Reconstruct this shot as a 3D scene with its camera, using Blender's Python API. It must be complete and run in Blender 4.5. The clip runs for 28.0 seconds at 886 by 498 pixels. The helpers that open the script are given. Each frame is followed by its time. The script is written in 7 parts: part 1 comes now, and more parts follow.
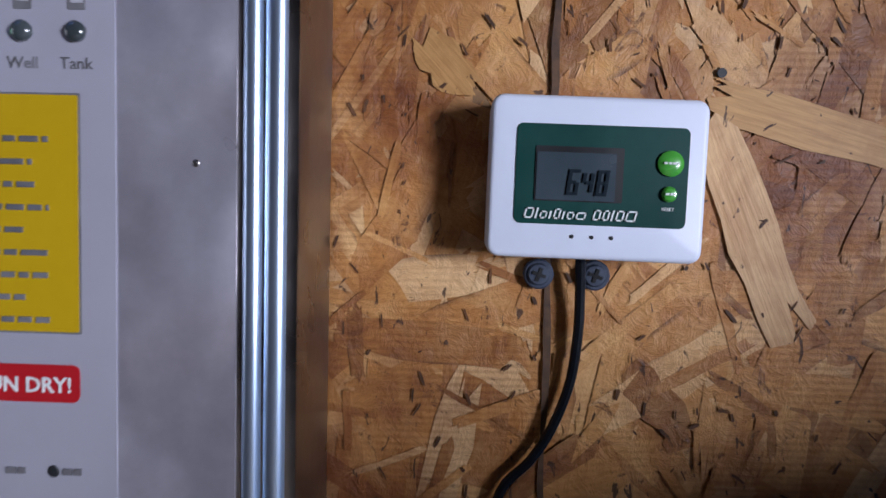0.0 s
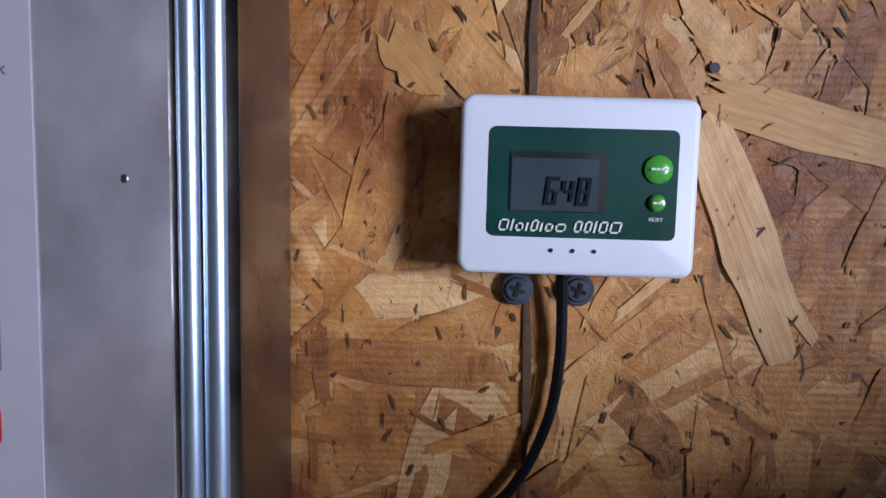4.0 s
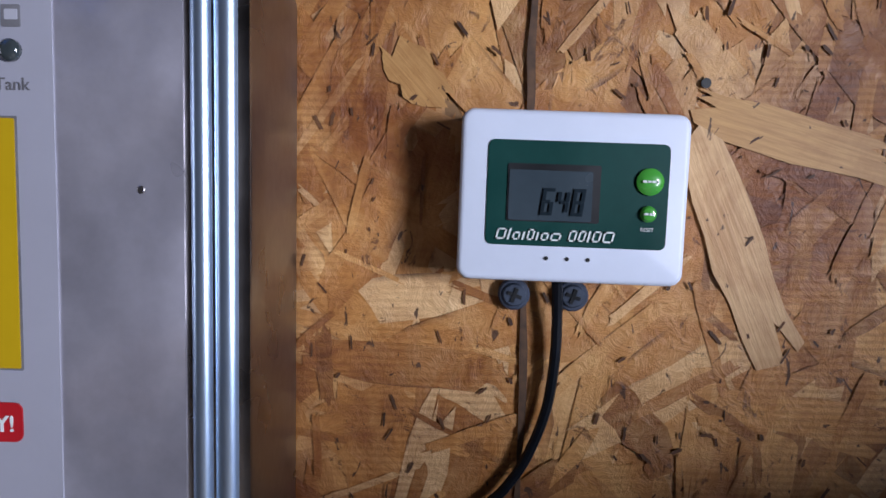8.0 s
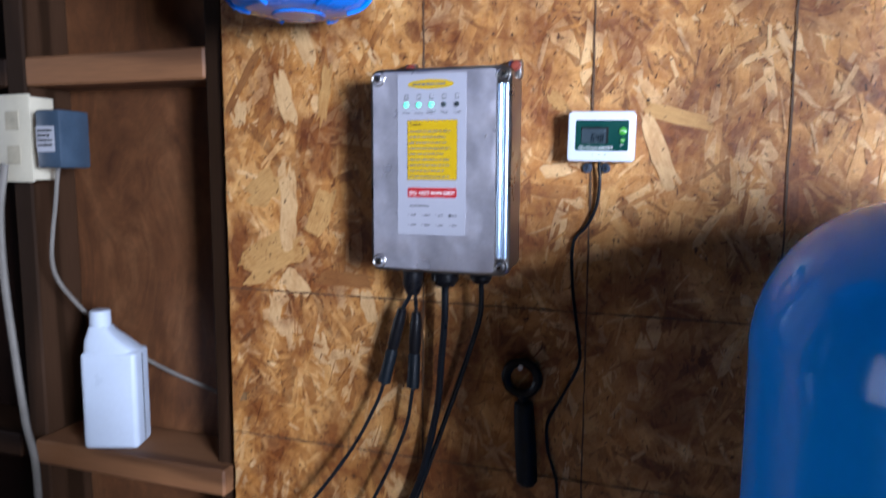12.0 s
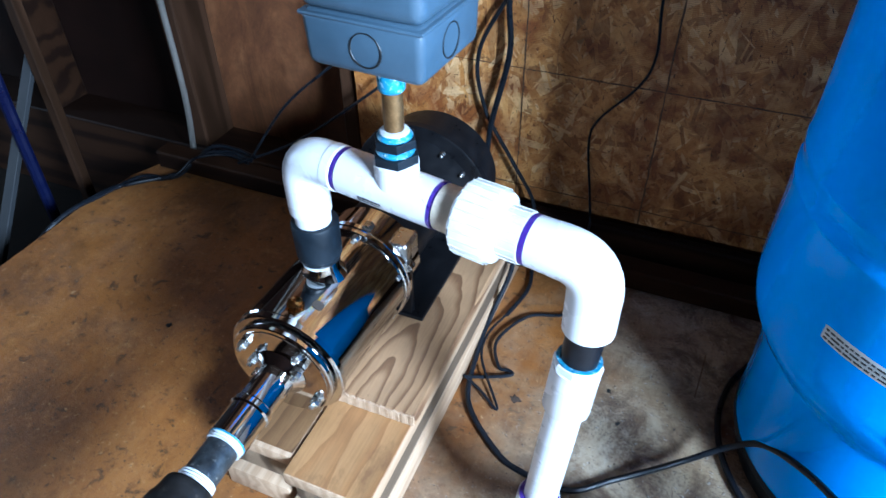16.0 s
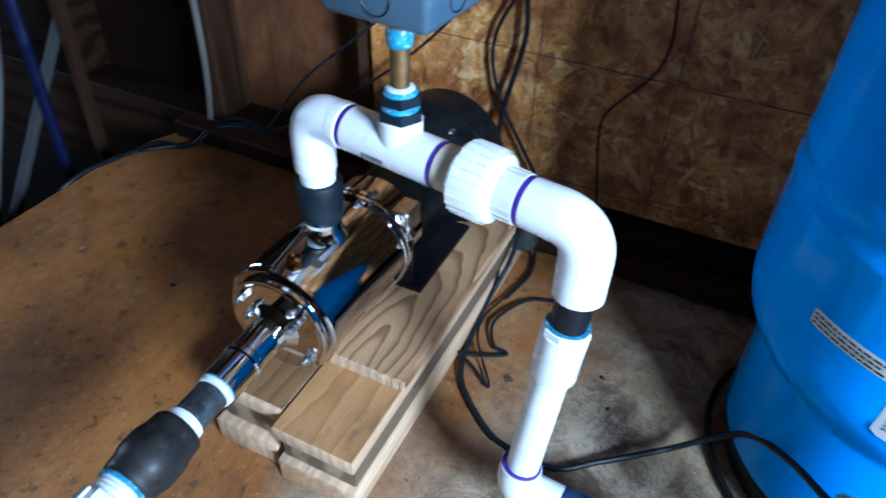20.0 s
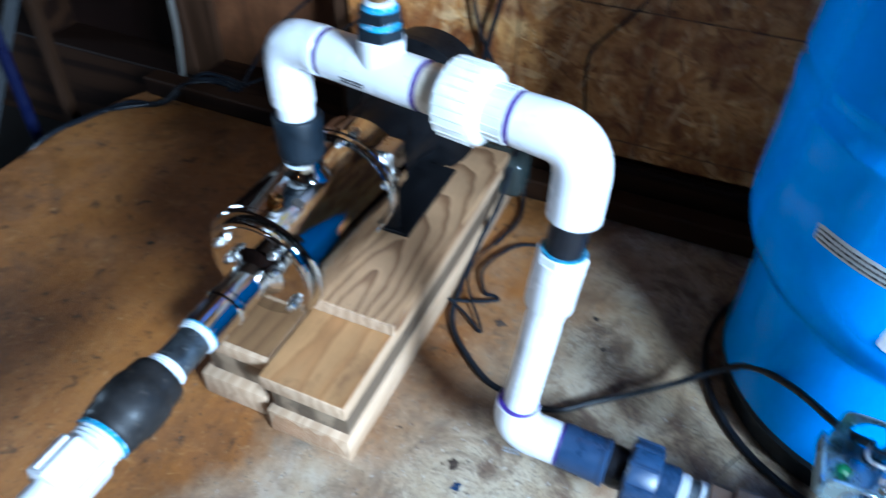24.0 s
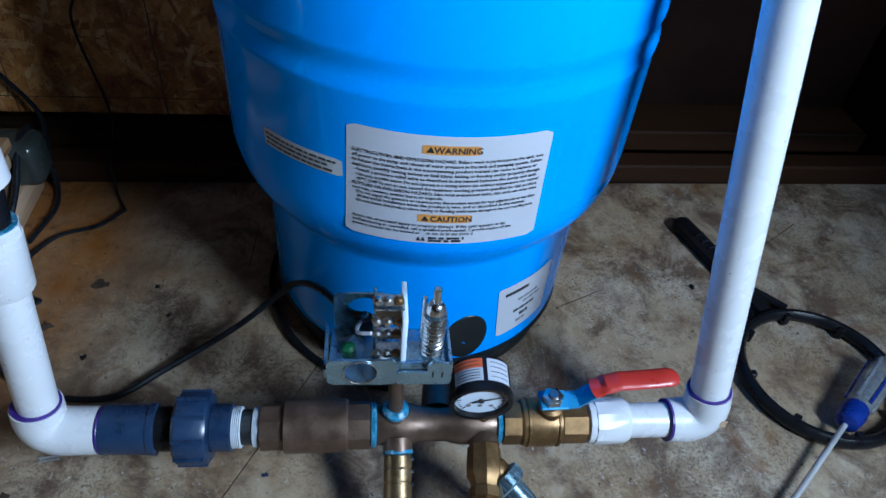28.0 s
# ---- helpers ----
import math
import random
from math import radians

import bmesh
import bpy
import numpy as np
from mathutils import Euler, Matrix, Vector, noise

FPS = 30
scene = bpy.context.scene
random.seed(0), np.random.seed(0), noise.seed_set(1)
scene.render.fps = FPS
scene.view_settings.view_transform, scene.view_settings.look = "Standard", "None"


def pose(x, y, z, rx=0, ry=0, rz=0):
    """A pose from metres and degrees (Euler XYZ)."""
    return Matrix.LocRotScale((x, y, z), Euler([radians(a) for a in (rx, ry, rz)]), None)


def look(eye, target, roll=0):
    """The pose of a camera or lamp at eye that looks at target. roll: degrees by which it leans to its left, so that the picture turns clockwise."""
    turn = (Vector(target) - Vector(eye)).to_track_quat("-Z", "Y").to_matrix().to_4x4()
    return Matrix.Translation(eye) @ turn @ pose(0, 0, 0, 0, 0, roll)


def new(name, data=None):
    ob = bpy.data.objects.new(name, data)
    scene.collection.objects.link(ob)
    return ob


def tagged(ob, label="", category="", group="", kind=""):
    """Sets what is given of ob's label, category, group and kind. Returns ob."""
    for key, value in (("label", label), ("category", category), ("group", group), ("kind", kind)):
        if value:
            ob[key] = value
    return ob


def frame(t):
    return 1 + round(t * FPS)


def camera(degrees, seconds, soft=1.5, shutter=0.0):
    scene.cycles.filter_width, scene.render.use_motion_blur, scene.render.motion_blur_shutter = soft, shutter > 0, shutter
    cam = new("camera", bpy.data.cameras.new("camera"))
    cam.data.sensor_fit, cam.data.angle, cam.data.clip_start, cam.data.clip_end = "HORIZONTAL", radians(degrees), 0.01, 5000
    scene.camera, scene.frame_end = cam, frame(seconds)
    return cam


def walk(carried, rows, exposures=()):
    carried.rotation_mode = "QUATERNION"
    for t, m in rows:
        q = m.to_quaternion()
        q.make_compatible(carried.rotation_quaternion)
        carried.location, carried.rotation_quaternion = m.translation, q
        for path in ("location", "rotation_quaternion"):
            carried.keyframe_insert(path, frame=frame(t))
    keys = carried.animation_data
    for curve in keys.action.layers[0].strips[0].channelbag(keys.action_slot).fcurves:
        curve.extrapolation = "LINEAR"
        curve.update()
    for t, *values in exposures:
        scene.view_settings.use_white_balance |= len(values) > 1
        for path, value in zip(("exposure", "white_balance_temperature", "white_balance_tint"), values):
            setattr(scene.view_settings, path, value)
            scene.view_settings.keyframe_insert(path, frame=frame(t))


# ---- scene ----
cam = camera(65.4, 28.0, soft=1.5, shutter=0.5)
PATH = [
    (0, (-0.031, -0.257, 0.894), (-0.092, 1.738, 0.768), 1.4),
    (0.5, (-0.032, -0.234, 0.896), (-0.061, 1.763, 0.79), 0.1),
    (1, (-0.032, -0.221, 0.901), (-0.063, 1.775, 0.78), 0.6),
    (1.5, (-0.025, -0.221, 0.895), (-0.073, 1.774, 0.765), 0.3),
    (2, (-0.028, -0.224, 0.897), (-0.076, 1.771, 0.76), 0.5),
    (2.5, (-0.025, -0.228, 0.899), (-0.069, 1.766, 0.749), 0.6),
    (4.5, (-0.022, -0.239, 0.903), (-0.081, 1.754, 0.748), 0.8),
    (5, (-0.025, -0.243, 0.91), (-0.083, 1.751, 0.759), 0.8),
    (5.5, (-0.021, -0.246, 0.911), (-0.079, 1.748, 0.767), 0.7),
    (6, (-0.025, -0.246, 0.905), (-0.082, 1.748, 0.758), 1.0),
    (6.5, (-0.025, -0.245, 0.906), (-0.091, 1.749, 0.757), 1.0),
    (7, (-0.022, -0.245, 0.907), (-0.085, 1.748, 0.75), 1.1),
    (7.5, (-0.023, -0.244, 0.904), (-0.077, 1.748, 0.739), 1.3),
    (8, (-0.021, -0.245, 0.905), (-0.085, 1.748, 0.741), 1.2),
    (8.5, (-0.013, -0.25, 0.908), (-0.101, 1.74, 0.727), 1.6),
    (9, (-0.011, -0.27, 0.91), (-0.099, 1.72, 0.729), 1.0),
    (9.5, (0.007, -0.316, 0.924), (-0.135, 1.671, 0.75), 0.9),
    (10, (0.009, -0.398, 0.935), (-0.226, 1.577, 0.73), 2.5),
    (10.5, (0.032, -0.544, 0.927), (-0.41, 1.395, 0.715), 0.7),
    (11, (0.074, -0.656, 0.921), (-0.425, 1.267, 0.693), 1.8),
    (11.5, (0.095, -0.743, 0.912), (-0.437, 1.176, 0.724), 0.9),
    (12, (0.094, -0.805, 0.868), (-0.54, 1.078, 0.637), 0.3),
    (12.5, (0.108, -0.841, 0.836), (-0.591, 0.97, 0.354), 1.5),
    (13, (0.062, -0.913, 0.805), (-0.658, 0.761, -0.02), 3.7),
    (13.5, (0.056, -0.916, 0.77), (-0.651, 0.718, -0.14), 3.7),
    (15.5, (0.039, -0.907, 0.754), (-0.599, 0.528, -0.484), 0.0),
    (16, (0.056, -0.91, 0.745), (-0.548, 0.489, -0.551), -0.8),
    (16.5, (0.065, -0.91, 0.745), (-0.509, 0.487, -0.567), 0.2),
    (17, (0.07, -0.909, 0.741), (-0.501, 0.466, -0.594), -0.4),
    (17.5, (0.075, -0.911, 0.738), (-0.419, 0.523, -0.565), 1.7),
    (18, (0.081, -0.916, 0.751), (-0.392, 0.586, -0.483), 2.6),
    (18.4, (0.083, -0.918, 0.752), (-0.391, 0.589, -0.474), 2.8),
    (18.5, (0.082, -0.92, 0.752), (-0.389, 0.588, -0.474), 2.8),
    (19, (0.091, -0.924, 0.741), (-0.404, 0.519, -0.553), 0.4),
    (19.5, (0.09, -0.927, 0.739), (-0.427, 0.501, -0.563), 0.4),
    (20, (0.083, -0.934, 0.72), (-0.56, 0.459, -0.562), 2.1),
    (20.5, (0.075, -0.942, 0.712), (-0.69, 0.358, -0.602), 3.7),
    (21, (0.066, -0.934, 0.703), (-0.704, 0.363, -0.61), 4.9),
    (21.5, (0.066, -0.93, 0.7), (-0.706, 0.354, -0.625), 4.0),
    (23.5, (0.055, -0.94, 0.689), (-0.708, 0.372, -0.613), 2.2),
    (24, (0.082, -0.938, 0.672), (-0.499, 0.429, -0.667), 1.3),
    (24.5, (0.13, -0.923, 0.653), (-0.123, 0.47, -0.759), 3.8),
    (25, (0.185, -0.923, 0.63), (0.179, 0.47, -0.805), 4.4),
    (25.5, (0.226, -0.915, 0.622), (0.447, 0.455, -0.819), 8.0),
    (26, (0.244, -0.918, 0.621), (0.49, 0.433, -0.833), 7.4),
    (26.2, (0.246, -0.921, 0.619), (0.467, 0.436, -0.833), 6.6),
    (26.5, (0.253, -0.919, 0.62), (0.481, 0.455, -0.815), 6.2),
    (27, (0.266, -0.915, 0.636), (0.536, 0.513, -0.738), 6.5),
    (27.5, (0.271, -0.913, 0.639), (0.533, 0.51, -0.741), 6.6),
    (28, (0.266, -0.911, 0.642), (0.528, 0.532, -0.718), 6.5),
]
walk(cam, [(t, look(eye, target, roll)) for t, eye, target, roll in PATH],
     [(0, -0.85, 6550, 27), (4, -0.80, 6520, 26), (9, -0.74, 6520, 25), (10, -0.06, 6650, 21), (11, 0.05, 6400, 20), (12.2, 0.15, 6100, 21), (13.0, 0.15, 6200, 25), (13.5, 0.25, 6100, 20), (15.5, 1.0, 5200, 6), (17, 1.0, 5000, 4), (18, 0.8, 4800, 2), (19.5, 0.55, 4900, 2),
      (20.2, 0.5, 5200, 5), (21, 0.5, 5600, 8), (23.5, 0.8, 5200, 4), (25, 0.8, 4900, 0), (25.7, 0.05, 4900, 0), (26.2, -0.62, 5000, 0), (27, -0.92, 5250, 4), (28, -0.87, 5400, 6)])

# ---- light ----
world = bpy.data.worlds.new("world")
scene.world = world
world.use_nodes = True
wn = world.node_tree
sky = wn.nodes.new("ShaderNodeTexSky")
sky.sky_type, sky.sun_disc, sky.sun_elevation, sky.sun_rotation = "NISHITA", False, radians(35), radians(120)
wn.links.new(sky.outputs[0], wn.nodes["Background"].inputs[0])
wn.nodes["Background"].inputs[1].default_value = 0.05


def area(name, pos, target, w, h, power, color):
    d = bpy.data.lights.new(name, "AREA")
    d.shape, d.size, d.size_y, d.energy, d.color = "RECTANGLE", w, h, power, color
    ob = new(name, d)
    ob.matrix_world = look(pos, target)
    return ob


# daylight in the window to the right and in the doorway at the far left end
area("window_daylight", (1.145, -1.30, 0.97), (0.145, -1.12, 0.86), 0.44, 0.40, 77, (0.76, 0.88, 1.0))
area("door_daylight", (-4.19, -0.95, 0.95), (0.0, -0.5, 0.5), 0.8, 1.8, 24, (0.78, 0.89, 1.0))


# ---- materials ----
MATS = {}


def nodes_of(name):
    m = bpy.data.materials.new(name)
    m.use_nodes = True
    return m, m.node_tree, m.node_tree.nodes["Principled BSDF"]


def coords(nt, scale=(1, 1, 1), kind="Object"):
    tc = nt.nodes.new("ShaderNodeTexCoord")
    mp = nt.nodes.new("ShaderNodeMapping")
    mp.inputs["Scale"].default_value = scale
    nt.links.new(tc.outputs[kind], mp.inputs[0])
    return mp.outputs[0]


def noise_node(nt, vec, scale, detail=4, rough=0.6, distort=0.0):
    n = nt.nodes.new("ShaderNodeTexNoise")
    n.inputs["Scale"].default_value, n.inputs["Detail"].default_value = scale, detail
    n.inputs["Roughness"].default_value, n.inputs["Distortion"].default_value = rough, distort
    nt.links.new(vec, n.inputs["Vector"])
    return n.outputs["Fac"]


def ramp(nt, fac, stops):
    r = nt.nodes.new("ShaderNodeValToRGB")
    el = r.color_ramp.elements
    while len(el) < len(stops):
        el.new(0.5)
    for e, (p, c) in zip(el, stops):
        e.position, e.color = p, (*c, 1) if len(c) == 3 else c
    nt.links.new(fac, r.inputs[0])
    return r.outputs[0]


def mix(nt, a, b, fac, mode="MIX"):
    n = nt.nodes.new("ShaderNodeMix")
    n.data_type, n.blend_type = "RGBA", mode
    for sock, v in ((n.inputs["Factor"], fac), (n.inputs["A"], a), (n.inputs["B"], b)):
        if isinstance(v, (int, float)):
            sock.default_value = v
        elif isinstance(v, tuple):
            sock.default_value = (*v, 1)
        else:
            nt.links.new(v, sock)
    return n.outputs["Result"]


def bump(nt, bsdf, height, strength, dist):
    b = nt.nodes.new("ShaderNodeBump")
    b.inputs["Strength"].default_value, b.inputs["Distance"].default_value = strength, dist
    nt.links.new(height, b.inputs["Height"])
    nt.links.new(b.outputs[0], bsdf.inputs["Normal"])


def grey(v):
    return (v, v, v)


def surf(name, col, rough=0.5, metal=0.0, vary=0.2, scale=30, fine=300, bumpy=0.1, dirt=None, dirt_at=0.62, coat=0.0, spread=0.12, emit=0.0):
    """A plain surface: colour that wanders at two scales, dirt with a shape of its own, roughness that wanders, fine relief."""
    if name in MATS:
        return MATS[name]
    m, nt, b = nodes_of(name)
    v = coords(nt)
    n1, n2 = noise_node(nt, v, scale), noise_node(nt, v, fine, 2)
    lo, hi = tuple(c * (1 - vary) for c in col), tuple(min(1, c * (1 + vary)) for c in col)
    c = ramp(nt, n1, [(0.3, lo), (0.7, hi)])
    c = mix(nt, c, ramp(nt, n2, [(0.35, grey(0.82)), (0.65, grey(1.0))]), min(1, vary * 2.5), "MULTIPLY")
    if dirt:
        c = mix(nt, c, dirt, ramp(nt, noise_node(nt, v, scale * 1.7, 6, 0.7), [(dirt_at, grey(0)), (dirt_at + 0.1, grey(0.8))]))
    nt.links.new(c, b.inputs["Base Color"])
    nt.links.new(ramp(nt, n1, [(0.3, grey(max(0.02, rough - spread))), (0.7, grey(min(1, rough + spread)))]), b.inputs["Roughness"])
    b.inputs["Metallic"].default_value = metal
    b.inputs["Coat Weight"].default_value, b.inputs["Coat Roughness"].default_value = coat, 0.05
    if emit:
        b.inputs["Emission Color"].default_value, b.inputs["Emission Strength"].default_value = (*col, 1), emit
    if bumpy:
        bump(nt, b, n2, bumpy, 0.0006)
    MATS[name] = m
    return m


def timber(name, light, dark, axis=1, ring=34.0, vary=0.25, stain=None):
    """Sawn softwood with growth bands that run along one axis (0 x, 1 y, 2 z)."""
    if name in MATS:
        return MATS[name]
    m, nt, b = nodes_of(name)
    sc = [1.0, 1.0, 1.0]
    sc[axis] = 0.09
    v = coords(nt, sc)
    n = noise_node(nt, v, 9, 3, 0.55, 0.6)
    w = nt.nodes.new("ShaderNodeTexWave")
    w.wave_type, w.bands_direction = "BANDS", "XYZ"[axis - 1]
    w.inputs["Scale"].default_value, w.inputs["Distortion"].default_value, w.inputs["Detail"].default_value = ring / 6, 9.0, 3
    w.inputs["Detail Scale"].default_value = 1.6
    nt.links.new(v, w.inputs["Vector"])
    fib = noise_node(nt, coords(nt, [s * (1 if k != axis else 0.5) for k, s in enumerate(sc)]), 420, 3)
    c = ramp(nt, w.outputs["Fac"], [(0.15, dark), (0.55, light), (0.9, tuple(min(1, x * 1.08) for x in light))])
    c = mix(nt, c, ramp(nt, n, [(0.3, grey(1 - vary)), (0.7, grey(1.0))]), 1.0, "MULTIPLY")
    c = mix(nt, c, ramp(nt, fib, [(0.35, grey(0.75)), (0.6, grey(1.0))]), 0.6, "MULTIPLY")
    if stain:
        c = mix(nt, c, stain, ramp(nt, noise_node(nt, coords(nt), 16, 5, 0.7), [(0.56, grey(0)), (0.7, grey(0.75))]))
    nt.links.new(c, b.inputs["Base Color"])
    b.inputs["Roughness"].default_value = 0.65
    bump(nt, b, fib, 0.25, 0.0008)
    MATS[name] = m
    return m


def strand_material():
    m, nt, b = nodes_of("pressed_strands")
    g = nt.nodes.new("ShaderNodeNewGeometry")
    rnd = g.outputs["Random Per Island"]
    uv = coords(nt, (14, 240, 1), "UV")
    fibre = noise_node(nt, uv, 3.0, 4, 0.65, 0.3)
    obj = coords(nt)
    blot = noise_node(nt, obj, 11, 5, 0.62)
    saw = nt.nodes.new("ShaderNodeTexWave")
    saw.bands_direction = "Z"
    saw.inputs["Scale"].default_value, saw.inputs["Distortion"].default_value = 120, 1.2
    saw.inputs["Detail Scale"].default_value = 3
    nt.links.new(obj, saw.inputs["Vector"])
    c = ramp(nt, rnd, [(0.0, (0.17, 0.050, 0.010)), (0.12, (0.32, 0.110, 0.023)), (0.32, (0.50, 0.205, 0.047)), (0.56, (0.62, 0.290, 0.076)),
                       (0.80, (0.74, 0.405, 0.140)), (1.0, (0.88, 0.63, 0.34))])
    tone = ramp(nt, noise_node(nt, obj, 32, 6, 0.72, 0.9), [(0.32, (0.20, 0.056, 0.010)), (0.48, (0.56, 0.255, 0.066)), (0.66, (0.84, 0.52, 0.21))])
    c = mix(nt, c, tone, 0.40)
    lay = nt.nodes.new("ShaderNodeUVMap")
    lay.uv_map = "Across"
    part_v = nt.nodes.new("ShaderNodeSeparateXYZ")
    nt.links.new(lay.outputs[0], part_v.inputs[0])
    fold = nt.nodes.new("ShaderNodeMath")
    fold.operation = "PINGPONG"
    fold.inputs[1].default_value = 0.5
    nt.links.new(part_v.outputs[1], fold.inputs[0])
    seam = mix(nt, (0.0, 0.0, 0.0), ramp(nt, noise_node(nt, obj, 45, 3), [(0.40, grey(0)), (0.60, grey(0.9))]), ramp(nt, fold.outputs[0], [(0.0, grey(1.0)), (0.10, grey(0.0))]))
    c = mix(nt, c, (0.13, 0.044, 0.012), seam)
    c = mix(nt, c, ramp(nt, fibre, [(0.3, (0.74, 0.62, 0.52)), (0.62, grey(1.0))]), 0.5, "MULTIPLY")
    c = mix(nt, c, ramp(nt, blot, [(0.40, (0.36, 0.20, 0.11)), (0.56, grey(1.0))]), 0.85, "MULTIPLY")
    sawmask = ramp(nt, noise_node(nt, obj, 7, 3), [(0.44, grey(0)), (0.56, grey(0.5))])
    c = mix(nt, c, mix(nt, c, ramp(nt, saw.outputs["Fac"], [(0.25, (0.64, 0.52, 0.42)), (0.6, grey(1.0))]), 1.0, "MULTIPLY"), sawmask)
    fleck = ramp(nt, noise_node(nt, coords(nt, (1.0, 1.0, 0.5)), 190, 3, 0.6, 0.8), [(0.655, grey(0)), (0.69, grey(0.9))])
    c = mix(nt, c, (0.05, 0.018, 0.007), fleck)
    torn = ramp(nt, noise_node(nt, obj, 70, 6, 0.78, 1.2), [(0.60, grey(0)), (0.66, grey(0.85))])
    c = mix(nt, c, (0.11, 0.036, 0.010), torn)
    nt.links.new(c, b.inputs["Base Color"])
    nt.links.new(ramp(nt, fibre, [(0.3, grey(0.62)), (0.7, grey(0.42))]), b.inputs["Roughness"])
    bump(nt, b, noise_node(nt, obj, 130, 5, 0.75, 0.6), 0.55, 0.0022)
    return m


def flake_material(name, col):
    """One single flake of the board, with its own grain and specks."""
    m, nt, b = nodes_of(name)
    fibre = noise_node(nt, coords(nt, (14, 240, 1), "UV"), 3.0, 4, 0.65, 0.3)
    obj = coords(nt)
    c = mix(nt, col, ramp(nt, fibre, [(0.3, (0.66, 0.56, 0.48)), (0.62, grey(1.0))]), 0.8, "MULTIPLY")
    c = mix(nt, c, ramp(nt, noise_node(nt, obj, 24, 6, 0.68, 0.6), [(0.35, (0.7, 0.56, 0.42)), (0.55, grey(1.0))]), 0.7, "MULTIPLY")
    c = mix(nt, c, (0.06, 0.024, 0.010), ramp(nt, noise_node(nt, coords(nt, (1.0, 1.0, 0.55)), 230, 3, 0.6, 0.8), [(0.665, grey(0)), (0.70, grey(0.9))]))
    nt.links.new(c, b.inputs["Base Color"])
    b.inputs["Roughness"].default_value = 0.55
    bump(nt, b, fibre, 0.35, 0.0008)
    return m


def floor_material():
    m, nt, b = nodes_of("worn_plywood")
    v = coords(nt)
    big, mid, small = noise_node(nt, v, 2.6, 5, 0.6), noise_node(nt, v, 9, 6, 0.72, 0.4), noise_node(nt, v, 70, 5, 0.75)
    grain = noise_node(nt, coords(nt, (1.0, 0.14, 1)), 55, 4, 0.6, 0.3)
    varnish = ramp(nt, big, [(0.3, (0.18, 0.064, 0.013)), (0.5, (0.26, 0.100, 0.021)), (0.7, (0.32, 0.138, 0.036))])
    bare = ramp(nt, noise_node(nt, v, 5.5, 6, 0.68, 0.5), [(0.3, (0.22, 0.135, 0.072)), (0.43, (0.35, 0.258, 0.160)), (0.56, (0.43, 0.348, 0.245)), (0.70, (0.54, 0.48, 0.40))])
    varnish = mix(nt, varnish, (0.060, 0.024, 0.008), ramp(nt, noise_node(nt, v, 3.4, 7, 0.72, 0.9), [(0.50, grey(0)), (0.66, grey(0.65))]))
    varnish = mix(nt, varnish, (0.035, 0.015, 0.007), ramp(nt, noise_node(nt, v, 38, 5, 0.7, 0.5), [(0.57, grey(0)), (0.66, grey(0.8))]))
    varnish = mix(nt, varnish, (0.36, 0.17, 0.055), ramp(nt, noise_node(nt, v, 26, 7, 0.78, 0.7), [(0.55, grey(0)), (0.66, grey(0.6))]))
    varnish = mix(nt, varnish, (0.45, 0.27, 0.12), ramp(nt, noise_node(nt, v, 130, 5, 0.75, 0.5), [(0.60, grey(0)), (0.66, grey(0.65))]))
    # brown varnish left, worn bare wood right; the sides' light difference is painted in
    sep = nt.nodes.new("ShaderNodeSeparateXYZ")
    nt.links.new(v, sep.inputs[0])
    add = nt.nodes.new("ShaderNodeMath")
    add.operation = "MULTIPLY_ADD"
    nt.links.new(noise_node(nt, v, 5, 5, 0.65), add.inputs[0])
    add.inputs[1].default_value = 0.55
    # the bare part widens towards the front
    slant = nt.nodes.new("ShaderNodeMath")
    slant.operation = "MULTIPLY_ADD"
    nt.links.new(sep.outputs[1], slant.inputs[0])
    slant.inputs[1].default_value = -0.45
    nt.links.new(sep.outputs[0], slant.inputs[2])
    level = nt.nodes.new("ShaderNodeMath")
    level.inputs[1].default_value = -0.24
    nt.links.new(slant.outputs[0], level.inputs[0])
    nt.links.new(level.outputs[0], add.inputs[2])
    bare_lit = ramp(nt, add.outputs[0], [(0.0, grey(0.0)), (0.22, grey(1.0))])
    c = mix(nt, varnish, bare, bare_lit)
    c = mix(nt, c, ramp(nt, grain, [(0.3, (0.66, 0.6, 0.54)), (0.6, grey(1.0))]), 0.5, "MULTIPLY")
    c = mix(nt, c, (0.13, 0.062, 0.026), ramp(nt, mid, [(0.54, grey(0)), (0.72, grey(0.55))]))
    grime = ramp(nt, noise_node(nt, v, 13, 7, 0.74, 0.5), [(0.46, grey(0)), (0.60, grey(0.85))])
    c = mix(nt, c, mix(nt, c, (0.085, 0.046, 0.028), grime), bare_lit)
    rust = ramp(nt, noise_node(nt, v, 8, 6, 0.7, 0.8), [(0.57, grey(0)), (0.66, grey(0.7))])
    c = mix(nt, c, (0.16, 0.068, 0.022), rust)
    c = mix(nt, c, ramp(nt, small, [(0.30, (0.40, 0.32, 0.26)), (0.48, grey(1.0))]), 0.55, "MULTIPLY")
    # trodden-in dirt: dense fine specks in drifts
    drift = ramp(nt, noise_node(nt, v, 6, 5, 0.7), [(0.42, grey(0)), (0.60, grey(1.0))])
    fine = ramp(nt, noise_node(nt, v, 260, 4, 0.75), [(0.50, grey(0)), (0.60, grey(0.75))])
    c = mix(nt, c, mix(nt, c, (0.060, 0.036, 0.025), fine), mix(nt, (0.0, 0.0, 0.0), drift, bare_lit))
    c = mix(nt, c, (0.030, 0.020, 0.015), ramp(nt, noise_node(nt, v, 140, 5, 0.75), [(0.60, grey(0)), (0.65, grey(0.9))]))
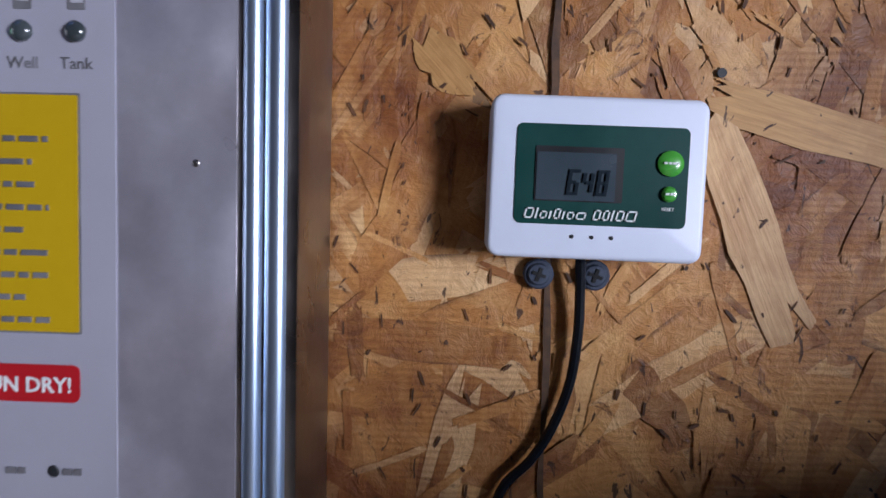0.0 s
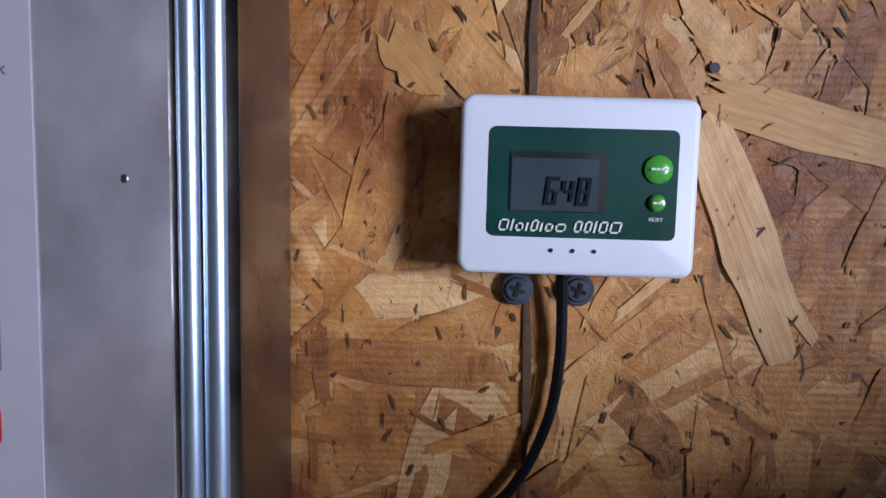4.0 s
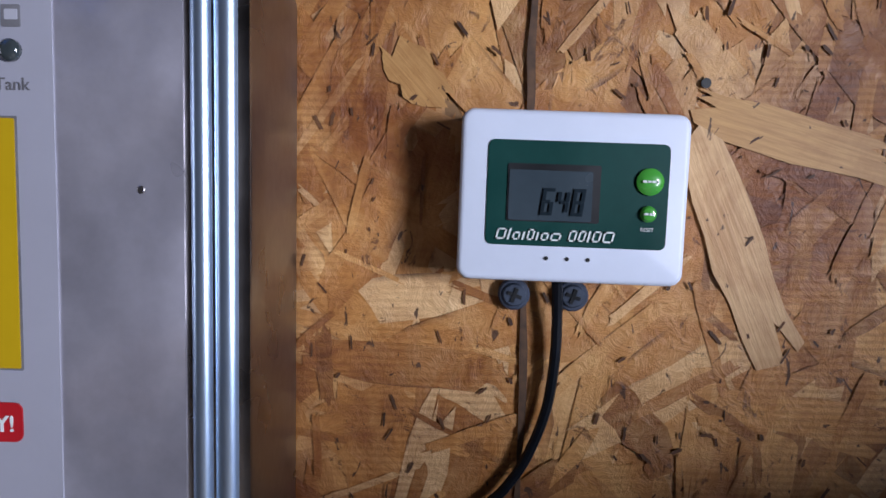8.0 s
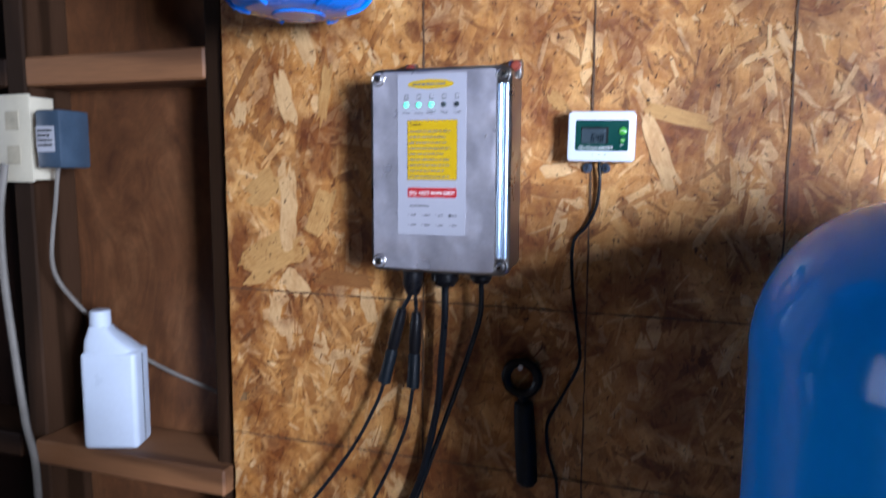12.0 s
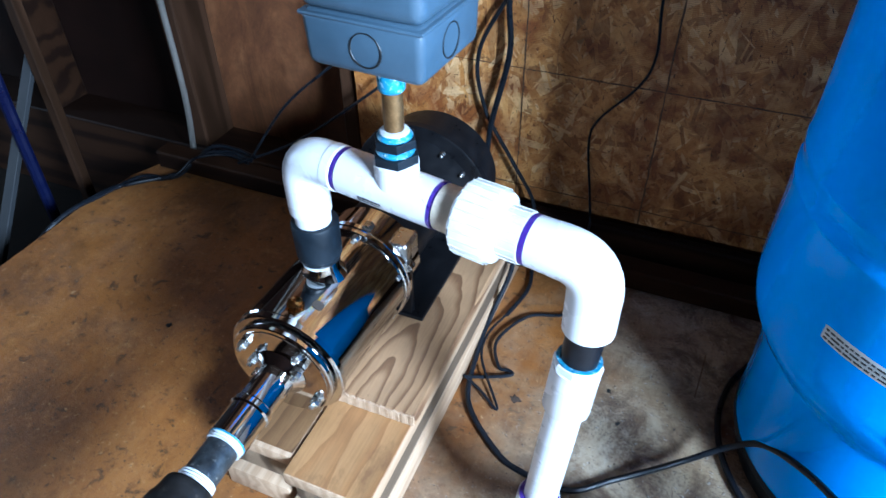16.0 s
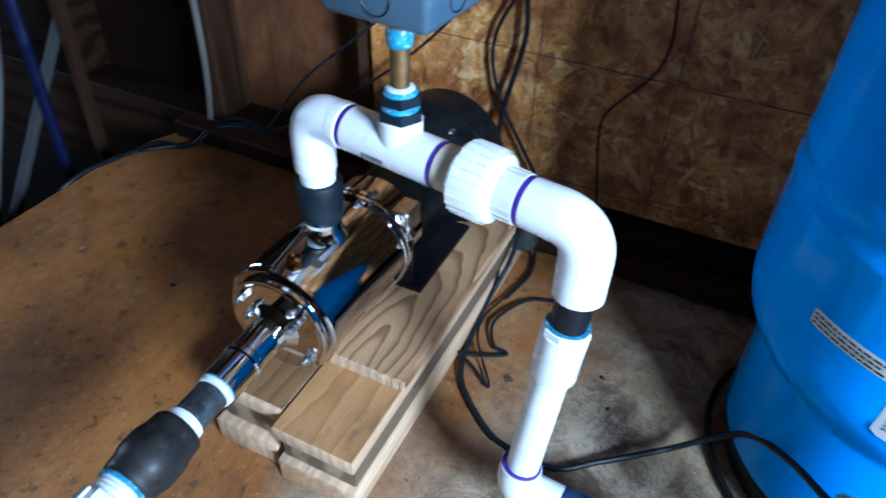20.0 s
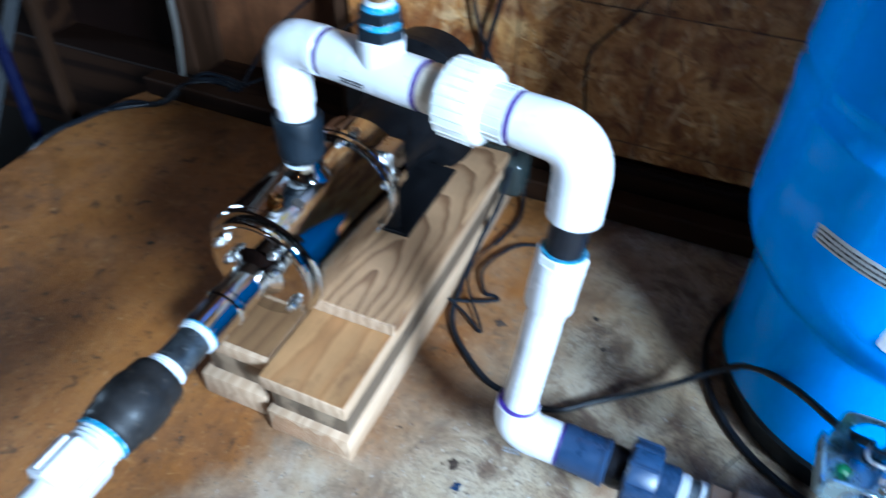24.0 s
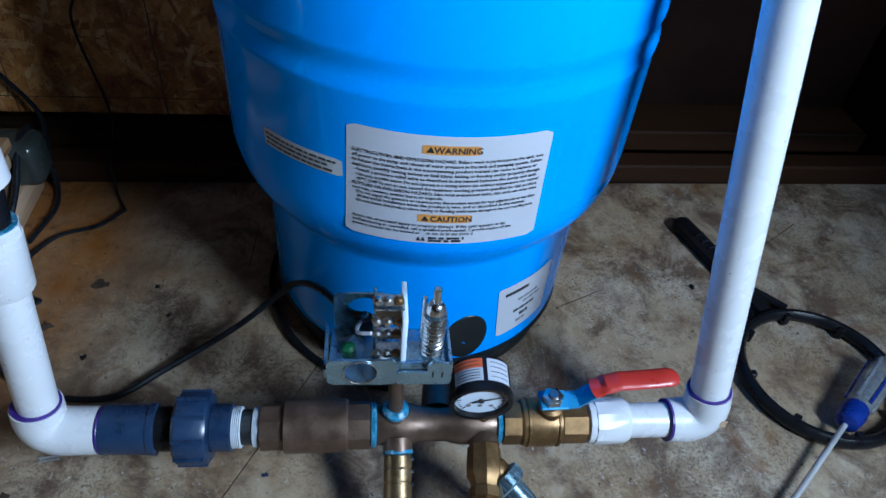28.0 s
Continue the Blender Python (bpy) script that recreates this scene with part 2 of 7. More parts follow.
    c = mix(nt, c, (0.03, 0.02, 0.016), ramp(nt, noise_node(nt, v, 24, 5, 0.75), [(0.68, grey(0)), (0.72, grey(0.8))]))
    c = mix(nt, c, (0.60, 0.57, 0.53), mix(nt, (0.0, 0.0, 0.0), ramp(nt, noise_node(nt, v, 140, 4, 0.75, 0.6), [(0.61, grey(0)), (0.68, grey(0.55))]), bare_lit))
    nt.links.new(c, b.inputs["Base Color"])
    nt.links.new(ramp(nt, mid, [(0.4, grey(0.42)), (0.7, grey(0.75))]), b.inputs["Roughness"])
    bump(nt, b, noise_node(nt, v, 120, 6, 0.8), 0.6, 0.0022)
    return m


def dark_ply_material():
    m, nt, b = nodes_of("dark_plywood")
    v = coords(nt, (1, 1, 0.4))
    c = ramp(nt, noise_node(nt, v, 11, 6, 0.72, 1.6), [(0.3, (0.075, 0.026, 0.010)), (0.5, (0.145, 0.054, 0.019)), (0.68, (0.21, 0.088, 0.034)), (0.80, (0.30, 0.15, 0.07))])
    c = mix(nt, c, ramp(nt, noise_node(nt, coords(nt), 26, 5, 0.7), [(0.35, grey(0.6)), (0.6, grey(1.0))]), 0.7, "MULTIPLY")
    nt.links.new(c, b.inputs["Base Color"])
    b.inputs["Roughness"].default_value = 0.6
    bump(nt, b, noise_node(nt, coords(nt, (1, 1, 0.1)), 220, 3), 0.2, 0.0008)
    return m


def ringed_pine(name, light, dark, spacing=0.008, tilt=9.0, shift=(0.0, 0.0, 0.0), stain=None):
    """A flat-sawn pine face: the tree's rings cut at a slant into arches and long bands."""
    m, nt, b = nodes_of(name)
    tc = nt.nodes.new("ShaderNodeTexCoord")
    mp = nt.nodes.new("ShaderNodeMapping")
    mp.inputs["Location"].default_value, mp.inputs["Rotation"].default_value = shift, (radians(tilt), 0, radians(3))
    nt.links.new(tc.outputs["Object"], mp.inputs[0])
    w = nt.nodes.new("ShaderNodeTexWave")
    w.wave_type, w.rings_direction, w.wave_profile = "RINGS", "Y", "SAW"
    w.inputs["Scale"].default_value = 0.314 / spacing
    w.inputs["Distortion"].default_value, w.inputs["Detail"].default_value, w.inputs["Detail Scale"].default_value = 3.2, 2, 0.7
    nt.links.new(mp.outputs[0], w.inputs["Vector"])
    fib = noise_node(nt, coords(nt, (1, 0.05, 1)), 480, 3)
    c = ramp(nt, w.outputs["Fac"], [(0.0, light), (0.55, tuple(x * 0.9 for x in light)), (0.85, dark), (0.97, tuple(x * 0.85 for x in dark)), (1.0, light)])
    c = mix(nt, c, ramp(nt, noise_node(nt, coords(nt), 12, 4), [(0.3, grey(0.72)), (0.7, grey(1.0))]), 1.0, "MULTIPLY")
    c = mix(nt, c, ramp(nt, fib, [(0.35, grey(0.75)), (0.6, grey(1.0))]), 0.6, "MULTIPLY")
    if stain:
        c = mix(nt, c, stain, ramp(nt, noise_node(nt, coords(nt, (1, 0.5, 1)), 20, 5, 0.7), [(0.56, grey(0)), (0.68, grey(0.75))]))
    nt.links.new(c, b.inputs["Base Color"])
    b.inputs["Roughness"].default_value = 0.55
    bump(nt, b, fib, 0.25, 0.0008)
    return m


STRANDS, FLOOR, DARK_PLY = strand_material(), floor_material(), dark_ply_material()
PINE_TOP = ringed_pine("arched_pine", (0.42, 0.245, 0.122), (0.20, 0.100, 0.045), 0.0125, 12, (-0.05, 0.0, -0.088))
PINE_NEW = ringed_pine("orange_pine", (0.43, 0.222, 0.085), (0.35, 0.165, 0.058), 0.022, 5, (-0.045, 0.0, -0.066), (0.16, 0.075, 0.03))
PINE_BROWN = ringed_pine("brown_stained_pine", (0.24, 0.125, 0.050), (0.17, 0.082, 0.032), 0.02, 5, (-0.045, 0.0, -0.066), (0.07, 0.035, 0.016))
# near-black copy of the bay plywood, with shade put into its colour
SHADED_PLY = surf("shaded_plywood", (0.014, 0.006, 0.004), 0.9, vary=0.5, scale=6, bumpy=0.2)
SHADED_PLY.node_tree.nodes["Principled BSDF"].inputs["Specular IOR Level"].default_value = 0.1
OSB_CORE = surf("strand_board_core", (0.30, 0.16, 0.065), 0.7, vary=0.35, scale=60, bumpy=0.4)
LINE = surf("printed_line", (0.105, 0.055, 0.028), 0.7, vary=0.6, scale=120)
FRAMING = timber("framing_timber", (0.27, 0.115, 0.045), (0.15, 0.06, 0.022), 0)
# stud colour lowered to hold the shade of the open bay
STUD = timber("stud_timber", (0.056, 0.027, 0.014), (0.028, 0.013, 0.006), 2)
PINE = timber("pale_pine", (0.55, 0.375, 0.235), (0.48, 0.310, 0.182), 1, 130)
# shaded copy of the framing timber, the shade put into its colour
SHADED_FRAMING = timber("shaded_timber", (0.034, 0.015, 0.007), (0.016, 0.007, 0.004), 0)
RING = surf("growth_ring_brown", (0.22, 0.105, 0.045), 0.7)
PINE_OLD = timber("weathered_pine", (0.30, 0.21, 0.13), (0.13, 0.085, 0.05), 1, 40, stain=(0.035, 0.025, 0.02))
ALU = surf("cast_aluminium", (0.47, 0.46, 0.52), 0.33, 0.55, 0.14, 18, 260, 0.0, spread=0.10)
_nt, _b = ALU.node_tree, ALU.node_tree.nodes["Principled BSDF"]
bump(_nt, _b, noise_node(_nt, coords(_nt), 18, 2, 0.35), 0.7, 0.025)
ALU_SIDE = surf("dull_aluminium", (0.30, 0.285, 0.28), 0.34, 1.0, 0.18, 14, 200, 0.15)
# rib metal tinted blue-white, the window's cool gleam put into the colour
RAIL = surf("bright_cast_edge", (0.58, 0.76, 1.0), 0.30, 0.9, 0.04, 9, 60, 0.0, spread=0.03)
CHROME = surf("polished_stainless", (0.62, 0.61, 0.60), 0.055, 1.0, 0.05, 30, 500, 0.02, spread=0.04)
STEEL = surf("plain_steel", (0.55, 0.54, 0.52), 0.28, 1.0, 0.15, 60, 500, 0.1)
ZINC = surf("zinc_steel", (0.30, 0.44, 0.54), 0.25, 0.9, 0.18, 40, 400, 0.08, dirt=(0.22, 0.24, 0.24), dirt_at=0.68)
GALV = surf("galvanised_pipe", (0.075, 0.085, 0.095), 0.42, 0.75, 0.5, 60, 300, 0.3, dirt=(0.42, 0.42, 0.40), dirt_at=0.60)
BRASS = surf("brass", (0.25, 0.148, 0.064), 0.44, 0.85, 0.28, 50, 400, 0.12, dirt=(0.22, 0.13, 0.05))
BRONZE = surf("dull_bronze", (0.150, 0.098, 0.070), 0.42, 0.7, 0.25, 50, 350, 0.25, dirt=(0.10, 0.06, 0.04))
PVC = surf("white_pvc", (0.62, 0.62, 0.64), 0.28, 0, 0.03, 25, 300, 0.03, dirt=(0.42, 0.38, 0.34), dirt_at=0.665)
_nt, _b = PVC.node_tree, PVC.node_tree.nodes["Principled BSDF"]
_col = _b.inputs["Base Color"].links[0].from_socket
_nick = ramp(_nt, noise_node(_nt, coords(_nt), 75, 4, 0.65, 0.8), [(0.685, grey(0)), (0.715, grey(0.75))])
_nt.links.new(mix(_nt, _col, (0.16, 0.15, 0.15), _nick), _b.inputs["Base Color"])
PVC_CLEAR = surf("milky_plastic", (0.58, 0.575, 0.55), 0.22, 0, 0.06, 40, 300, 0.05, coat=0.4)
PVC_TAN = surf("yellowed_plastic", (0.64, 0.56, 0.45), 0.3, 0, 0.08, 40, 300, 0.05)
PRIMER = surf("purple_primer", (0.045, 0.018, 0.20), 0.35, 0, 0.4, 120, 400, 0.05)
TAPE = surf("white_thread_tape", (0.52, 0.55, 0.59), 0.5, 0, 0.1, 150, 600, 0.3)
TAPE_BLUE = surf("blue_thread_sealant", (0.035, 0.20, 0.34), 0.35, 0, 0.4, 160, 500, 0.3, dirt=(0.50, 0.56, 0.60), dirt_at=0.56)
COUPLING = surf("scuffed_black_plastic", (0.013, 0.012, 0.012), 0.42, 0, 0.45, 45, 260, 0.25, dirt=(0.060, 0.050, 0.042), dirt_at=0.60)
RUBBER = surf("black_rubber", (0.006, 0.010, 0.015), 0.5, 0, 0.35, 50, 300, 0.2, dirt=(0.045, 0.043, 0.042), dirt_at=0.70)
BLACK = surf("black_plastic", (0.008, 0.008, 0.010), 0.32, 0, 0.3, 40, 400, 0.1)
BLACK_PAINT = surf("black_paint", (0.006, 0.006, 0.007), 0.38, 0, 0.3, 40, 400, 0.1)
BLACK_PAINT.node_tree.nodes["Principled BSDF"].inputs["Specular IOR Level"].default_value = 0.14
NAVY = surf("dark_grey_pvc", (0.014, 0.032, 0.075), 0.3, 0, 0.25, 50, 300, 0.08)
CABLE = surf("black_cable_sheath", (0.008, 0.010, 0.014), 0.35, 0, 0.25, 60, 400, 0.06)
CABLE_WHITE = surf("white_cable_sheath", (0.20, 0.185, 0.165), 0.5, 0, 0.12, 30, 300, 0.06, dirt=(0.25, 0.2, 0.15))
BLUE = surf("blue_tank_paint", (0.002, 0.30, 0.95), 0.11, 0, 0.05, 7, 160, 0.015, dirt=(0.01, 0.15, 0.50), dirt_at=0.74, spread=0.03)
BLUE_PLASTIC = surf("blue_plastic", (0.002, 0.19, 0.80), 0.22, 0, 0.08, 20, 200, 0.05, coat=0.3)
BLUE.node_tree.nodes["Principled BSDF"].inputs["Specular IOR Level"].default_value = 0.20
GREY_BLUE = surf("grey_switch_cover", (0.042, 0.072, 0.105), 0.42, 0, 0.12, 25, 260, 0.12, dirt=(0.2, 0.2, 0.2), dirt_at=0.72)
WHITE = surf("white_plastic", (0.68, 0.75, 0.86), 0.42, 0, 0.02, 30, 400, 0.06)
JUG = surf("white_jug_plastic", (0.58, 0.66, 0.78), 0.38, 0, 0.05, 12, 200, 0.06)
CREAM = surf("cream_plastic", (0.62, 0.57, 0.44), 0.45, 0, 0.06, 20, 300, 0.05)
GREEN_FACE = surf("dark_green_face", (0.002, 0.050, 0.042), 0.42, 0, 0.15, 30, 300, 0.02)
for dark in (RUBBER, COUPLING, BLACK, CABLE, GREEN_FACE):
    dark.node_tree.nodes["Principled BSDF"].inputs["Specular IOR Level"].default_value = 0.2
GREEN_BUTTON = surf("green_button", (0.05, 0.36, 0.045), 0.25, 0, 0.1, 60, 300, 0.02, coat=0.8)
LCD = surf("lcd_glass", (0.045, 0.066, 0.080), 0.2, 0, 0.1, 30, 300, 0.0)
LCD_INK = surf("display_figure", (0.015, 0.024, 0.031), 0.8, 0, 0.1, 30, 300, 0.0)
LCD_INK.node_tree.nodes["Principled BSDF"].inputs["Specular IOR Level"].default_value = 0.0
# near black, mostly painting the shade inside holes, slots and recesses
DARK = surf("recess_black", (0.006, 0.008, 0.010), 0.4, 0, 0.2, 40, 300, 0.0)
INK = surf("dark_ink", (0.02, 0.022, 0.026), 0.5, 0, 0.2, 80, 300, 0.0)
INK_GREY = surf("grey_ink", (0.16, 0.16, 0.17), 0.5, 0, 0.3, 80, 300, 0.0)
INK_WHITE = surf("white_ink", (0.72, 0.78, 0.76), 0.5, 0, 0.1, 80, 300, 0.0)
SHEET = surf("control_front_sheet", (0.37, 0.375, 0.43), 0.42, 0, 0.04, 12, 200, 0.03)
TAB = surf("blue_grey_tab", (0.045, 0.062, 0.095), 0.45, 0, 0.1, 60, 300, 0.05)
PAPER = surf("pale_label", (0.45, 0.46, 0.51), 0.42, 0, 0.04, 12, 200, 0.03)
PAPER_DULL = surf("worn_label", (0.50, 0.52, 0.54), 0.45, 0, 0.08, 18, 200, 0.05, dirt=(0.3, 0.3, 0.28), dirt_at=0.7)
YELLOW = surf("yellow_label", (0.56, 0.36, 0.006), 0.42, 0, 0.05, 12, 200, 0.03)
AMBER = surf("amber_label", (0.54, 0.235, 0.045), 0.42, 0, 0.06, 12, 200, 0.03)
RED = surf("red_label", (0.50, 0.016, 0.022), 0.38, 0, 0.06, 12, 200, 0.03)
RED_GRIP = surf("red_vinyl_grip", (0.44, 0.028, 0.018), 0.35, 0, 0.1, 30, 200, 0.1, coat=0.2)
RED_BOLT = surf("red_oxide_washer", (0.26, 0.045, 0.025), 0.5, 0, 0.3, 90, 300, 0.2)
BLUE_STEEL = surf("blue_lever_steel", (0.06, 0.30, 0.56), 0.3, 0.2, 0.15, 40, 300, 0.1)
LED_ON = surf("lit_green_lamp", (0.10, 1.0, 0.55), 0.3, 0, 0.05, 80, 300, 0.0, emit=1.3)
LED_OFF = surf("dark_lamp", (0.05, 0.065, 0.07), 0.15, 0, 0.2, 80, 300, 0.0, coat=0.8)
ORANGE = surf("orange_sticker", (0.60, 0.10, 0.025), 0.45, 0, 0.08, 30, 200, 0.0)
SCREW_BLUE = surf("blued_screw", (0.05, 0.068, 0.10), 0.5, 0.4, 0.2, 80, 300, 0.1)
BLUE_GRIP = surf("blue_grip", (0.010, 0.03, 0.22), 0.3, 0, 0.1, 40, 300, 0.05, coat=0.4)
# pole and lath nearly black: the corner's shade is put into both colours
POLE_BLUE = surf("blue_pole_paint", (0.003, 0.005, 0.030), 0.35, 0, 0.1, 20, 300, 0.05)
FADED = surf("faded_grey_timber", (0.018, 0.020, 0.023), 0.7, 0, 0.2, 20, 200, 0.2)
CLEAR_GRIP, _nt, _b = nodes_of("clear_handle")
_b.inputs["Base Color"].default_value = (0.82, 0.88, 0.94, 1)
_b.inputs["Transmission Weight"].default_value, _b.inputs["Roughness"].default_value = 0.85, 0.12

# soil darkened to paint the shade beyond the floor edge
SOIL = surf("bare_soil", (0.012, 0.009, 0.007), 0.9, vary=0.4, bumpy=0.6)
SMUDGE = surf("dark_smudge", (0.06, 0.042, 0.032), 0.8, vary=0.5, scale=120)
for dull in (SOIL, SHADED_FRAMING, STUD, SMUDGE):
    dull.node_tree.nodes["Principled BSDF"].inputs["Specular IOR Level"].default_value = 0.1

# ---- building helpers ----
ROOTS = {}


def thing(name, base, label, category, group="", kind=""):
    ob = new(name)
    ob.location = base
    ob.empty_display_size = 0.02
    ROOTS[ob.name] = Vector(base)
    return tagged(ob, label, category, group, kind)


def finish(bm, name, mat, angle=0.6):
    bmesh.ops.recalc_face_normals(bm, faces=bm.faces)
    for f in bm.faces:
        f.smooth = True
    for e in bm.edges:
        if len(e.link_faces) == 2:
            e.smooth = e.calc_face_angle(0) < angle
    me = bpy.data.meshes.new(name)
    bm.to_mesh(me)
    bm.free()
    me.materials.append(mat)
    return me


def part(name, bm, mat, parent, label="", angle=0.6):
    """One mesh, given in world places, under a thing or under a part of it."""
    root = parent
    while root.parent:
        root = root.parent
    bmesh.ops.translate(bm, verts=bm.verts, vec=-ROOTS[root.name])
    ob = new(name, finish(bm, name, mat, angle))
    ob.parent = parent
    return tagged(ob, label)


def solo(name, bm, mat, base, label, category, group="", kind="", angle=0.6):
    bmesh.ops.translate(bm, verts=bm.verts, vec=-Vector(base))
    ob = new(name, finish(bm, name, mat, angle))
    ob.location = base
    ROOTS[ob.name] = Vector(base)
    return tagged(ob, label, category, group, kind)


def frame_of(axis):
    a = Vector(axis).normalized()
    up = Vector((0, 0, 1)) if abs(a.z) < 0.9 else Vector((0, 1, 0))
    s = a.cross(up).normalized()
    return a, s, s.cross(a).normalized()


def lathe(origin, axis, profile, seg=32, bm=None, turn=0.0, cap=True):
    """Turns a profile of (distance along the axis, radius) round the axis."""
    bm = bm or bmesh.new()
    o = Vector(origin)
    a, s, t = frame_of(axis)
    rings = []
    for d, r in profile:
        rings.append([bm.verts.new(o + a * d + (s * math.cos(k) + t * math.sin(k)) * r) for k in (turn + 2 * math.pi * i / seg for i in range(seg))])
    for p, q in zip(rings, rings[1:]):
        for i in range(seg):
            bm.faces.new((p[i], p[(i + 1) % seg], q[(i + 1) % seg], q[i]))
    if cap:
        bm.faces.new(rings[0])
        bm.faces.new(rings[-1])
    return bm


def smooth_path(pts, steps=8):
    """A rounded line through the points."""
    P = [Vector(p) for p in pts]
    P = [P[0] * 2 - P[1]] + P + [P[-1] * 2 - P[-2]]
    out = []
    for i in range(1, len(P) - 2):
        a, b, c, d = P[i - 1:i + 3]
        for k in range(steps):
            u = k / steps
            out.append(0.5 * (2 * b + (c - a) * u + (2 * a - 5 * b + 4 * c - d) * u * u + (3 * b - a - 3 * c + d) * u ** 3))
    return out + [P[-2]]


def sweep(path, radius, seg=10, bm=None, cap=True):
    """A tube along a line of points; the radius is one number or one for each point."""
    bm = bm or bmesh.new()
    P = [Vector(p) for p in path]
    R = radius if isinstance(radius, (list, tuple)) else [radius] * len(P)
    tang = [(P[min(i + 1, len(P) - 1)] - P[max(i - 1, 0)]).normalized() for i in range(len(P))]
    _, s, _ = frame_of(tang[0])
    rings = []
    for p, t, r in zip(P, tang, R):
        s = (s - t * s.dot(t)).normalized()
        w = t.cross(s)
        rings.append([bm.verts.new(p + (s * math.cos(2 * math.pi * i / seg) + w * math.sin(2 * math.pi * i / seg)) * r) for i in range(seg)])
    for p, q in zip(rings, rings[1:]):
        for i in range(seg):
            bm.faces.new((p[i], p[(i + 1) % seg], q[(i + 1) % seg], q[i]))
    if cap:
        bm.faces.new(rings[0])
        bm.faces.new(rings[-1])
    return bm


def bend(a, corner, b, r, n=8):
    """A line from a to b with a rounded corner."""
    a, c, b = Vector(a), Vector(corner), Vector(b)
    u, v = (a - c).normalized(), (b - c).normalized()
    out = [a]
    for k in range(n + 1):
        t = k / n
        p0, p2 = c + u * r, c + v * r
        out.append(p0 * (1 - t) ** 2 + c * 2 * t * (1 - t) + p2 * t * t)
    return out + [b]


def block(lo, hi, bevel=0.0, seg=2, bm=None, m=None):
    bm2 = bmesh.new()
    bmesh.ops.create_cube(bm2, size=1)
    for v in bm2.verts:
        v.co = [lo[k] + (v.co[k] + 0.5) * (hi[k] - lo[k]) for k in range(3)]
    if bevel:
        bmesh.ops.bevel(bm2, geom=list(bm2.edges), offset=bevel, segments=seg, affect="EDGES", profile=0.5)
    if m is not None:
        bmesh.ops.transform(bm2, matrix=m, verts=bm2.verts)
    if bm is None:
        return bm2
    me = bpy.data.meshes.new("joint")
    bm2.to_mesh(me)
    bm2.free()
    bm.from_mesh(me)
    bpy.data.meshes.remove(me)
    return bm


def rounded_plate(w, h, r, depth, n=6):
    """A flat plate with round corners in the x-z plane, its face at y = 0, centred."""
    bm = bmesh.new()
    ring = []
    for cx, cz, a0 in ((w / 2 - r, h / 2 - r, 0), (-w / 2 + r, h / 2 - r, 90), (-w / 2 + r, -h / 2 + r, 180), (w / 2 - r, -h / 2 + r, 270)):
        for k in range(n + 1):
            a = radians(a0 + 90 * k / n)
            ring.append((cx + r * math.cos(a), cz + r * math.sin(a)))
    f = [bm.verts.new((x, 0, z)) for x, z in ring]
    g = [bm.verts.new((x, depth, z)) for x, z in ring]
    bm.faces.new(f)
    bm.faces.new(g)
    for i in range(len(ring)):
        j = (i + 1) % len(ring)
        bm.faces.new((f[i], f[j], g[j], g[i]))
    return bm


def soft_plate(w, h, r, depth, bev, n=6, steps=4):
    """A plate like rounded_plate with a rounded front rim."""
    bm = bmesh.new()
    rings = []
    for k in range(steps + 1):
        u = radians(90 * k / steps)
        inset, y = bev * (1 - math.sin(u)), bev * (1 - math.cos(u))
        ring = []
        for cx, cz, a0 in ((w / 2 - r, h / 2 - r, 0), (-w / 2 + r, h / 2 - r, 90), (-w / 2 + r, -h / 2 + r, 180), (w / 2 - r, -h / 2 + r, 270)):
            for j in range(n + 1):
                a = radians(a0 + 90 * j / n)
                ring.append(bm.verts.new((cx + (r - inset) * math.cos(a), y, cz + (r - inset) * math.sin(a))))
        rings.append(ring)
    rings.append([bm.verts.new((v.co.x, depth, v.co.z)) for v in rings[-1]])
    for p, q in zip(rings, rings[1:]):
        for i in range(len(p)):
            j = (i + 1) % len(p)
            bm.faces.new((p[i], p[j], q[j], q[i]))
    bm.faces.new(rings[0])
    bm.faces.new(rings[-1])
    return bm


def holed_plate(w, h, r, hx, hz, hr, depth, n=48):
    """A plate with round corners in the x-z plane and a round hole through it, its face at y = 0, centred."""
    bm = bmesh.new()
    loops = []
    for y in (0.0, depth):
        outer, inner = [], []
        for k in range(n):
            a = 2 * math.pi * k / n
            ca, sa = math.cos(a), math.sin(a)
            far = min(((w / 2 if ca > 0 else -w / 2) - hx) / ca if abs(ca) > 1e-6 else 9, ((h / 2 if sa > 0 else -h / 2) - hz) / sa if abs(sa) > 1e-6 else 9)
            x, z = hx + ca * far, hz + sa * far
            ex, ez = abs(x) - (w / 2 - r), abs(z) - (h / 2 - r)
            if ex > 0 and ez > 0:
                q = r / math.hypot(ex, ez)
                x, z = math.copysign(w / 2 - r + ex * q, x), math.copysign(h / 2 - r + ez * q, z)
            outer.append(bm.verts.new((x, y, z)))
            inner.append(bm.verts.new((hx + ca * hr, y, hz + sa * hr)))
        loops.append((outer, inner))
    (o0, i0), (o1, i1) = loops
    for k in range(n):
        j = (k + 1) % n
        for quad in ((o0[k], o0[j], i0[j], i0[k]), (o1[k], o1[j], i1[j], i1[k]), (o0[k], o0[j], o1[j], o1[k]), (i0[k], i0[j], i1[j], i1[k])):
            bm.faces.new(quad)
    return bm


def placed(bm, m):
    bmesh.ops.transform(bm, matrix=m, verts=bm.verts)
    return bm


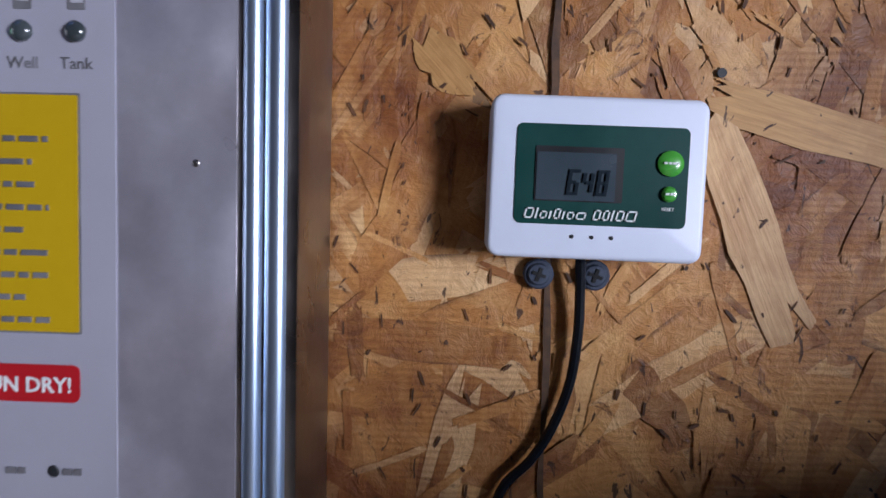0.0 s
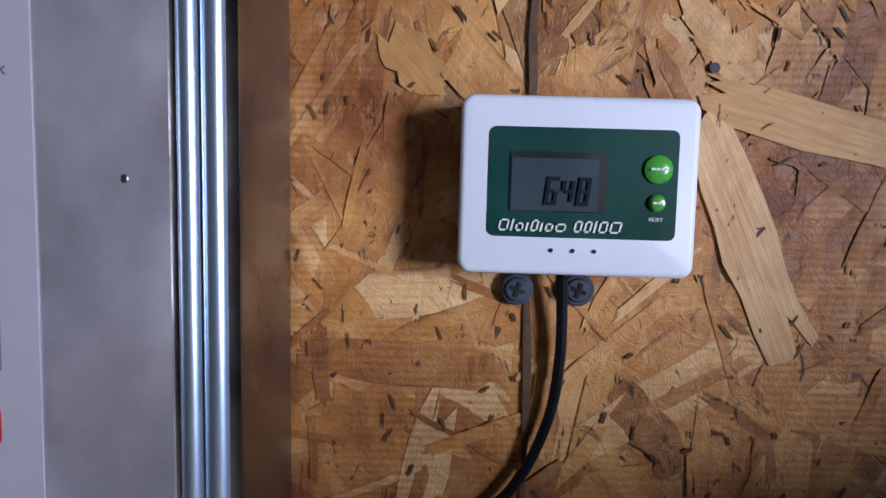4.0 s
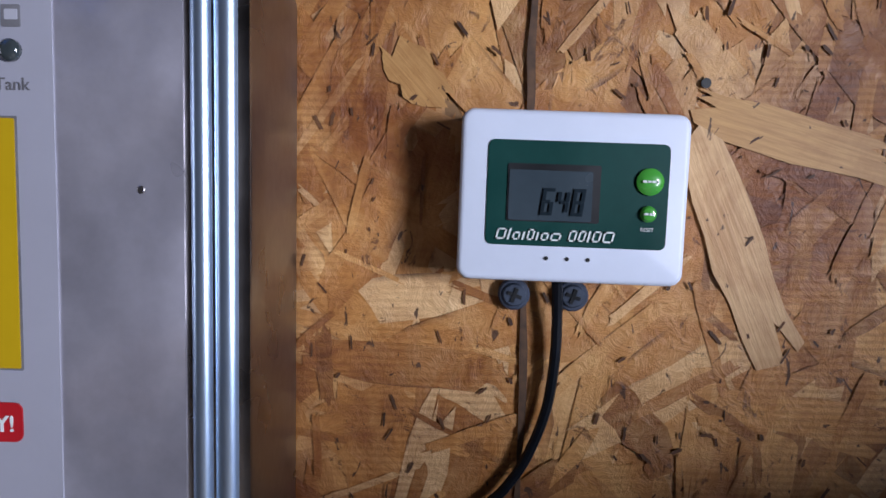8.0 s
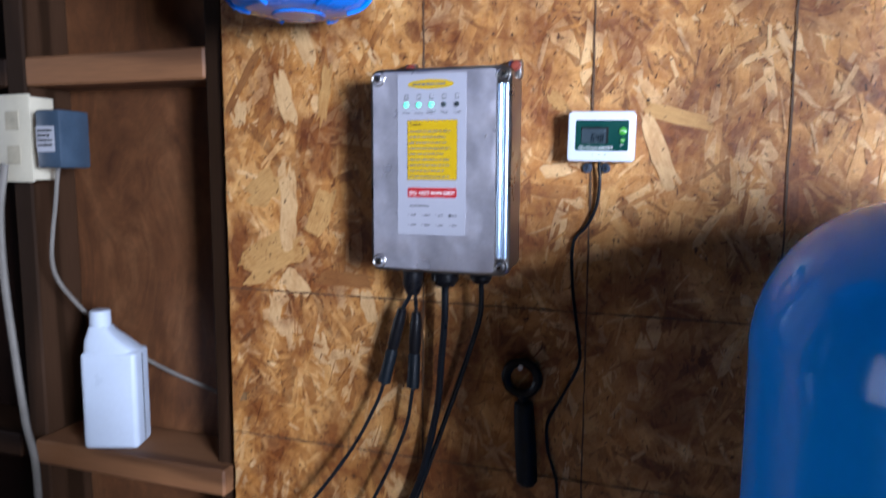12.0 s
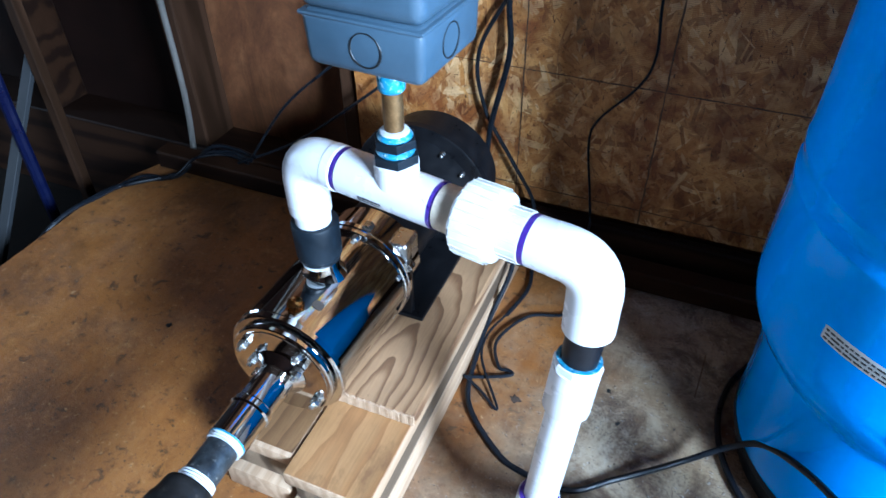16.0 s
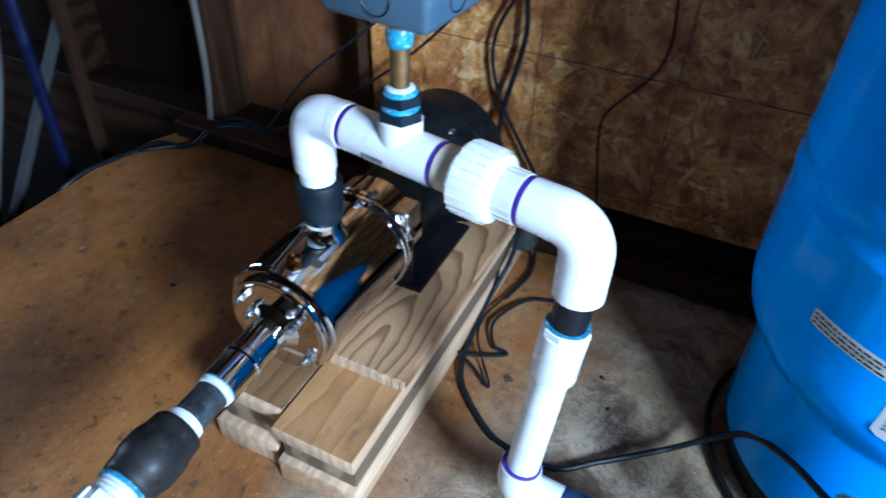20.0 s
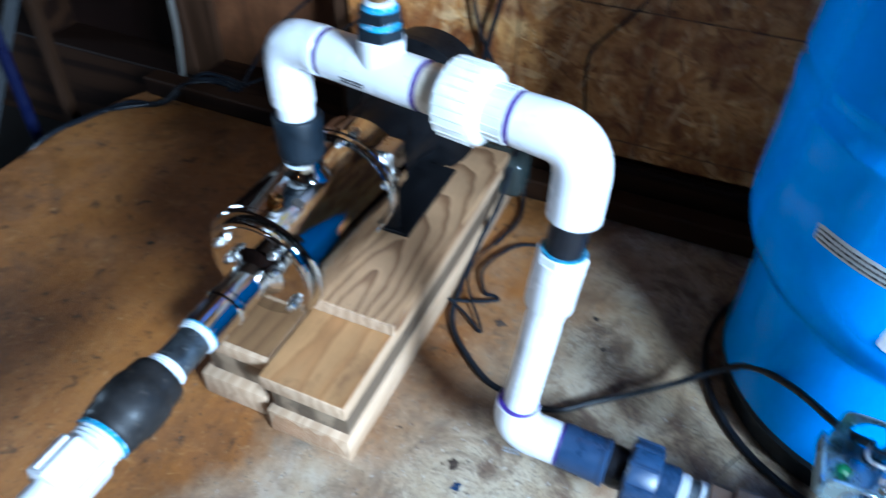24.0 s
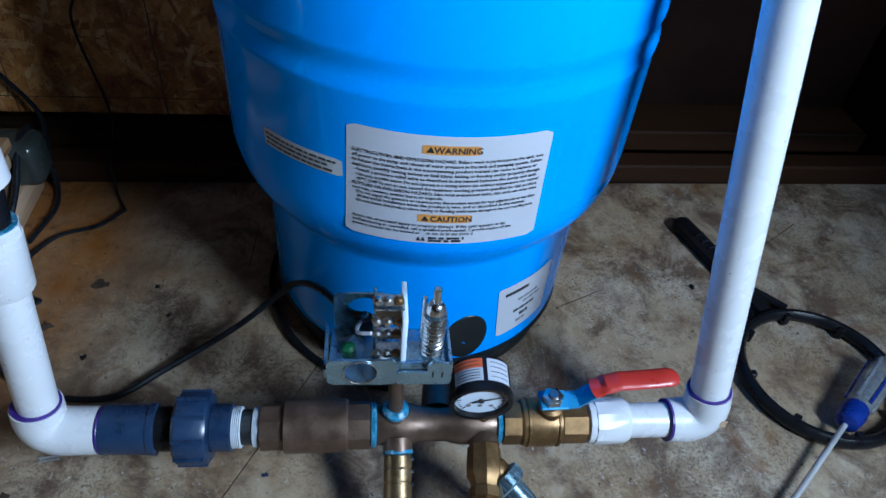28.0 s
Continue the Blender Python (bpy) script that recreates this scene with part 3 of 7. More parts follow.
def lettering(text, size, thick=0.0002, align="CENTER", bold=0.0, shear=0.0):
    """Letters as a mesh in the x-z plane, facing -y, with the base line at z = 0."""
    c = bpy.data.curves.new("letters", "FONT")
    c.body, c.size, c.extrude, c.align_x, c.offset, c.shear = text, size, thick, align, bold, shear
    c.resolution_u = 2
    ob = bpy.data.objects.new("letters", c)
    scene.collection.objects.link(ob)
    me = bpy.data.meshes.new_from_object(ob.evaluated_get(bpy.context.evaluated_depsgraph_get()))
    bpy.data.objects.remove(ob)
    bm = bmesh.new()
    bm.from_mesh(me)
    bpy.data.meshes.remove(me)
    bmesh.ops.transform(bm, matrix=pose(0, 0, 0, 90), verts=bm.verts)
    return bm


def bars(rows, x0, x1, z0, step, h, seed=1, word=0.006, depth=0.0003):
    """Rows of short bars that stand for writing too small to read, in the x-z plane at y = 0."""
    rng = random.Random(seed)
    bm = bmesh.new()
    for i in range(rows):
        x, z, end = x0, z0 - i * step, x1 - rng.random() * (x1 - x0) * 0.25
        while x < end:
            w = min(word * rng.uniform(0.4, 1.5), end - x)
            block((x, -depth, z), (x + w, depth, z + h), bm=bm)
            x += w + word * 0.28
    return bm

# ---- the setting ----
XL, ZB = -0.4915, 0.062          # left edge and foot of the strand-board panel
XR, XW = 0.655, 1.15             # its right edge, and the face of the right wall


def build_shell():
    fl = bmesh.new()
    # two plywood sheets with a narrow open joint between them
    a, b = Vector((0.102, -0.644)), Vector((0.161, -0.538))
    d = (b - a).normalized()
    def at_y(y, off):
        return a.x + d.x / d.y * (y - a.y) + off
    z0, z1 = -0.02, 0.0
    def slab(corners):
        lo = [fl.verts.new((x, y, z0)) for x, y in corners]
        hi = [fl.verts.new((x, y, z1)) for x, y in corners]
        fl.faces.new(lo)
        fl.faces.new(hi)
        for i in range(len(corners)):
            j = (i + 1) % len(corners)
            fl.faces.new((lo[i], lo[j], hi[j], hi[i]))
    slab([(-0.945, -2.5), (at_y(-2.5, -0.0012), -2.5), (at_y(-0.02, -0.0012), -0.02), (-0.80, -0.02), (-0.90, -0.06), (-0.93, -0.13), (-0.945, -0.25)])
    slab([(at_y(-2.5, 0.0008), -2.5), (XW, -2.5), (XW, -0.02), (at_y(-0.02, 0.0008), -0.02)])
    solo("floor", fl, FLOOR, (0, 0, 0), "worn stained plywood floor with brown patches", "floor", kind="structure")
    solo("ground", block((-6.0, -4.0, -0.26), (3.5, 1.5, -0.22)), SOIL, (0, 0, -0.26),
         "dark bare soil under the shed floor", "ground", kind="structure")
    wall = solo("wall_back", block((XL, 0.002, ZB), (XR, 0.012, 2.4)), OSB_CORE, (XL, 0.006, ZB), "pale strand-board wall panel with printed lines", "wall", kind="structure")
    # bay backs: the depth's shade is painted as near-black plywood
    solo("wall_bay_far", block((-4.2, 0.10, -0.22), (-0.876, 0.112, 2.4)), SHADED_PLY, (-2, 0.1, -0.22), "plywood at the back of the far framing, near black in place of shade", "wall", kind="structure")
    solo("wall_bay", block((-0.876, 0.10, -0.22), (0.60, 0.112, 2.4)), DARK_PLY, (-0.5, 0.1, -0.22), "dark reddish plywood at the back of the open framing", "wall", kind="structure")
    solo("wall_dark_bay", block((0.60, 0.10, -0.22), (XW + 0.02, 0.112, 2.4)), SHADED_PLY, (0.9, 0.1, -0.22), "plywood at the back of the open framing, near black in place of shade", "wall", kind="structure")
    # unseen walls and ceiling, kept very dark so that little light bounces
    left = bmesh.new()
    for lo, hi in (((-4.22, -2.6, -0.22), (-4.2, -1.37, 2.4)), ((-4.22, -0.53, -0.22), (-4.2, 0.11, 2.4)), ((-4.22, -1.37, 1.88), (-4.2, -0.53, 2.4))):
        block(lo, hi, bm=left)
    solo("wall_left", left, SHADED_PLY, (-4.2, -1, -0.22), "unseen plywood end wall with an open doorway, near black against bounce", "wall", kind="structure")
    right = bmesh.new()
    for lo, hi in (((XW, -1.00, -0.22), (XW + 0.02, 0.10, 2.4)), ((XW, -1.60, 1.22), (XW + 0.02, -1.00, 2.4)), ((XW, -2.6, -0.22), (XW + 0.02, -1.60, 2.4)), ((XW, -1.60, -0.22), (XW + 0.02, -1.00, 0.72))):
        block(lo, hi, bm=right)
    solo("wall_right", right, SHADED_PLY, (XW, -1, -0.22), "unseen plywood wall with an open window, near black against bounce", "wall", kind="structure")
    solo("wall_front", block((-4.22, -2.62, -0.22), (XW + 0.02, -2.6, 2.4)), SHADED_PLY, (0, -2.6, -0.22), "unseen plywood wall, near black against bounce", "wall", kind="structure")
    solo("ceiling", block((-4.22, -2.62, 2.4), (XW + 0.02, 0.112, 2.42)), surf("ceiling_boards", (0.05, 0.026, 0.014), 0.7, vary=0.3), (0, 0, 2.4), "unseen brown boarded ceiling, darkened against bounce", "ceiling", kind="structure")
    return wall


wall_back = build_shell()


def build_framing():
    """Studs, blocks and plates of the open bay and along the foot of the wall."""
    def stick(name, lo, hi, mat, label, base=None):
        return solo(name, block(lo, hi, 0.003, 1), mat, ((lo[0] + hi[0]) / 2, (lo[1] + hi[1]) / 2, lo[2]), label, "framing", "wall framing")
    stick("bottom_plate", (-0.90, -0.086, 0.0), (XW, -0.048, 0.036), SHADED_FRAMING, "timber plate along the foot of the wall, darkened for shade")
    stick("sill_strip", (-0.49, -0.022, 0.0), (XR, -0.0025, 0.058), SHADED_FRAMING, "brown timber strip under the strand-board panel")
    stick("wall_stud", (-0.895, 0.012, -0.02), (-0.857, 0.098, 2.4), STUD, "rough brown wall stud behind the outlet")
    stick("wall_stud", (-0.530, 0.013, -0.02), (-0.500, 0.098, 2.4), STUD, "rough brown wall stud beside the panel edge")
    stick("wall_stud", (-1.30, 0.012, -0.22), (-1.262, 0.098, 2.4), SHADED_FRAMING, "rough brown wall stud in the dark corner")
    stick("wall_stud", (0.617, 0.013, 0.0), (0.652, 0.098, 2.4), SHADED_FRAMING, "rough brown wall stud behind the panel edge")
    stick("shelf_block", (0.653, 0.006, 0.0), (XW, 0.098, 0.038), SHADED_FRAMING, "timber sill in the open framing, darkened for shade")
    stick("blocking", (-0.857, 0.012, 0.990), (-0.530, 0.098, 1.034), FRAMING, "reddish timber block between two studs")
    stick("blocking", (-1.262, 0.012, 0.990), (-0.895, 0.098, 1.034), SHADED_FRAMING, "reddish timber block between two studs")
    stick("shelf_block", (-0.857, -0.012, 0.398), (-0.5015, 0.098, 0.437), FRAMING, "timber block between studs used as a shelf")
    stick("shelf_block", (-1.262, -0.004, 0.398), (-0.895, 0.098, 0.437), SHADED_FRAMING, "timber block between studs in the dark corner")
    stick("bay_plate", (-4.20, 0.0, -0.22), (-0.50, 0.098, 0.0), SHADED_FRAMING, "timber sill under the open framing")


build_framing()


def build_board_face(wall):
    """The pressed strands on the face of the panel, each a thin sliver of its own."""
    rng = random.Random(7)
    verts, faces, uvs, across = [], [], [], []

    def sliver(cx, cz, length, width, ang, y, pointed=0.3, n=6):
        """One flake: long sides that wander, ends torn into uneven fingers."""
        ca, sa = math.cos(ang), math.sin(ang)
        tilt_u, tilt_v = rng.uniform(-0.0016, 0.0016), rng.uniform(-0.01, 0.01)
        bow, drift = rng.uniform(-0.12, 0.12) * width, rng.uniform(-0.25, 0.25)
        tear = min(0.22 * length, 0.9 * width)
        top, low = [], []
        for k in range(n):
            u = -0.5 + k / (n - 1)
            wd = 0.5 * width * (1 - pointed * rng.random() * (k in (0, n - 1)))
            top.append((u * length, bow * (1 - 4 * u * u) + wd * rng.uniform(0.78, 1.12)))
            low.append((u * length + drift * width, bow * (1 - 4 * u * u) - wd * rng.uniform(0.78, 1.12)))
        def end(a, b, sign):
            out = []
            for f in sorted(rng.uniform(0.08, 0.92) for _ in range(4)):
                out.append((a[0] + (b[0] - a[0]) * f + sign * rng.uniform(-0.75, 1.0) * tear, a[1] + (b[1] - a[1]) * f))
            return out
        outline = top + end(top[-1], low[-1], 1) + low[::-1] + end(low[0], top[0], -1)
        base = len(verts)
        off = (rng.random() * 9, rng.random() * 9)
        for u, v in outline:
            x, z = cx + u * ca - v * sa, cz + u * sa + v * ca
            x, z = min(max(x, XL), XR), min(max(z, ZB), 1.6)
            verts.append((x, y + u * tilt_u + v * tilt_v, z))
            uvs.append((u + off[0], v + off[1]))
            across.append((u / length + 0.5, min(1.0, max(0.0, v / (1.15 * width) + 0.5))))
        faces.append(tuple(range(base, base + len(outline))))

    def field(count, x0, x1, z0, z1, lmin, lmax, wmin, wmax, y0, y1):
        for _ in range(count):
            ang = rng.gauss(math.pi / 2, 0.8)
            sliver(rng.uniform(x0, x1), rng.uniform(z0, z1), rng.uniform(lmin, lmax), rng.uniform(wmin, wmax), ang, rng.uniform(y0, y1))

    field(900, XL, XR, ZB, 1.32, 0.10, 0.16, 0.026, 0.045, 0.0014, 0.0018)
    field(1500, XL, XR, ZB, 1.32, 0.06, 0.14, 0.016, 0.036, 0.0006, 0.0014)
    field(2600, XL, XR, ZB, 1.32, 0.025, 0.08, 0.006, 0.018, 0.0002, 0.0008)
    field(3400, XL, XR, ZB, 1.32, 0.008, 0.042, 0.0014, 0.0065, -0.0002, 0.0003)
    plain = len(faces)
    field(4200, XL, XR, ZB, 1.32, 0.001, 0.0060, 0.0005, 0.0014, -0.0007, -0.0003)
    dark_end = len(faces)
    # the flakes that stand out, pale, yellow-brown or dark
    toned = {1: [], 2: [], 3: []}
    for x0, zz0, x1, zz1, w, tone in (
            (0.060, 0.922, 0.091, 0.851, 0.020, 1),
            (0.056, 0.937, 0.125, 0.917, 0.016, 2),
            (-0.045, 0.953, -0.030, 0.936, 0.015, 2),
            (-0.396, 0.865, -0.397, 0.769, 0.027, 1),
            (-0.469, 0.720, -0.381, 0.770, 0.050, 2),
            (-0.485, 0.943, -0.434, 1.020, 0.012, 3),
            (-0.402, 0.989, -0.385, 0.922, 0.024, 1),
            (-0.374, 1.050, -0.357, 1.004, 0.022, 1),
            (-0.394, 0.726, -0.371, 0.696, 0.028, 1),
            (-0.419, 0.697, -0.419, 0.664, 0.018, 1),
            (-0.347, 0.724, -0.271, 0.720, 0.020, 3),
            (-0.283, 0.708, -0.272, 0.672, 0.020, 1),
            (-0.466, 0.925, -0.464, 0.959, 0.019, 1),
            (-0.344, 0.926, -0.332, 0.999, 0.015, 2),
            (-0.333, 0.845, -0.357, 0.788, 0.030, 2),
            (-0.452, 0.826, -0.411, 0.856, 0.040, 2)):
        toned[tone].append(len(faces))
        sliver((x0 + x1) / 2, (zz0 + zz1) / 2, math.hypot(x1 - x0, zz1 - zz0), w, math.atan2(zz1 - zz0, x1 - x0), -0.0004, 0.3, 7)
    slot = {k: tone + 1 for tone, ks in toned.items() for k in ks}
    me = bpy.data.meshes.new("strands")
    me.from_pydata([Vector(v) - ROOTS[wall.name] for v in verts], [], faces)
    layer = me.uv_layers.new(name="UVMap")
    wide = me.uv_layers.new(name="Across")
    for loop in me.loops:
        layer.data[loop.index].uv = uvs[loop.vertex_index]
        wide.data[loop.index].uv = across[loop.vertex_index]
    me.materials.append(STRANDS)
    me.materials.append(surf("dark_fleck", (0.10, 0.040, 0.014), 0.7, vary=0.7, scale=90))
    for nm, col in (("pale_strand", (0.68, 0.43, 0.20)), ("yellow_strand", (0.57, 0.32, 0.11)), ("brown_strand", (0.30, 0.125, 0.036))):
        me.materials.append(flake_material(nm, col))
    me.polygons.foreach_set("material_index", [1 if plain <= k < dark_end else slot.get(k, 0) for k in range(len(faces))])

    ob = new("strand_face", me)
    ob.parent = wall
    tagged(ob, "pressed wood strands in mixed browns", kind="stuff")
    # the printed nailing lines, eight inches apart
    lines = [(x, ZB, x + 0.0008, 1.4, True) for x in (-0.2032, 0.0, 0.2032, 0.4064)] + [(XL, z, XR, z, False) for z in (0.0885, 0.2917, 0.4949, 0.7019, 1.1083)]
    for x0, zz0, x1, zz1, upright in lines:
        bm = bmesh.new()
        n, half = 90, 0.0012 if upright else 0.0010
        prev = None
        for k in range(n + 1):
            u = k / n
            x, z = x0 + (x1 - x0) * u, zz0 + (zz1 - zz0) * u
            wob, h = rng.uniform(-0.0005, 0.0005), half * rng.uniform(0.55, 1.25)
            pair = [bm.verts.new((x + (wob + s * h if upright else 0), -0.0009, z + (0 if upright else wob + s * h))) for s in (-1, 1)]
            if prev:
                bm.faces.new((prev[0], prev[1], pair[1], pair[0]))
            prev = pair
        part("printed_line", bm, LINE, wall)
    holes = bmesh.new()
    lathe((0.0605, -0.0012, 0.9443), (0, 1, 0), [(0, 0.0018), (0.002, 0.0014)], 10, holes)
    part("nail_hole", holes, DARK, wall)


build_board_face(wall_back)


# ---- things on the wall ----
def build_meter():
    cx, cz, w, h = 0.0128, 0.9041, 0.0722, 0.0545
    m = pose(cx, -0.0246, cz, 0, 0.9, 0)
    t = thing("flow_meter", (cx, 0, cz), "small white digital flow meter with green face on the board wall", "flow meter")
    bm = soft_plate(w, h, 0.0042, 0.022, 0.0018)
    part("body", placed(bm, m), WHITE, t)
    part("face", placed(rounded_plate(0.0570, 0.0333, 0.0022, 0.001), m @ pose(0.0012, -0.0004, 0.0010)), GREEN_FACE, t, "dark green printed face")
    fx, fz = -0.0063, 0.0012
    rim = placed(rounded_plate(0.0292, 0.0182, 0.0006, 0.0006), m @ pose(fx, -0.0008, fz))
    part("display_frame", rim, DARK, t)
    lcd = part("display", placed(rounded_plate(0.0262, 0.0158, 0.0004, 0.0005), m @ pose(fx - 0.0010, -0.0011, fz - 0.0008)), LCD, t, "grey liquid crystal display")
    # seven-segment figures
    SEG = {"6": "acdefg", "4": "bcfg", "8": "abcdefg"}
    for k, ch in enumerate("648"):
        figure = bmesh.new()
        x0, z0, dw, dh, th = fx - 0.0042 + k * 0.0048, fz - 0.0070, 0.0037, 0.0086, 0.0011
        half, sh = dh / 2, 0.12
        stroke = {"a": (0, dh - th, dw, dh), "g": (th, half - th / 2, dw - th, half + th / 2), "d": (0, 0, dw, th), "f": (0, half + 0.00005, th, dh - th - 0.00005), "b": (dw - th, half + 0.00005, dw, dh - th - 0.00005),
                  "e": (0, th + 0.00005, th, half - 0.00005), "c": (dw - th, th + 0.00005, dw, half - 0.00005)}
        for part_of in SEG[ch]:
            a, b, c, d = stroke[part_of]
            block((x0 + a, -0.0018, z0 + b), (x0 + c, -0.0016, z0 + d), bm=figure, m=Matrix(((1, 0, sh, -sh * z0), (0, 1, 0, 0), (0, 0, 1, 0), (0, 0, 0, 1))))
        part("figure", placed(figure, m), LCD_INK, lcd, "dark display figure")
    # a product name, drawn as slanted bars
    nm = bmesh.new()
    x = -0.0242
    for k, wd in enumerate((0.0030, 0.0008, 0.0024, 0.0008, 0.0022, 0.0008, 0.0024, 0.0032, 0, 0.0024, 0.0022, 0.0008, 0.0026, 0.0034)):
        hh = 0.0036 if k in (0, 1, 4, 9, 10, 11, 12, 13) else 0.0026
        slant, st = Matrix(((1, 0, 0.25, 0.0035), (0, 1, 0, 0), (0, 0, 1, 0), (0, 0, 0, 1))), 0.00055
        for a, b, c, d in ((x, 0, x + st, hh), (x + wd - st, 0, x + wd, hh), (x, 0, x + wd, st), (x, hh - st, x + wd, hh)) if wd > 0.001 else ((x, 0, x + wd * 0.8, hh),) if wd else ():
            block((a, -0.0008, -0.0139 + b), (c, -0.0006, -0.0139 + d), bm=nm, m=slant)
        x += (wd or 0.0010) + 0.0007
    part("name_print", placed(nm, m), INK_WHITE, t, "white slanted print")
    for z, r, nme in ((0.0058, 0.0043, "button"), (-0.0043, 0.0026, "button")):
        bt = part(nme, placed(lathe((0.0236, -0.0002, z), (0, -1, 0), [(0, r), (0.0011, r), (0.0019, r * 0.75), (0.0022, r * 0.3)], 20), m), GREEN_BUTTON, t, "glossy green button")
        part("print", placed(bars(1, 0.0236 - r * 0.6, 0.0236 + r * 0.6, z - 0.0003, 1, 0.0007, 3, 0.0012), m @ pose(0, -0.0025, 0)), INK_WHITE, bt)
    part("reset_print", placed(lettering("RESET", 0.0016, 0.0001), m @ pose(0.0236, -0.0006, -0.0098)), INK_WHITE, t)
    for k in range(3):
        part("hole", placed(lathe((-0.0076 + k * 0.0066, -0.0002, -0.0196), (0, -1, 0), [(0, 0.0007), (0.0003, 0.0006)], 10), m), DARK, t)
    for x in (-0.0034, 0.0171):
        tab = part("mounting_tab", lathe((x, -0.0005, 0.8697), (0, -1, 0), [(0, 0.0056), (0.003, 0.0056), (0.0036, 0.0050)], 18), TAB, t)
        sc = lathe((x, -0.0041, 0.8697), (0, -1, 0), [(0, 0.0042), (0.0008, 0.0041), (0.0012, 0.0036), (0.0013, 0.001)], 18)
        scr = part("screw", sc, SCREW_BLUE, tab)
        cross = bmesh.new()
        for a in (20, 110):
            block((-0.0026, -0.0002, -0.00065), (0.0026, 0.0002, 0.00065), bm=cross, m=pose(x, -0.0056 - 0.0001 * (a > 90), 0.8697, 0, a, 0))
        part("slot", cross, DARK, scr)
    # the sensor lead runs down the panel
    path = smooth_path([(0.0105, -0.010, 0.879), (0.0112, -0.008, 0.868), (0.0114, -0.006, 0.849), (0.0090, -0.005, 0.829), (0.0024, -0.005, 0.811), (-0.0045, -0.005, 0.800), (-0.0165, -0.005, 0.7833), (-0.0165, -0.005, 0.738),
                        (-0.0105, -0.005, 0.690), (-0.0056, -0.005, 0.657), (-0.0076, -0.005, 0.636), (-0.0260, -0.005, 0.597), (-0.0415, -0.005, 0.564), (-0.0399, -0.005, 0.5285), (-0.0286, -0.005, 0.487),
                        (-0.027, -0.005, 0.410), (-0.022, -0.005, 0.342), (-0.037, -0.006, 0.296), (-0.084, -0.008, 0.236), (-0.093, -0.010, 0.195), (-0.080, -0.012, 0.108), (-0.070, -0.026, 0.063)], 6)
    solo("sensor_cable", sweep(path, 0.0019, 8), CABLE, (0.010, -0.008, 0.06), "thin black sensor cable hanging down the board wall", "cable", "cables on the wall")


build_meter()


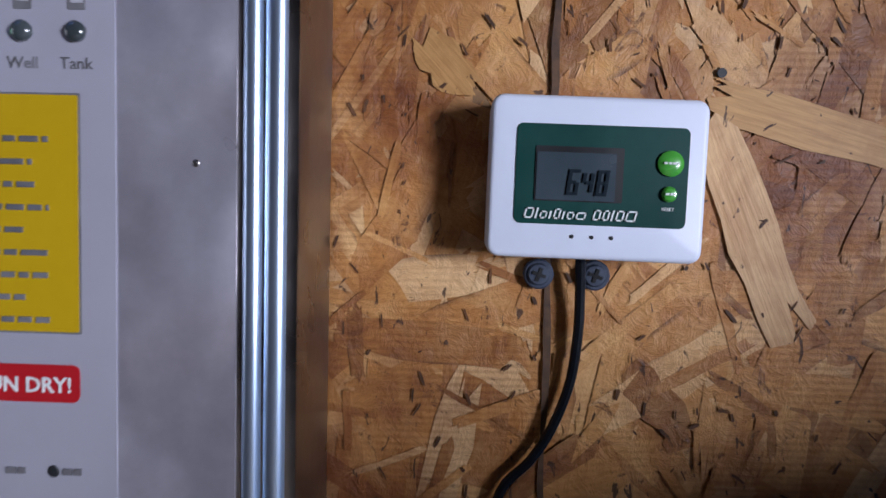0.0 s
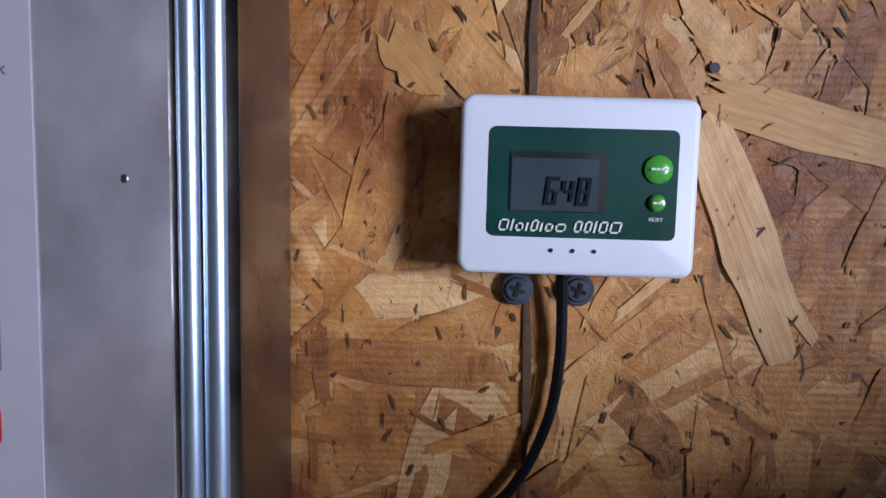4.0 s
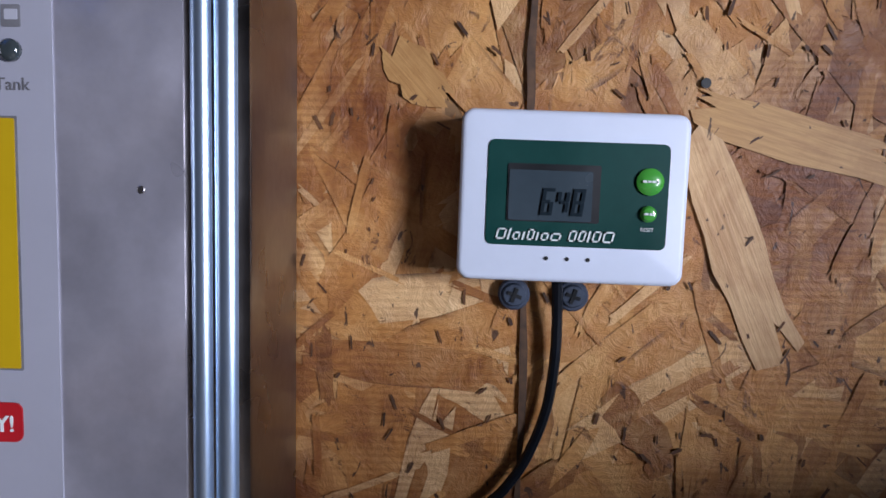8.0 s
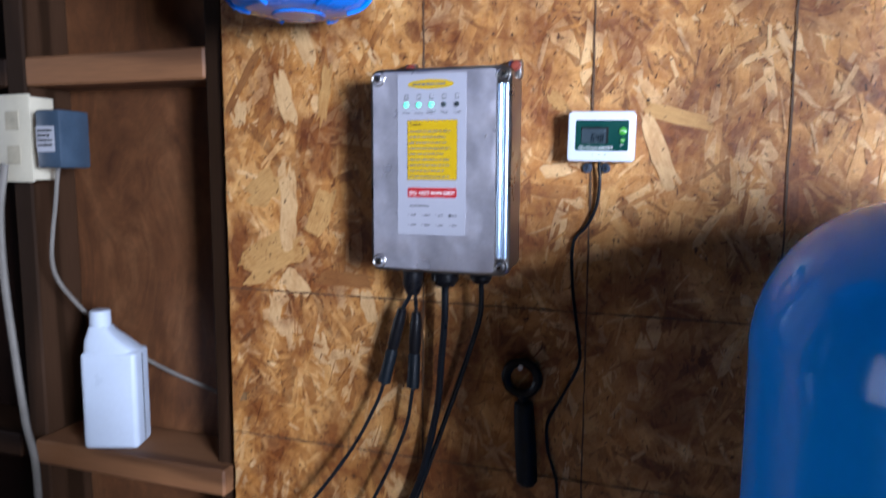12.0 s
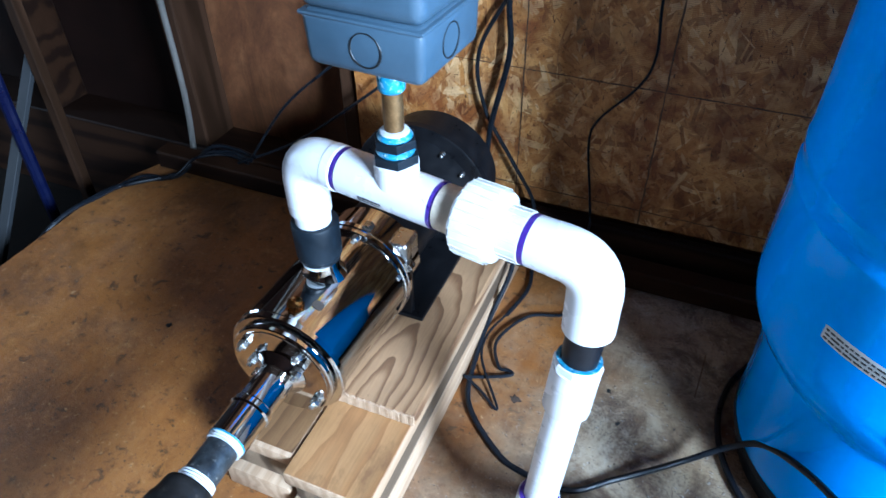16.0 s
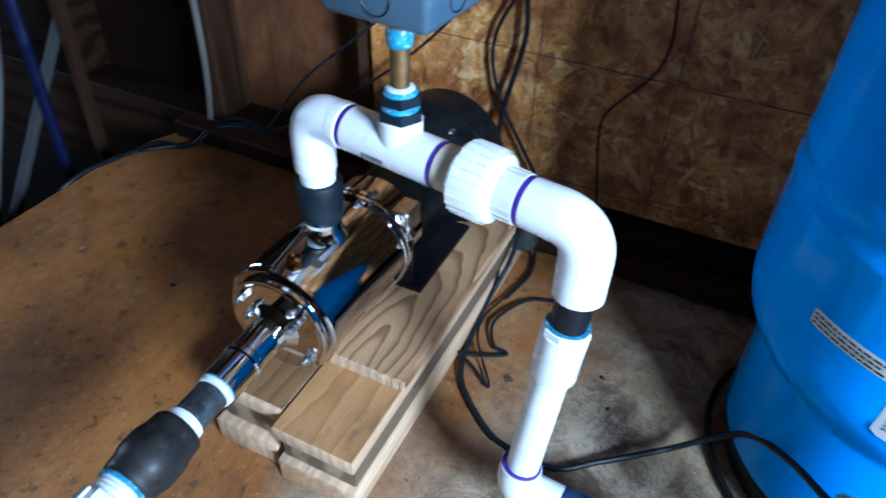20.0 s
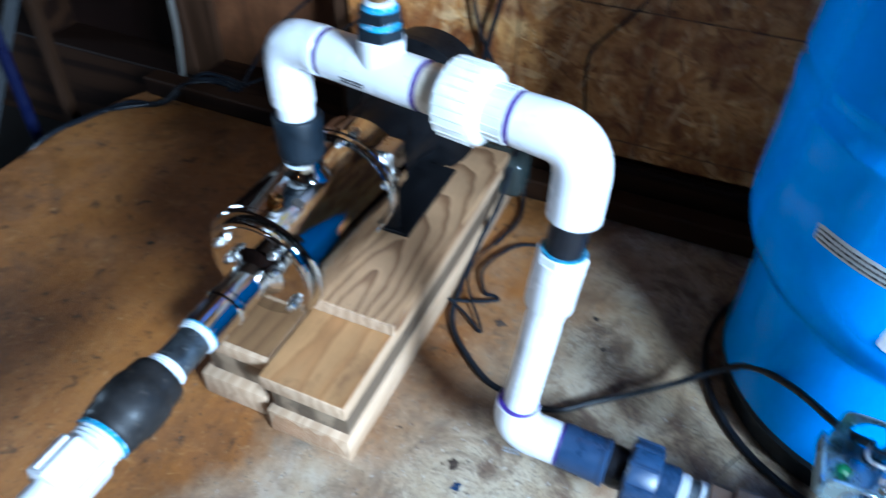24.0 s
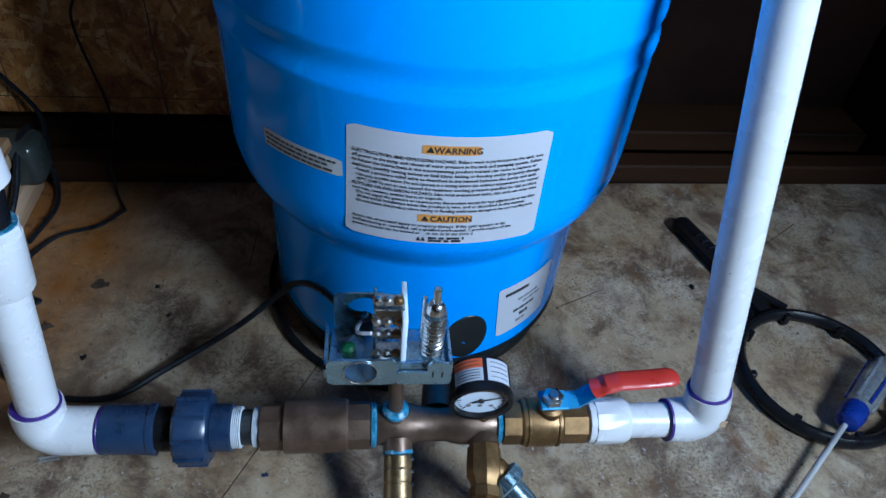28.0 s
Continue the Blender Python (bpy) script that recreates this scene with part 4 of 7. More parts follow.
def build_controller():
    x0, x1, z0, z1, yf = -0.2430, -0.0775, 0.7495, 0.9795, -0.0660
    cx, cz, w, h = (x0 + x1) / 2, (z0 + z1) / 2, x1 - x0, z1 - z0
    t = thing("pump_controller", (cx, 0, z0), "grey cast aluminium solar pump controller box with printed front", "control box")
    m = pose(cx, yf, cz)
    case = rounded_plate(w - 0.007, h - 0.006, 0.010, 0.050)
    part("case", placed(case, m @ pose(0, 0.014, 0)), ALU_SIDE, t, "dull aluminium case")
    lid = rounded_plate(w, h, 0.011, 0.0135)
    bmesh.ops.bevel(lid, geom=[e for e in lid.edges if all(abs(v.co.y) < 1e-6 for v in e.verts)], offset=0.0022, segments=3, affect="EDGES", profile=0.5)
    lidp = part("lid", placed(lid, m), ALU_SIDE, t, "cast aluminium lid")
    # two rounded beads run down the window side of the lid, with a step between them
    for off, rad, y in ((0.0128, 0.0030, 0.0010), (0.0062, 0.0036, 0.0016)):
        x = w / 2 - off
        part("rib", placed(sweep([(x, y, -h / 2 + 0.020), (x, y, h / 2 - 0.020)], rad, 20), m), RAIL, lidp, "bright rounded rib")
    part("raised_panel", placed(rounded_plate(w - 0.020, h - 0.007, 0.004, 0.002), m @ pose(-0.0070, -0.0012, 0)), ALU, lidp)
    for sx in (-1, 1):
        for sz in (-1, 1):
            x, z = sx * (w / 2 - 0.0098), sz * (h / 2 - 0.0105)
            part("corner_recess", placed(lathe((x, -0.0004, z), (0, -1, 0), [(0, 0.0085), (0.0008, 0.0085), (0.0016, 0.0075), (0.0008, 0.0066), (0.0002, 0.006)], 20), m), ALU_SIDE, lidp)
            s = part("screw", placed(lathe((x, -0.0006, z), (0, -1, 0), [(0, 0.0048), (0.0022, 0.0046), (0.0034, 0.0034), (0.0036, 0.001)], 18), m), STEEL, lidp)
            c = bmesh.new()
            for a in (15, 105):
                block((-0.003, -0.0002, -0.0005), (0.003, 0.0002, 0.0005), bm=c, m=m @ pose(x, -0.0042, z, 0, a, 0))
            part("slot", c, DARK, s)
    # printed front sheet
    sx0, sw, sh = -0.0085, 0.0812, 0.1800
    part("front_sheet", placed(rounded_plate(sw, sh, 0.001, 0.0006), m @ pose(sx0, -0.0017, 0.0185)), SHEET, t, "pale grey printed front sheet")
    top = 0.0185 + sh / 2
    y1 = -0.0020
    ov = lathe((0, 0, 0), (0, -1, 0), [(0, 1), (0.0002, 1)], 40)
    part("maker_oval", placed(ov, m @ pose(sx0 - 0.001, y1, top - 0.0115) @ Matrix.Diagonal((0.0272, 1, 0.0052, 1))), YELLOW, t, "yellow printed oval")
    part("oval_print", placed(bars(1, -0.021, 0.024, -0.0012, 1, 0.0024, 5, 0.0034), m @ pose(sx0 - 0.001, y1 - 0.0003, top - 0.0115)), INK_GREY, t)
    for k, word in enumerate(("Power", "Running", "MPPT", "Well", "Tank")):
        x = sx0 - 0.0300 + k * 0.0150
        ic = rounded_plate(0.0050, 0.0056, 0.0004, 0.0003)
        part("icon", placed(ic, m @ pose(x, y1, top - 0.0252)), INK_GREY, t)
        part("icon_centre", placed(rounded_plate(0.0034, 0.0020 + 0.0006 * (k % 3), 0.0003, 0.0003), m @ pose(x + 0.0002, y1 - 0.0002, top - 0.0249)), PAPER, t)
        part("lamp", placed(lathe((x, y1, top - 0.0340), (0, -1, 0), [(0, 0.0029), (0.0010, 0.0029), (0.0019, 0.0022), (0.0023, 0.001)], 18), m), LED_ON if k < 3 else LED_OFF, t,
             "lit green indicator lamp" if k < 3 else "unlit dark indicator lamp")
        part("lamp_name", placed(lettering(word, 0.0032 if len(word) > 4 else 0.0046, 0.0001), m @ pose(x, y1, top - 0.0440)), INK_GREY, t)
    yz0, yw, yh = top - 0.0842, 0.0585, 0.0660
    part("caution_border", placed(rounded_plate(yw + 0.0012, yh + 0.0012, 0.0004, 0.0002), m @ pose(sx0 + 0.001, y1, yz0)), INK_GREY, t)
    ye = part("caution_panel", placed(rounded_plate(yw, yh, 0.0004, 0.0003), m @ pose(sx0 + 0.001, y1 - 0.0003, yz0)), YELLOW, t, "yellow caution panel with small print")
    part("caution_print", placed(lettering("Caution:", 0.0042, 0.0001, "LEFT"), m @ pose(sx0 - 0.0260, y1 - 0.0006, yz0 + 0.0275)), INK, ye)
    part("small_print", placed(bars(9, -0.0265, 0.0270, 0.0200, 0.0063, 0.0016, 11, 0.0052), m @ pose(sx0 + 0.001, y1 - 0.0006, yz0)), INK_GREY, ye)
    rd = part("warning_band", placed(rounded_plate(0.0585, 0.0108, 0.0022, 0.0004), m @ pose(sx0 + 0.001, y1 - 0.0002, top - 0.1320)), RED, t, "red warning band")
    part("warning_print", placed(lettering("DO NOT RUN DRY!", 0.0061, 0.0001, "CENTER", 0.00012), m @ pose(sx0 + 0.001, y1 - 0.0005, top - 0.1344)), INK_WHITE, rd)
    part("range_title", placed(bars(1, -0.0265, -0.002, 0, 1, 0.0018, 13, 0.0034), m @ pose(sx0 + 0.001, y1, top - 0.1480)), INK_GREY, t)
    for r in range(2):
        for k in range(4):
            x, z = sx0 - 0.0260 + k * 0.0165, top - 0.1575 - r * 0.0112
            on = r == 0 and k == 3
            part("range_mark", placed(lathe((x - 0.0012, y1, z), (0, -1, 0), [(0, 0.0018 if on else 0.0007), (0.0003, 0.0015 if on else 0.0005)], 12), m), INK if on else INK_GREY, t)
            part("range_print", placed(bars(1, x + 0.0015, x + 0.0085, z - 0.0009, 1, 0.0018, 17 + k, 0.0022), m @ pose(0, y1, 0)), INK_GREY, t)
    # a dent and scuffs on the lid
    part("dent", placed(lathe((0.0545, -0.0013, 0.0395), (0, -1, 0), [(0, 0.0011), (0.0002, 0.0008)], 10), m), ALU_SIDE, lidp)
    for x in (-0.215, -0.0868):
        br = part("bracket", block((x - 0.0080, -0.014, z1 - 0.009), (x + 0.0080, -0.0015, z1 + 0.0130), 0.003, 2), ALU_SIDE, t)
        part("washer", lathe((x + 0.001, -0.014, z1 + 0.0062), (0, -1, 0), [(0, 0.0062), (0.0016, 0.0062), (0.002, 0.005), (0.0045, 0.0045), (0.005, 0.002)], 16), RED_BOLT, br, "red oxide screw and washer")
    for x, r, ln in ((-0.203, 0.0115, 0.032), (-0.162, 0.0155, 0.020), (-0.118, 0.0120, 0.014)):
        part("cable_gland", lathe((x, -0.036, z0 + 0.004), (0, 0, -1), [(0, r), (0.008, r), (0.009, r * 1.08), (0.004 + ln * 0.62, r * 1.08), (0.004 + ln, r * 0.72)], 14), BLACK, t, "black cable gland")
    return t


build_controller()


def wire(name, pts, r, label, mat=CABLE, steps=8, seg=8, group="cables on the wall"):
    path = smooth_path(pts, steps)
    low = min(path, key=lambda p: p.z)
    return solo(name, sweep(path, r, seg), mat, low, label, "cable", group)


def build_controller_leads():
    wire("motor_cable", [(-0.162, -0.036, 0.738), (-0.163, -0.034, 0.690), (-0.168, -0.030, 0.640), (-0.175, -0.026, 0.575), (-0.196, -0.022, 0.485), (-0.224, -0.020, 0.405), (-0.220, -0.022, 0.320),
                         (-0.243, -0.026, 0.200), (-0.243, -0.05, 0.110), (-0.235, -0.13, 0.125)], 0.0044, "thick black motor cable from the controller to the pump", seg=10)
    wire("float_cable", [(-0.118, -0.036, 0.744), (-0.119, -0.032, 0.700), (-0.134, -0.026, 0.650), (-0.160, -0.022, 0.575), (-0.213, -0.018, 0.430), (-0.268, -0.016, 0.315), (-0.256, -0.018, 0.225), (-0.207, -0.022, 0.145),
                         (-0.166, -0.030, 0.085), (-0.154, -0.056, 0.052), (-0.146, -0.082, 0.046), (-0.141, -0.097, 0.030), (-0.137, -0.108, 0.008), (-0.130, -0.150, 0.005), (-0.142, -0.216, 0.006)], 0.0032, "black control cable hanging from the controller")
    for name, pts, c0, c1 in (("solar_lead", [(-0.2045, -0.034, 0.722), (-0.212, -0.032, 0.708), (-0.220, -0.030, 0.695)], (-0.2195, -0.030, 0.697), (-0.2445, -0.030, 0.600)),
                              ("solar_lead", [(-0.2015, -0.034, 0.722), (-0.2010, -0.032, 0.708), (-0.2008, -0.030, 0.692)], (-0.2008, -0.030, 0.694), (-0.2055, -0.030, 0.597))):
        t = thing(name, c1, "black solar connector pair on a thin lead", "cable", "solar leads")
        part("lead", sweep(smooth_path(pts, 6), 0.0026, 8), CABLE, t)
        a, b = Vector(c0), Vector(c1)
        ln = (b - a).length
        part("connector_upper", lathe(a, b - a, [(0, 0.0055), (0.012, 0.0066), (0.016, 0.0074), (ln * 0.5, 0.0074), (ln * 0.53, 0.0060)], 14), BLACK, t)
        part("connector_lower", lathe(a, b - a, [(ln * 0.53, 0.0058), (ln * 0.56, 0.0076), (ln * 0.86, 0.0076), (ln * 0.88, 0.0082), (ln * 0.98, 0.0082), (ln, 0.0050)], 14), RUBBER, t)
        tail = [tuple(b), (-0.256, -0.030, 0.570), (-0.288, -0.032, 0.510), (-0.343, -0.036, 0.434), (-0.42, -0.030, 0.34), (-0.52, -0.020, 0.25), (-0.62, -0.03, 0.16), (-0.70, -0.055, 0.045)] if c1[0] < -0.23 else \
               [tuple(b), (-0.217, -0.030, 0.540), (-0.257, -0.032, 0.449), (-0.31, -0.036, 0.36), (-0.38, -0.034, 0.28), (-0.47, -0.030, 0.20), (-0.60, -0.04, 0.10), (-0.72, -0.065, 0.04)]
        part("tail", sweep(smooth_path(tail, 6), 0.0024, 8), CABLE, t)


build_controller_leads()


def build_wall_wrench():
    t = thing("oil_filter_wrench", (-0.066, 0, 0.485), "black ring wrench hanging on the board wall", "wrench")
    ring = [(-0.0728 + 0.0195 * math.cos(a), -0.010, 0.6185 + 0.0195 * math.sin(a)) for a in (2 * math.pi * k / 28 for k in range(28))]
    bm = bmesh.new()
    sweep(ring + ring[:1], 0.0058, 10, bm, cap=False)
    part("ring", bm, BLACK, t)
    part("neck", sweep([(-0.0710, -0.010, 0.600), (-0.0700, -0.010, 0.585)], 0.006, 10), BLACK, t)
    part("handle", sweep([(-0.0702, -0.010, 0.591), (-0.0700, -0.010, 0.588), (-0.0690, -0.010, 0.570), (-0.0660, -0.010, 0.520), (-0.0640, -0.010, 0.490), (-0.0638, -0.010, 0.485)], [0.006, 0.0115, 0.0128, 0.0132, 0.0128, 0.009], 14), RUBBER, t, "black rubber handle")
    part("nail", lathe((-0.0728, 0.0, 0.6335), (0, -1, 0), [(0, 0.0012), (0.018, 0.0012), (0.018, 0.003), (0.0195, 0.003)], 10), STEEL, t)


build_wall_wrench()


def build_blue_canister():
    t = thing("blue_canister", (-0.305, 0, 1.03), "glossy blue rounded plastic canister fixed high on the wall", "canister")
    o = Vector((-0.305, -0.118, 1.034))
    prof = [(0.0, 0.030), (0.002, 0.052), (0.008, 0.068), (0.020, 0.079), (0.040, 0.0855), (0.075, 0.088), (0.17, 0.088), (0.19, 0.083), (0.20, 0.07), (0.205, 0.03)]
    part("shell", lathe(o, (0, 0, 1), prof, 40), BLUE_PLASTIC, t)
    for k in range(6):
        a = math.pi * 2 * (k + 0.35) / 6
        rib = [o + Vector((math.cos(a) * r * 1.006, math.sin(a) * r * 1.006, d)) for d, r in prof[1:7]]
        part("rib", sweep(smooth_path(rib, 3), 0.0028, 6), BLUE_PLASTIC, t)
    part("foot_ring", lathe(o + Vector((0, 0, -0.002)), (0, 0, 1), [(0, 0.028), (0.003, 0.030), (0.004, 0.026)], 30), BLUE_PLASTIC, t)
    part("wall_bracket", block((-0.335, -0.036, 1.10), (-0.275, -0.0015, 1.20), 0.003), STEEL, t)


build_blue_canister()


def build_bay_things():
    # jug on the shelf block
    t = thing("white_jug", (-0.719, 0.012, 0.437), "white plastic oil jug standing on the shelf block", "jug")
    m = pose(-0.719, 0.020, 0.4375, 0, 0, 20)
    part("body", placed(block((-0.042, -0.027, 0.0), (0.042, 0.027, 0.152), 0.008, 4), m), JUG, t)
    shoulder = bmesh.new()
    rows = [(0.142, -0.041, 0.041, 0.026), (0.152, -0.041, 0.038, 0.0255), (0.168, -0.040, 0.018, 0.023), (0.180, -0.036, 0.002, 0.018), (0.188, -0.034, -0.004, 0.015)]
    prev = None
    for z, xa, xb, hy in rows:
        ring = []
        for k in range(20):
            u = 2 * math.pi * k / 20
            cu, su = math.cos(u), math.sin(u)
            ring.append(shoulder.verts.new(((xa + xb) / 2 + (xb - xa) / 2 * math.copysign(abs(cu) ** 0.5, cu), hy * math.copysign(abs(su) ** 0.5, su), z)))
        if prev:
            for i in range(20):
                shoulder.faces.new((prev[i], prev[(i + 1) % 20], ring[(i + 1) % 20], ring[i]))
        prev = ring
    shoulder.faces.new(prev)
    part("shoulder", placed(shoulder, m), JUG, t)
    part("cap", placed(lathe((-0.019, 0, 0.187), (0, 0, 1), [(0, 0.0150), (0.003, 0.0156), (0.024, 0.0152), (0.026, 0.013)], 22), m), JUG, t)
    part("sight_strip", placed(block((0.0418, -0.0012, 0.006), (0.0424, 0.0012, 0.146), 0.0004, 1), m), DARK, t)
    # outlet with an adapter plugged in
    o = thing("wall_outlet", (-0.835, 0.012, 0.848), "cream wall outlet box screwed to a stud", "outlet")
    part("box", block((-0.864, -0.030, 0.848), (-0.802, 0.0118, 0.970), 0.003), CREAM, o)
    part("cover", block((-0.867, -0.034, 0.845), (-0.799, -0.0305, 0.973), 0.0015), CREAM, o)
    for z in (0.885, 0.935):
        part("socket", block((-0.846, -0.0352, z - 0.014), (-0.820, -0.0342, z + 0.014), 0.0003, 1), surf("aged_cream", (0.46, 0.41, 0.30), 0.45), o)
    a = thing("power_adapter", (-0.752, -0.02, 0.873), "blue-grey power adapter plugged into the wall outlet", "adapter")
    part("body", block((-0.772, -0.050, 0.866), (-0.728, 0.004, 0.948), 0.004), surf("blue_grey_plastic", (0.045, 0.075, 0.115), 0.4), a)
    part("plug", block((-0.7995, -0.030, 0.895), (-0.7745, -0.008, 0.925), 0.002), CREAM, a)
    lb = part("label", block((-0.770, -0.0506, 0.889), (-0.737, -0.0502, 0.925)), PAPER, a)
    part("print", placed(bars(4, -0.767, -0.740, 0.917, 0.0068, 0.0035, 21, 0.006), pose(0, -0.0508, 0)), INK, lb)
    wire("wall_cable", [(-0.850, -0.036, 0.872), (-0.862, -0.040, 0.80), (-0.868, -0.036, 0.70), (-0.864, -0.030, 0.58), (-0.856, -0.026, 0.47), (-0.846, -0.022, 0.40), (-0.848, -0.020, 0.27), (-0.852, -0.02, 0.12), (-0.868, -0.02, 0.004)], 0.0056,
         "pale flat cable hanging from the wall outlet", CABLE_WHITE, 6, group="cables in the open bay")
    wire("adapter_cable", [(-0.764, -0.022, 0.868), (-0.772, -0.022, 0.82), (-0.788, -0.020, 0.72), (-0.780, 0.010, 0.66), (-0.768, 0.045, 0.62), (-0.70, 0.07, 0.56), (-0.60, 0.085, 0.52), (-0.535, 0.088, 0.505)], 0.0030,
         "pale adapter cord running behind the jug", CABLE_WHITE, 6, group="cables in the open bay")
    # things stored in the dark corner beyond the floor edge; colours hold its shade
    solo("blue_pole", sweep([(-1.10, -0.205, -0.22), (-1.10, -0.196, 0.10), (-1.10, -0.185, 0.40), (-1.10, -0.165, 0.80)], 0.011, 10), POLE_BLUE, (-1.10, -0.205, -0.22), "blue painted pole leaning in the dark corner", "pole")
    solo("grey_lath", block((-0.012, -0.005, 0), (0.012, 0.005, 0.52), 0.001, 1, m=pose(-1.125, -0.395, -0.2185, -36, 0, 0)), FADED, (-1.125, -0.395, -0.22), "faded grey wooden lath leaning in the dark corner", "lath")
    solo("leaning_stick", block((-0.011, -0.010, 0), (0.011, 0.010, 1.18), 0.002, 1, m=pose(-1.095, -0.118, -0.2195, -1.2, 0, 0)), STUD, (-1.095, -0.118, -0.22), "brown stick leaning beside the framing", "stick")
    solo("grey_hose", sweep(smooth_path([(-1.15, -0.40, -0.212), (-1.15, -0.355, -0.15), (-1.15, -0.3286, -0.087), (-1.15, -0.301, -0.023), (-1.15, -0.253, 0.078), (-1.15, -0.219, 0.167), (-1.15, -0.17, 0.35), (-1.15, -0.12, 0.60), (-1.15, -0.07, 0.90), (-1.15, 0.004, 1.02)], 6), 0.0075, 8), surf("dusty_grey_hose", (0.05, 0.05, 0.048), 0.6), (-1.15, -0.40, -0.22), "dusty grey hose hanging beside the framing", "hose")

    for dy, dz, r in ((0.0, 0.0, 0.004), (0.012, 0.002, 0.0038), (-0.01, 0.004, 0.003)):
        wire("floor_cable", [(-0.70, -0.052 + dy, 0.042), (-0.755, -0.040 + dy, 0.041), (-0.80, -0.066 + dy * 2, 0.040 + dz), (-0.84, -0.105 + dy, 0.006 + dz), (-0.90, -0.145 - dy, 0.005 + dz), (-0.93, -0.20 + dy, 0.005), (-0.948, -0.29, 0.004), (-0.97, -0.38, -0.04)], r,
             "black cable lying along the floor edge", group="cables on the floor")


build_bay_things()

# ---- pressure tank ----
TX, TY = 0.350, -0.282


def round_tank(r, az, z):
    a = radians(az)
    return Vector((TX + r * math.sin(a), TY - r * math.cos(a), z))


def wrapped(bm, r, az, z, tilt=0.0):
    """Wraps flat work in the x-z plane (x along the surface) round the tank, at an azimuth and a height."""
    for v in bm.verts:
        x, z1 = v.co.x * math.cos(tilt) - v.co.z * math.sin(tilt), v.co.x * math.sin(tilt) + v.co.z * math.cos(tilt)
        v.co = round_tank(r - v.co.y, az + math.degrees(x / r), z + z1)
    return bm


def patch(w0, w1, h, n=24, r=0.003, depth=0.0):
    """A label: w0 wide at the top and w1 at the foot, cut into columns so that it can be bent."""
    bm = bmesh.new()
    prev = None
    for k in range(n + 1):
        u = -0.5 + k / n
        edge = min(1.0, max(0.0, (0.5 - abs(u)) * w0 / r))
        zi = h / 2 - (r * (1 - math.sqrt(1 - (1 - edge) ** 2)) if edge < 1 else 0)
        pair = (bm.verts.new((u * w0, depth, zi)), bm.verts.new((u * w1, depth, -zi)))
        if prev:
            bm.faces.new((prev[0], pair[0], pair[1], prev[1]))
        prev = pair
    return bm


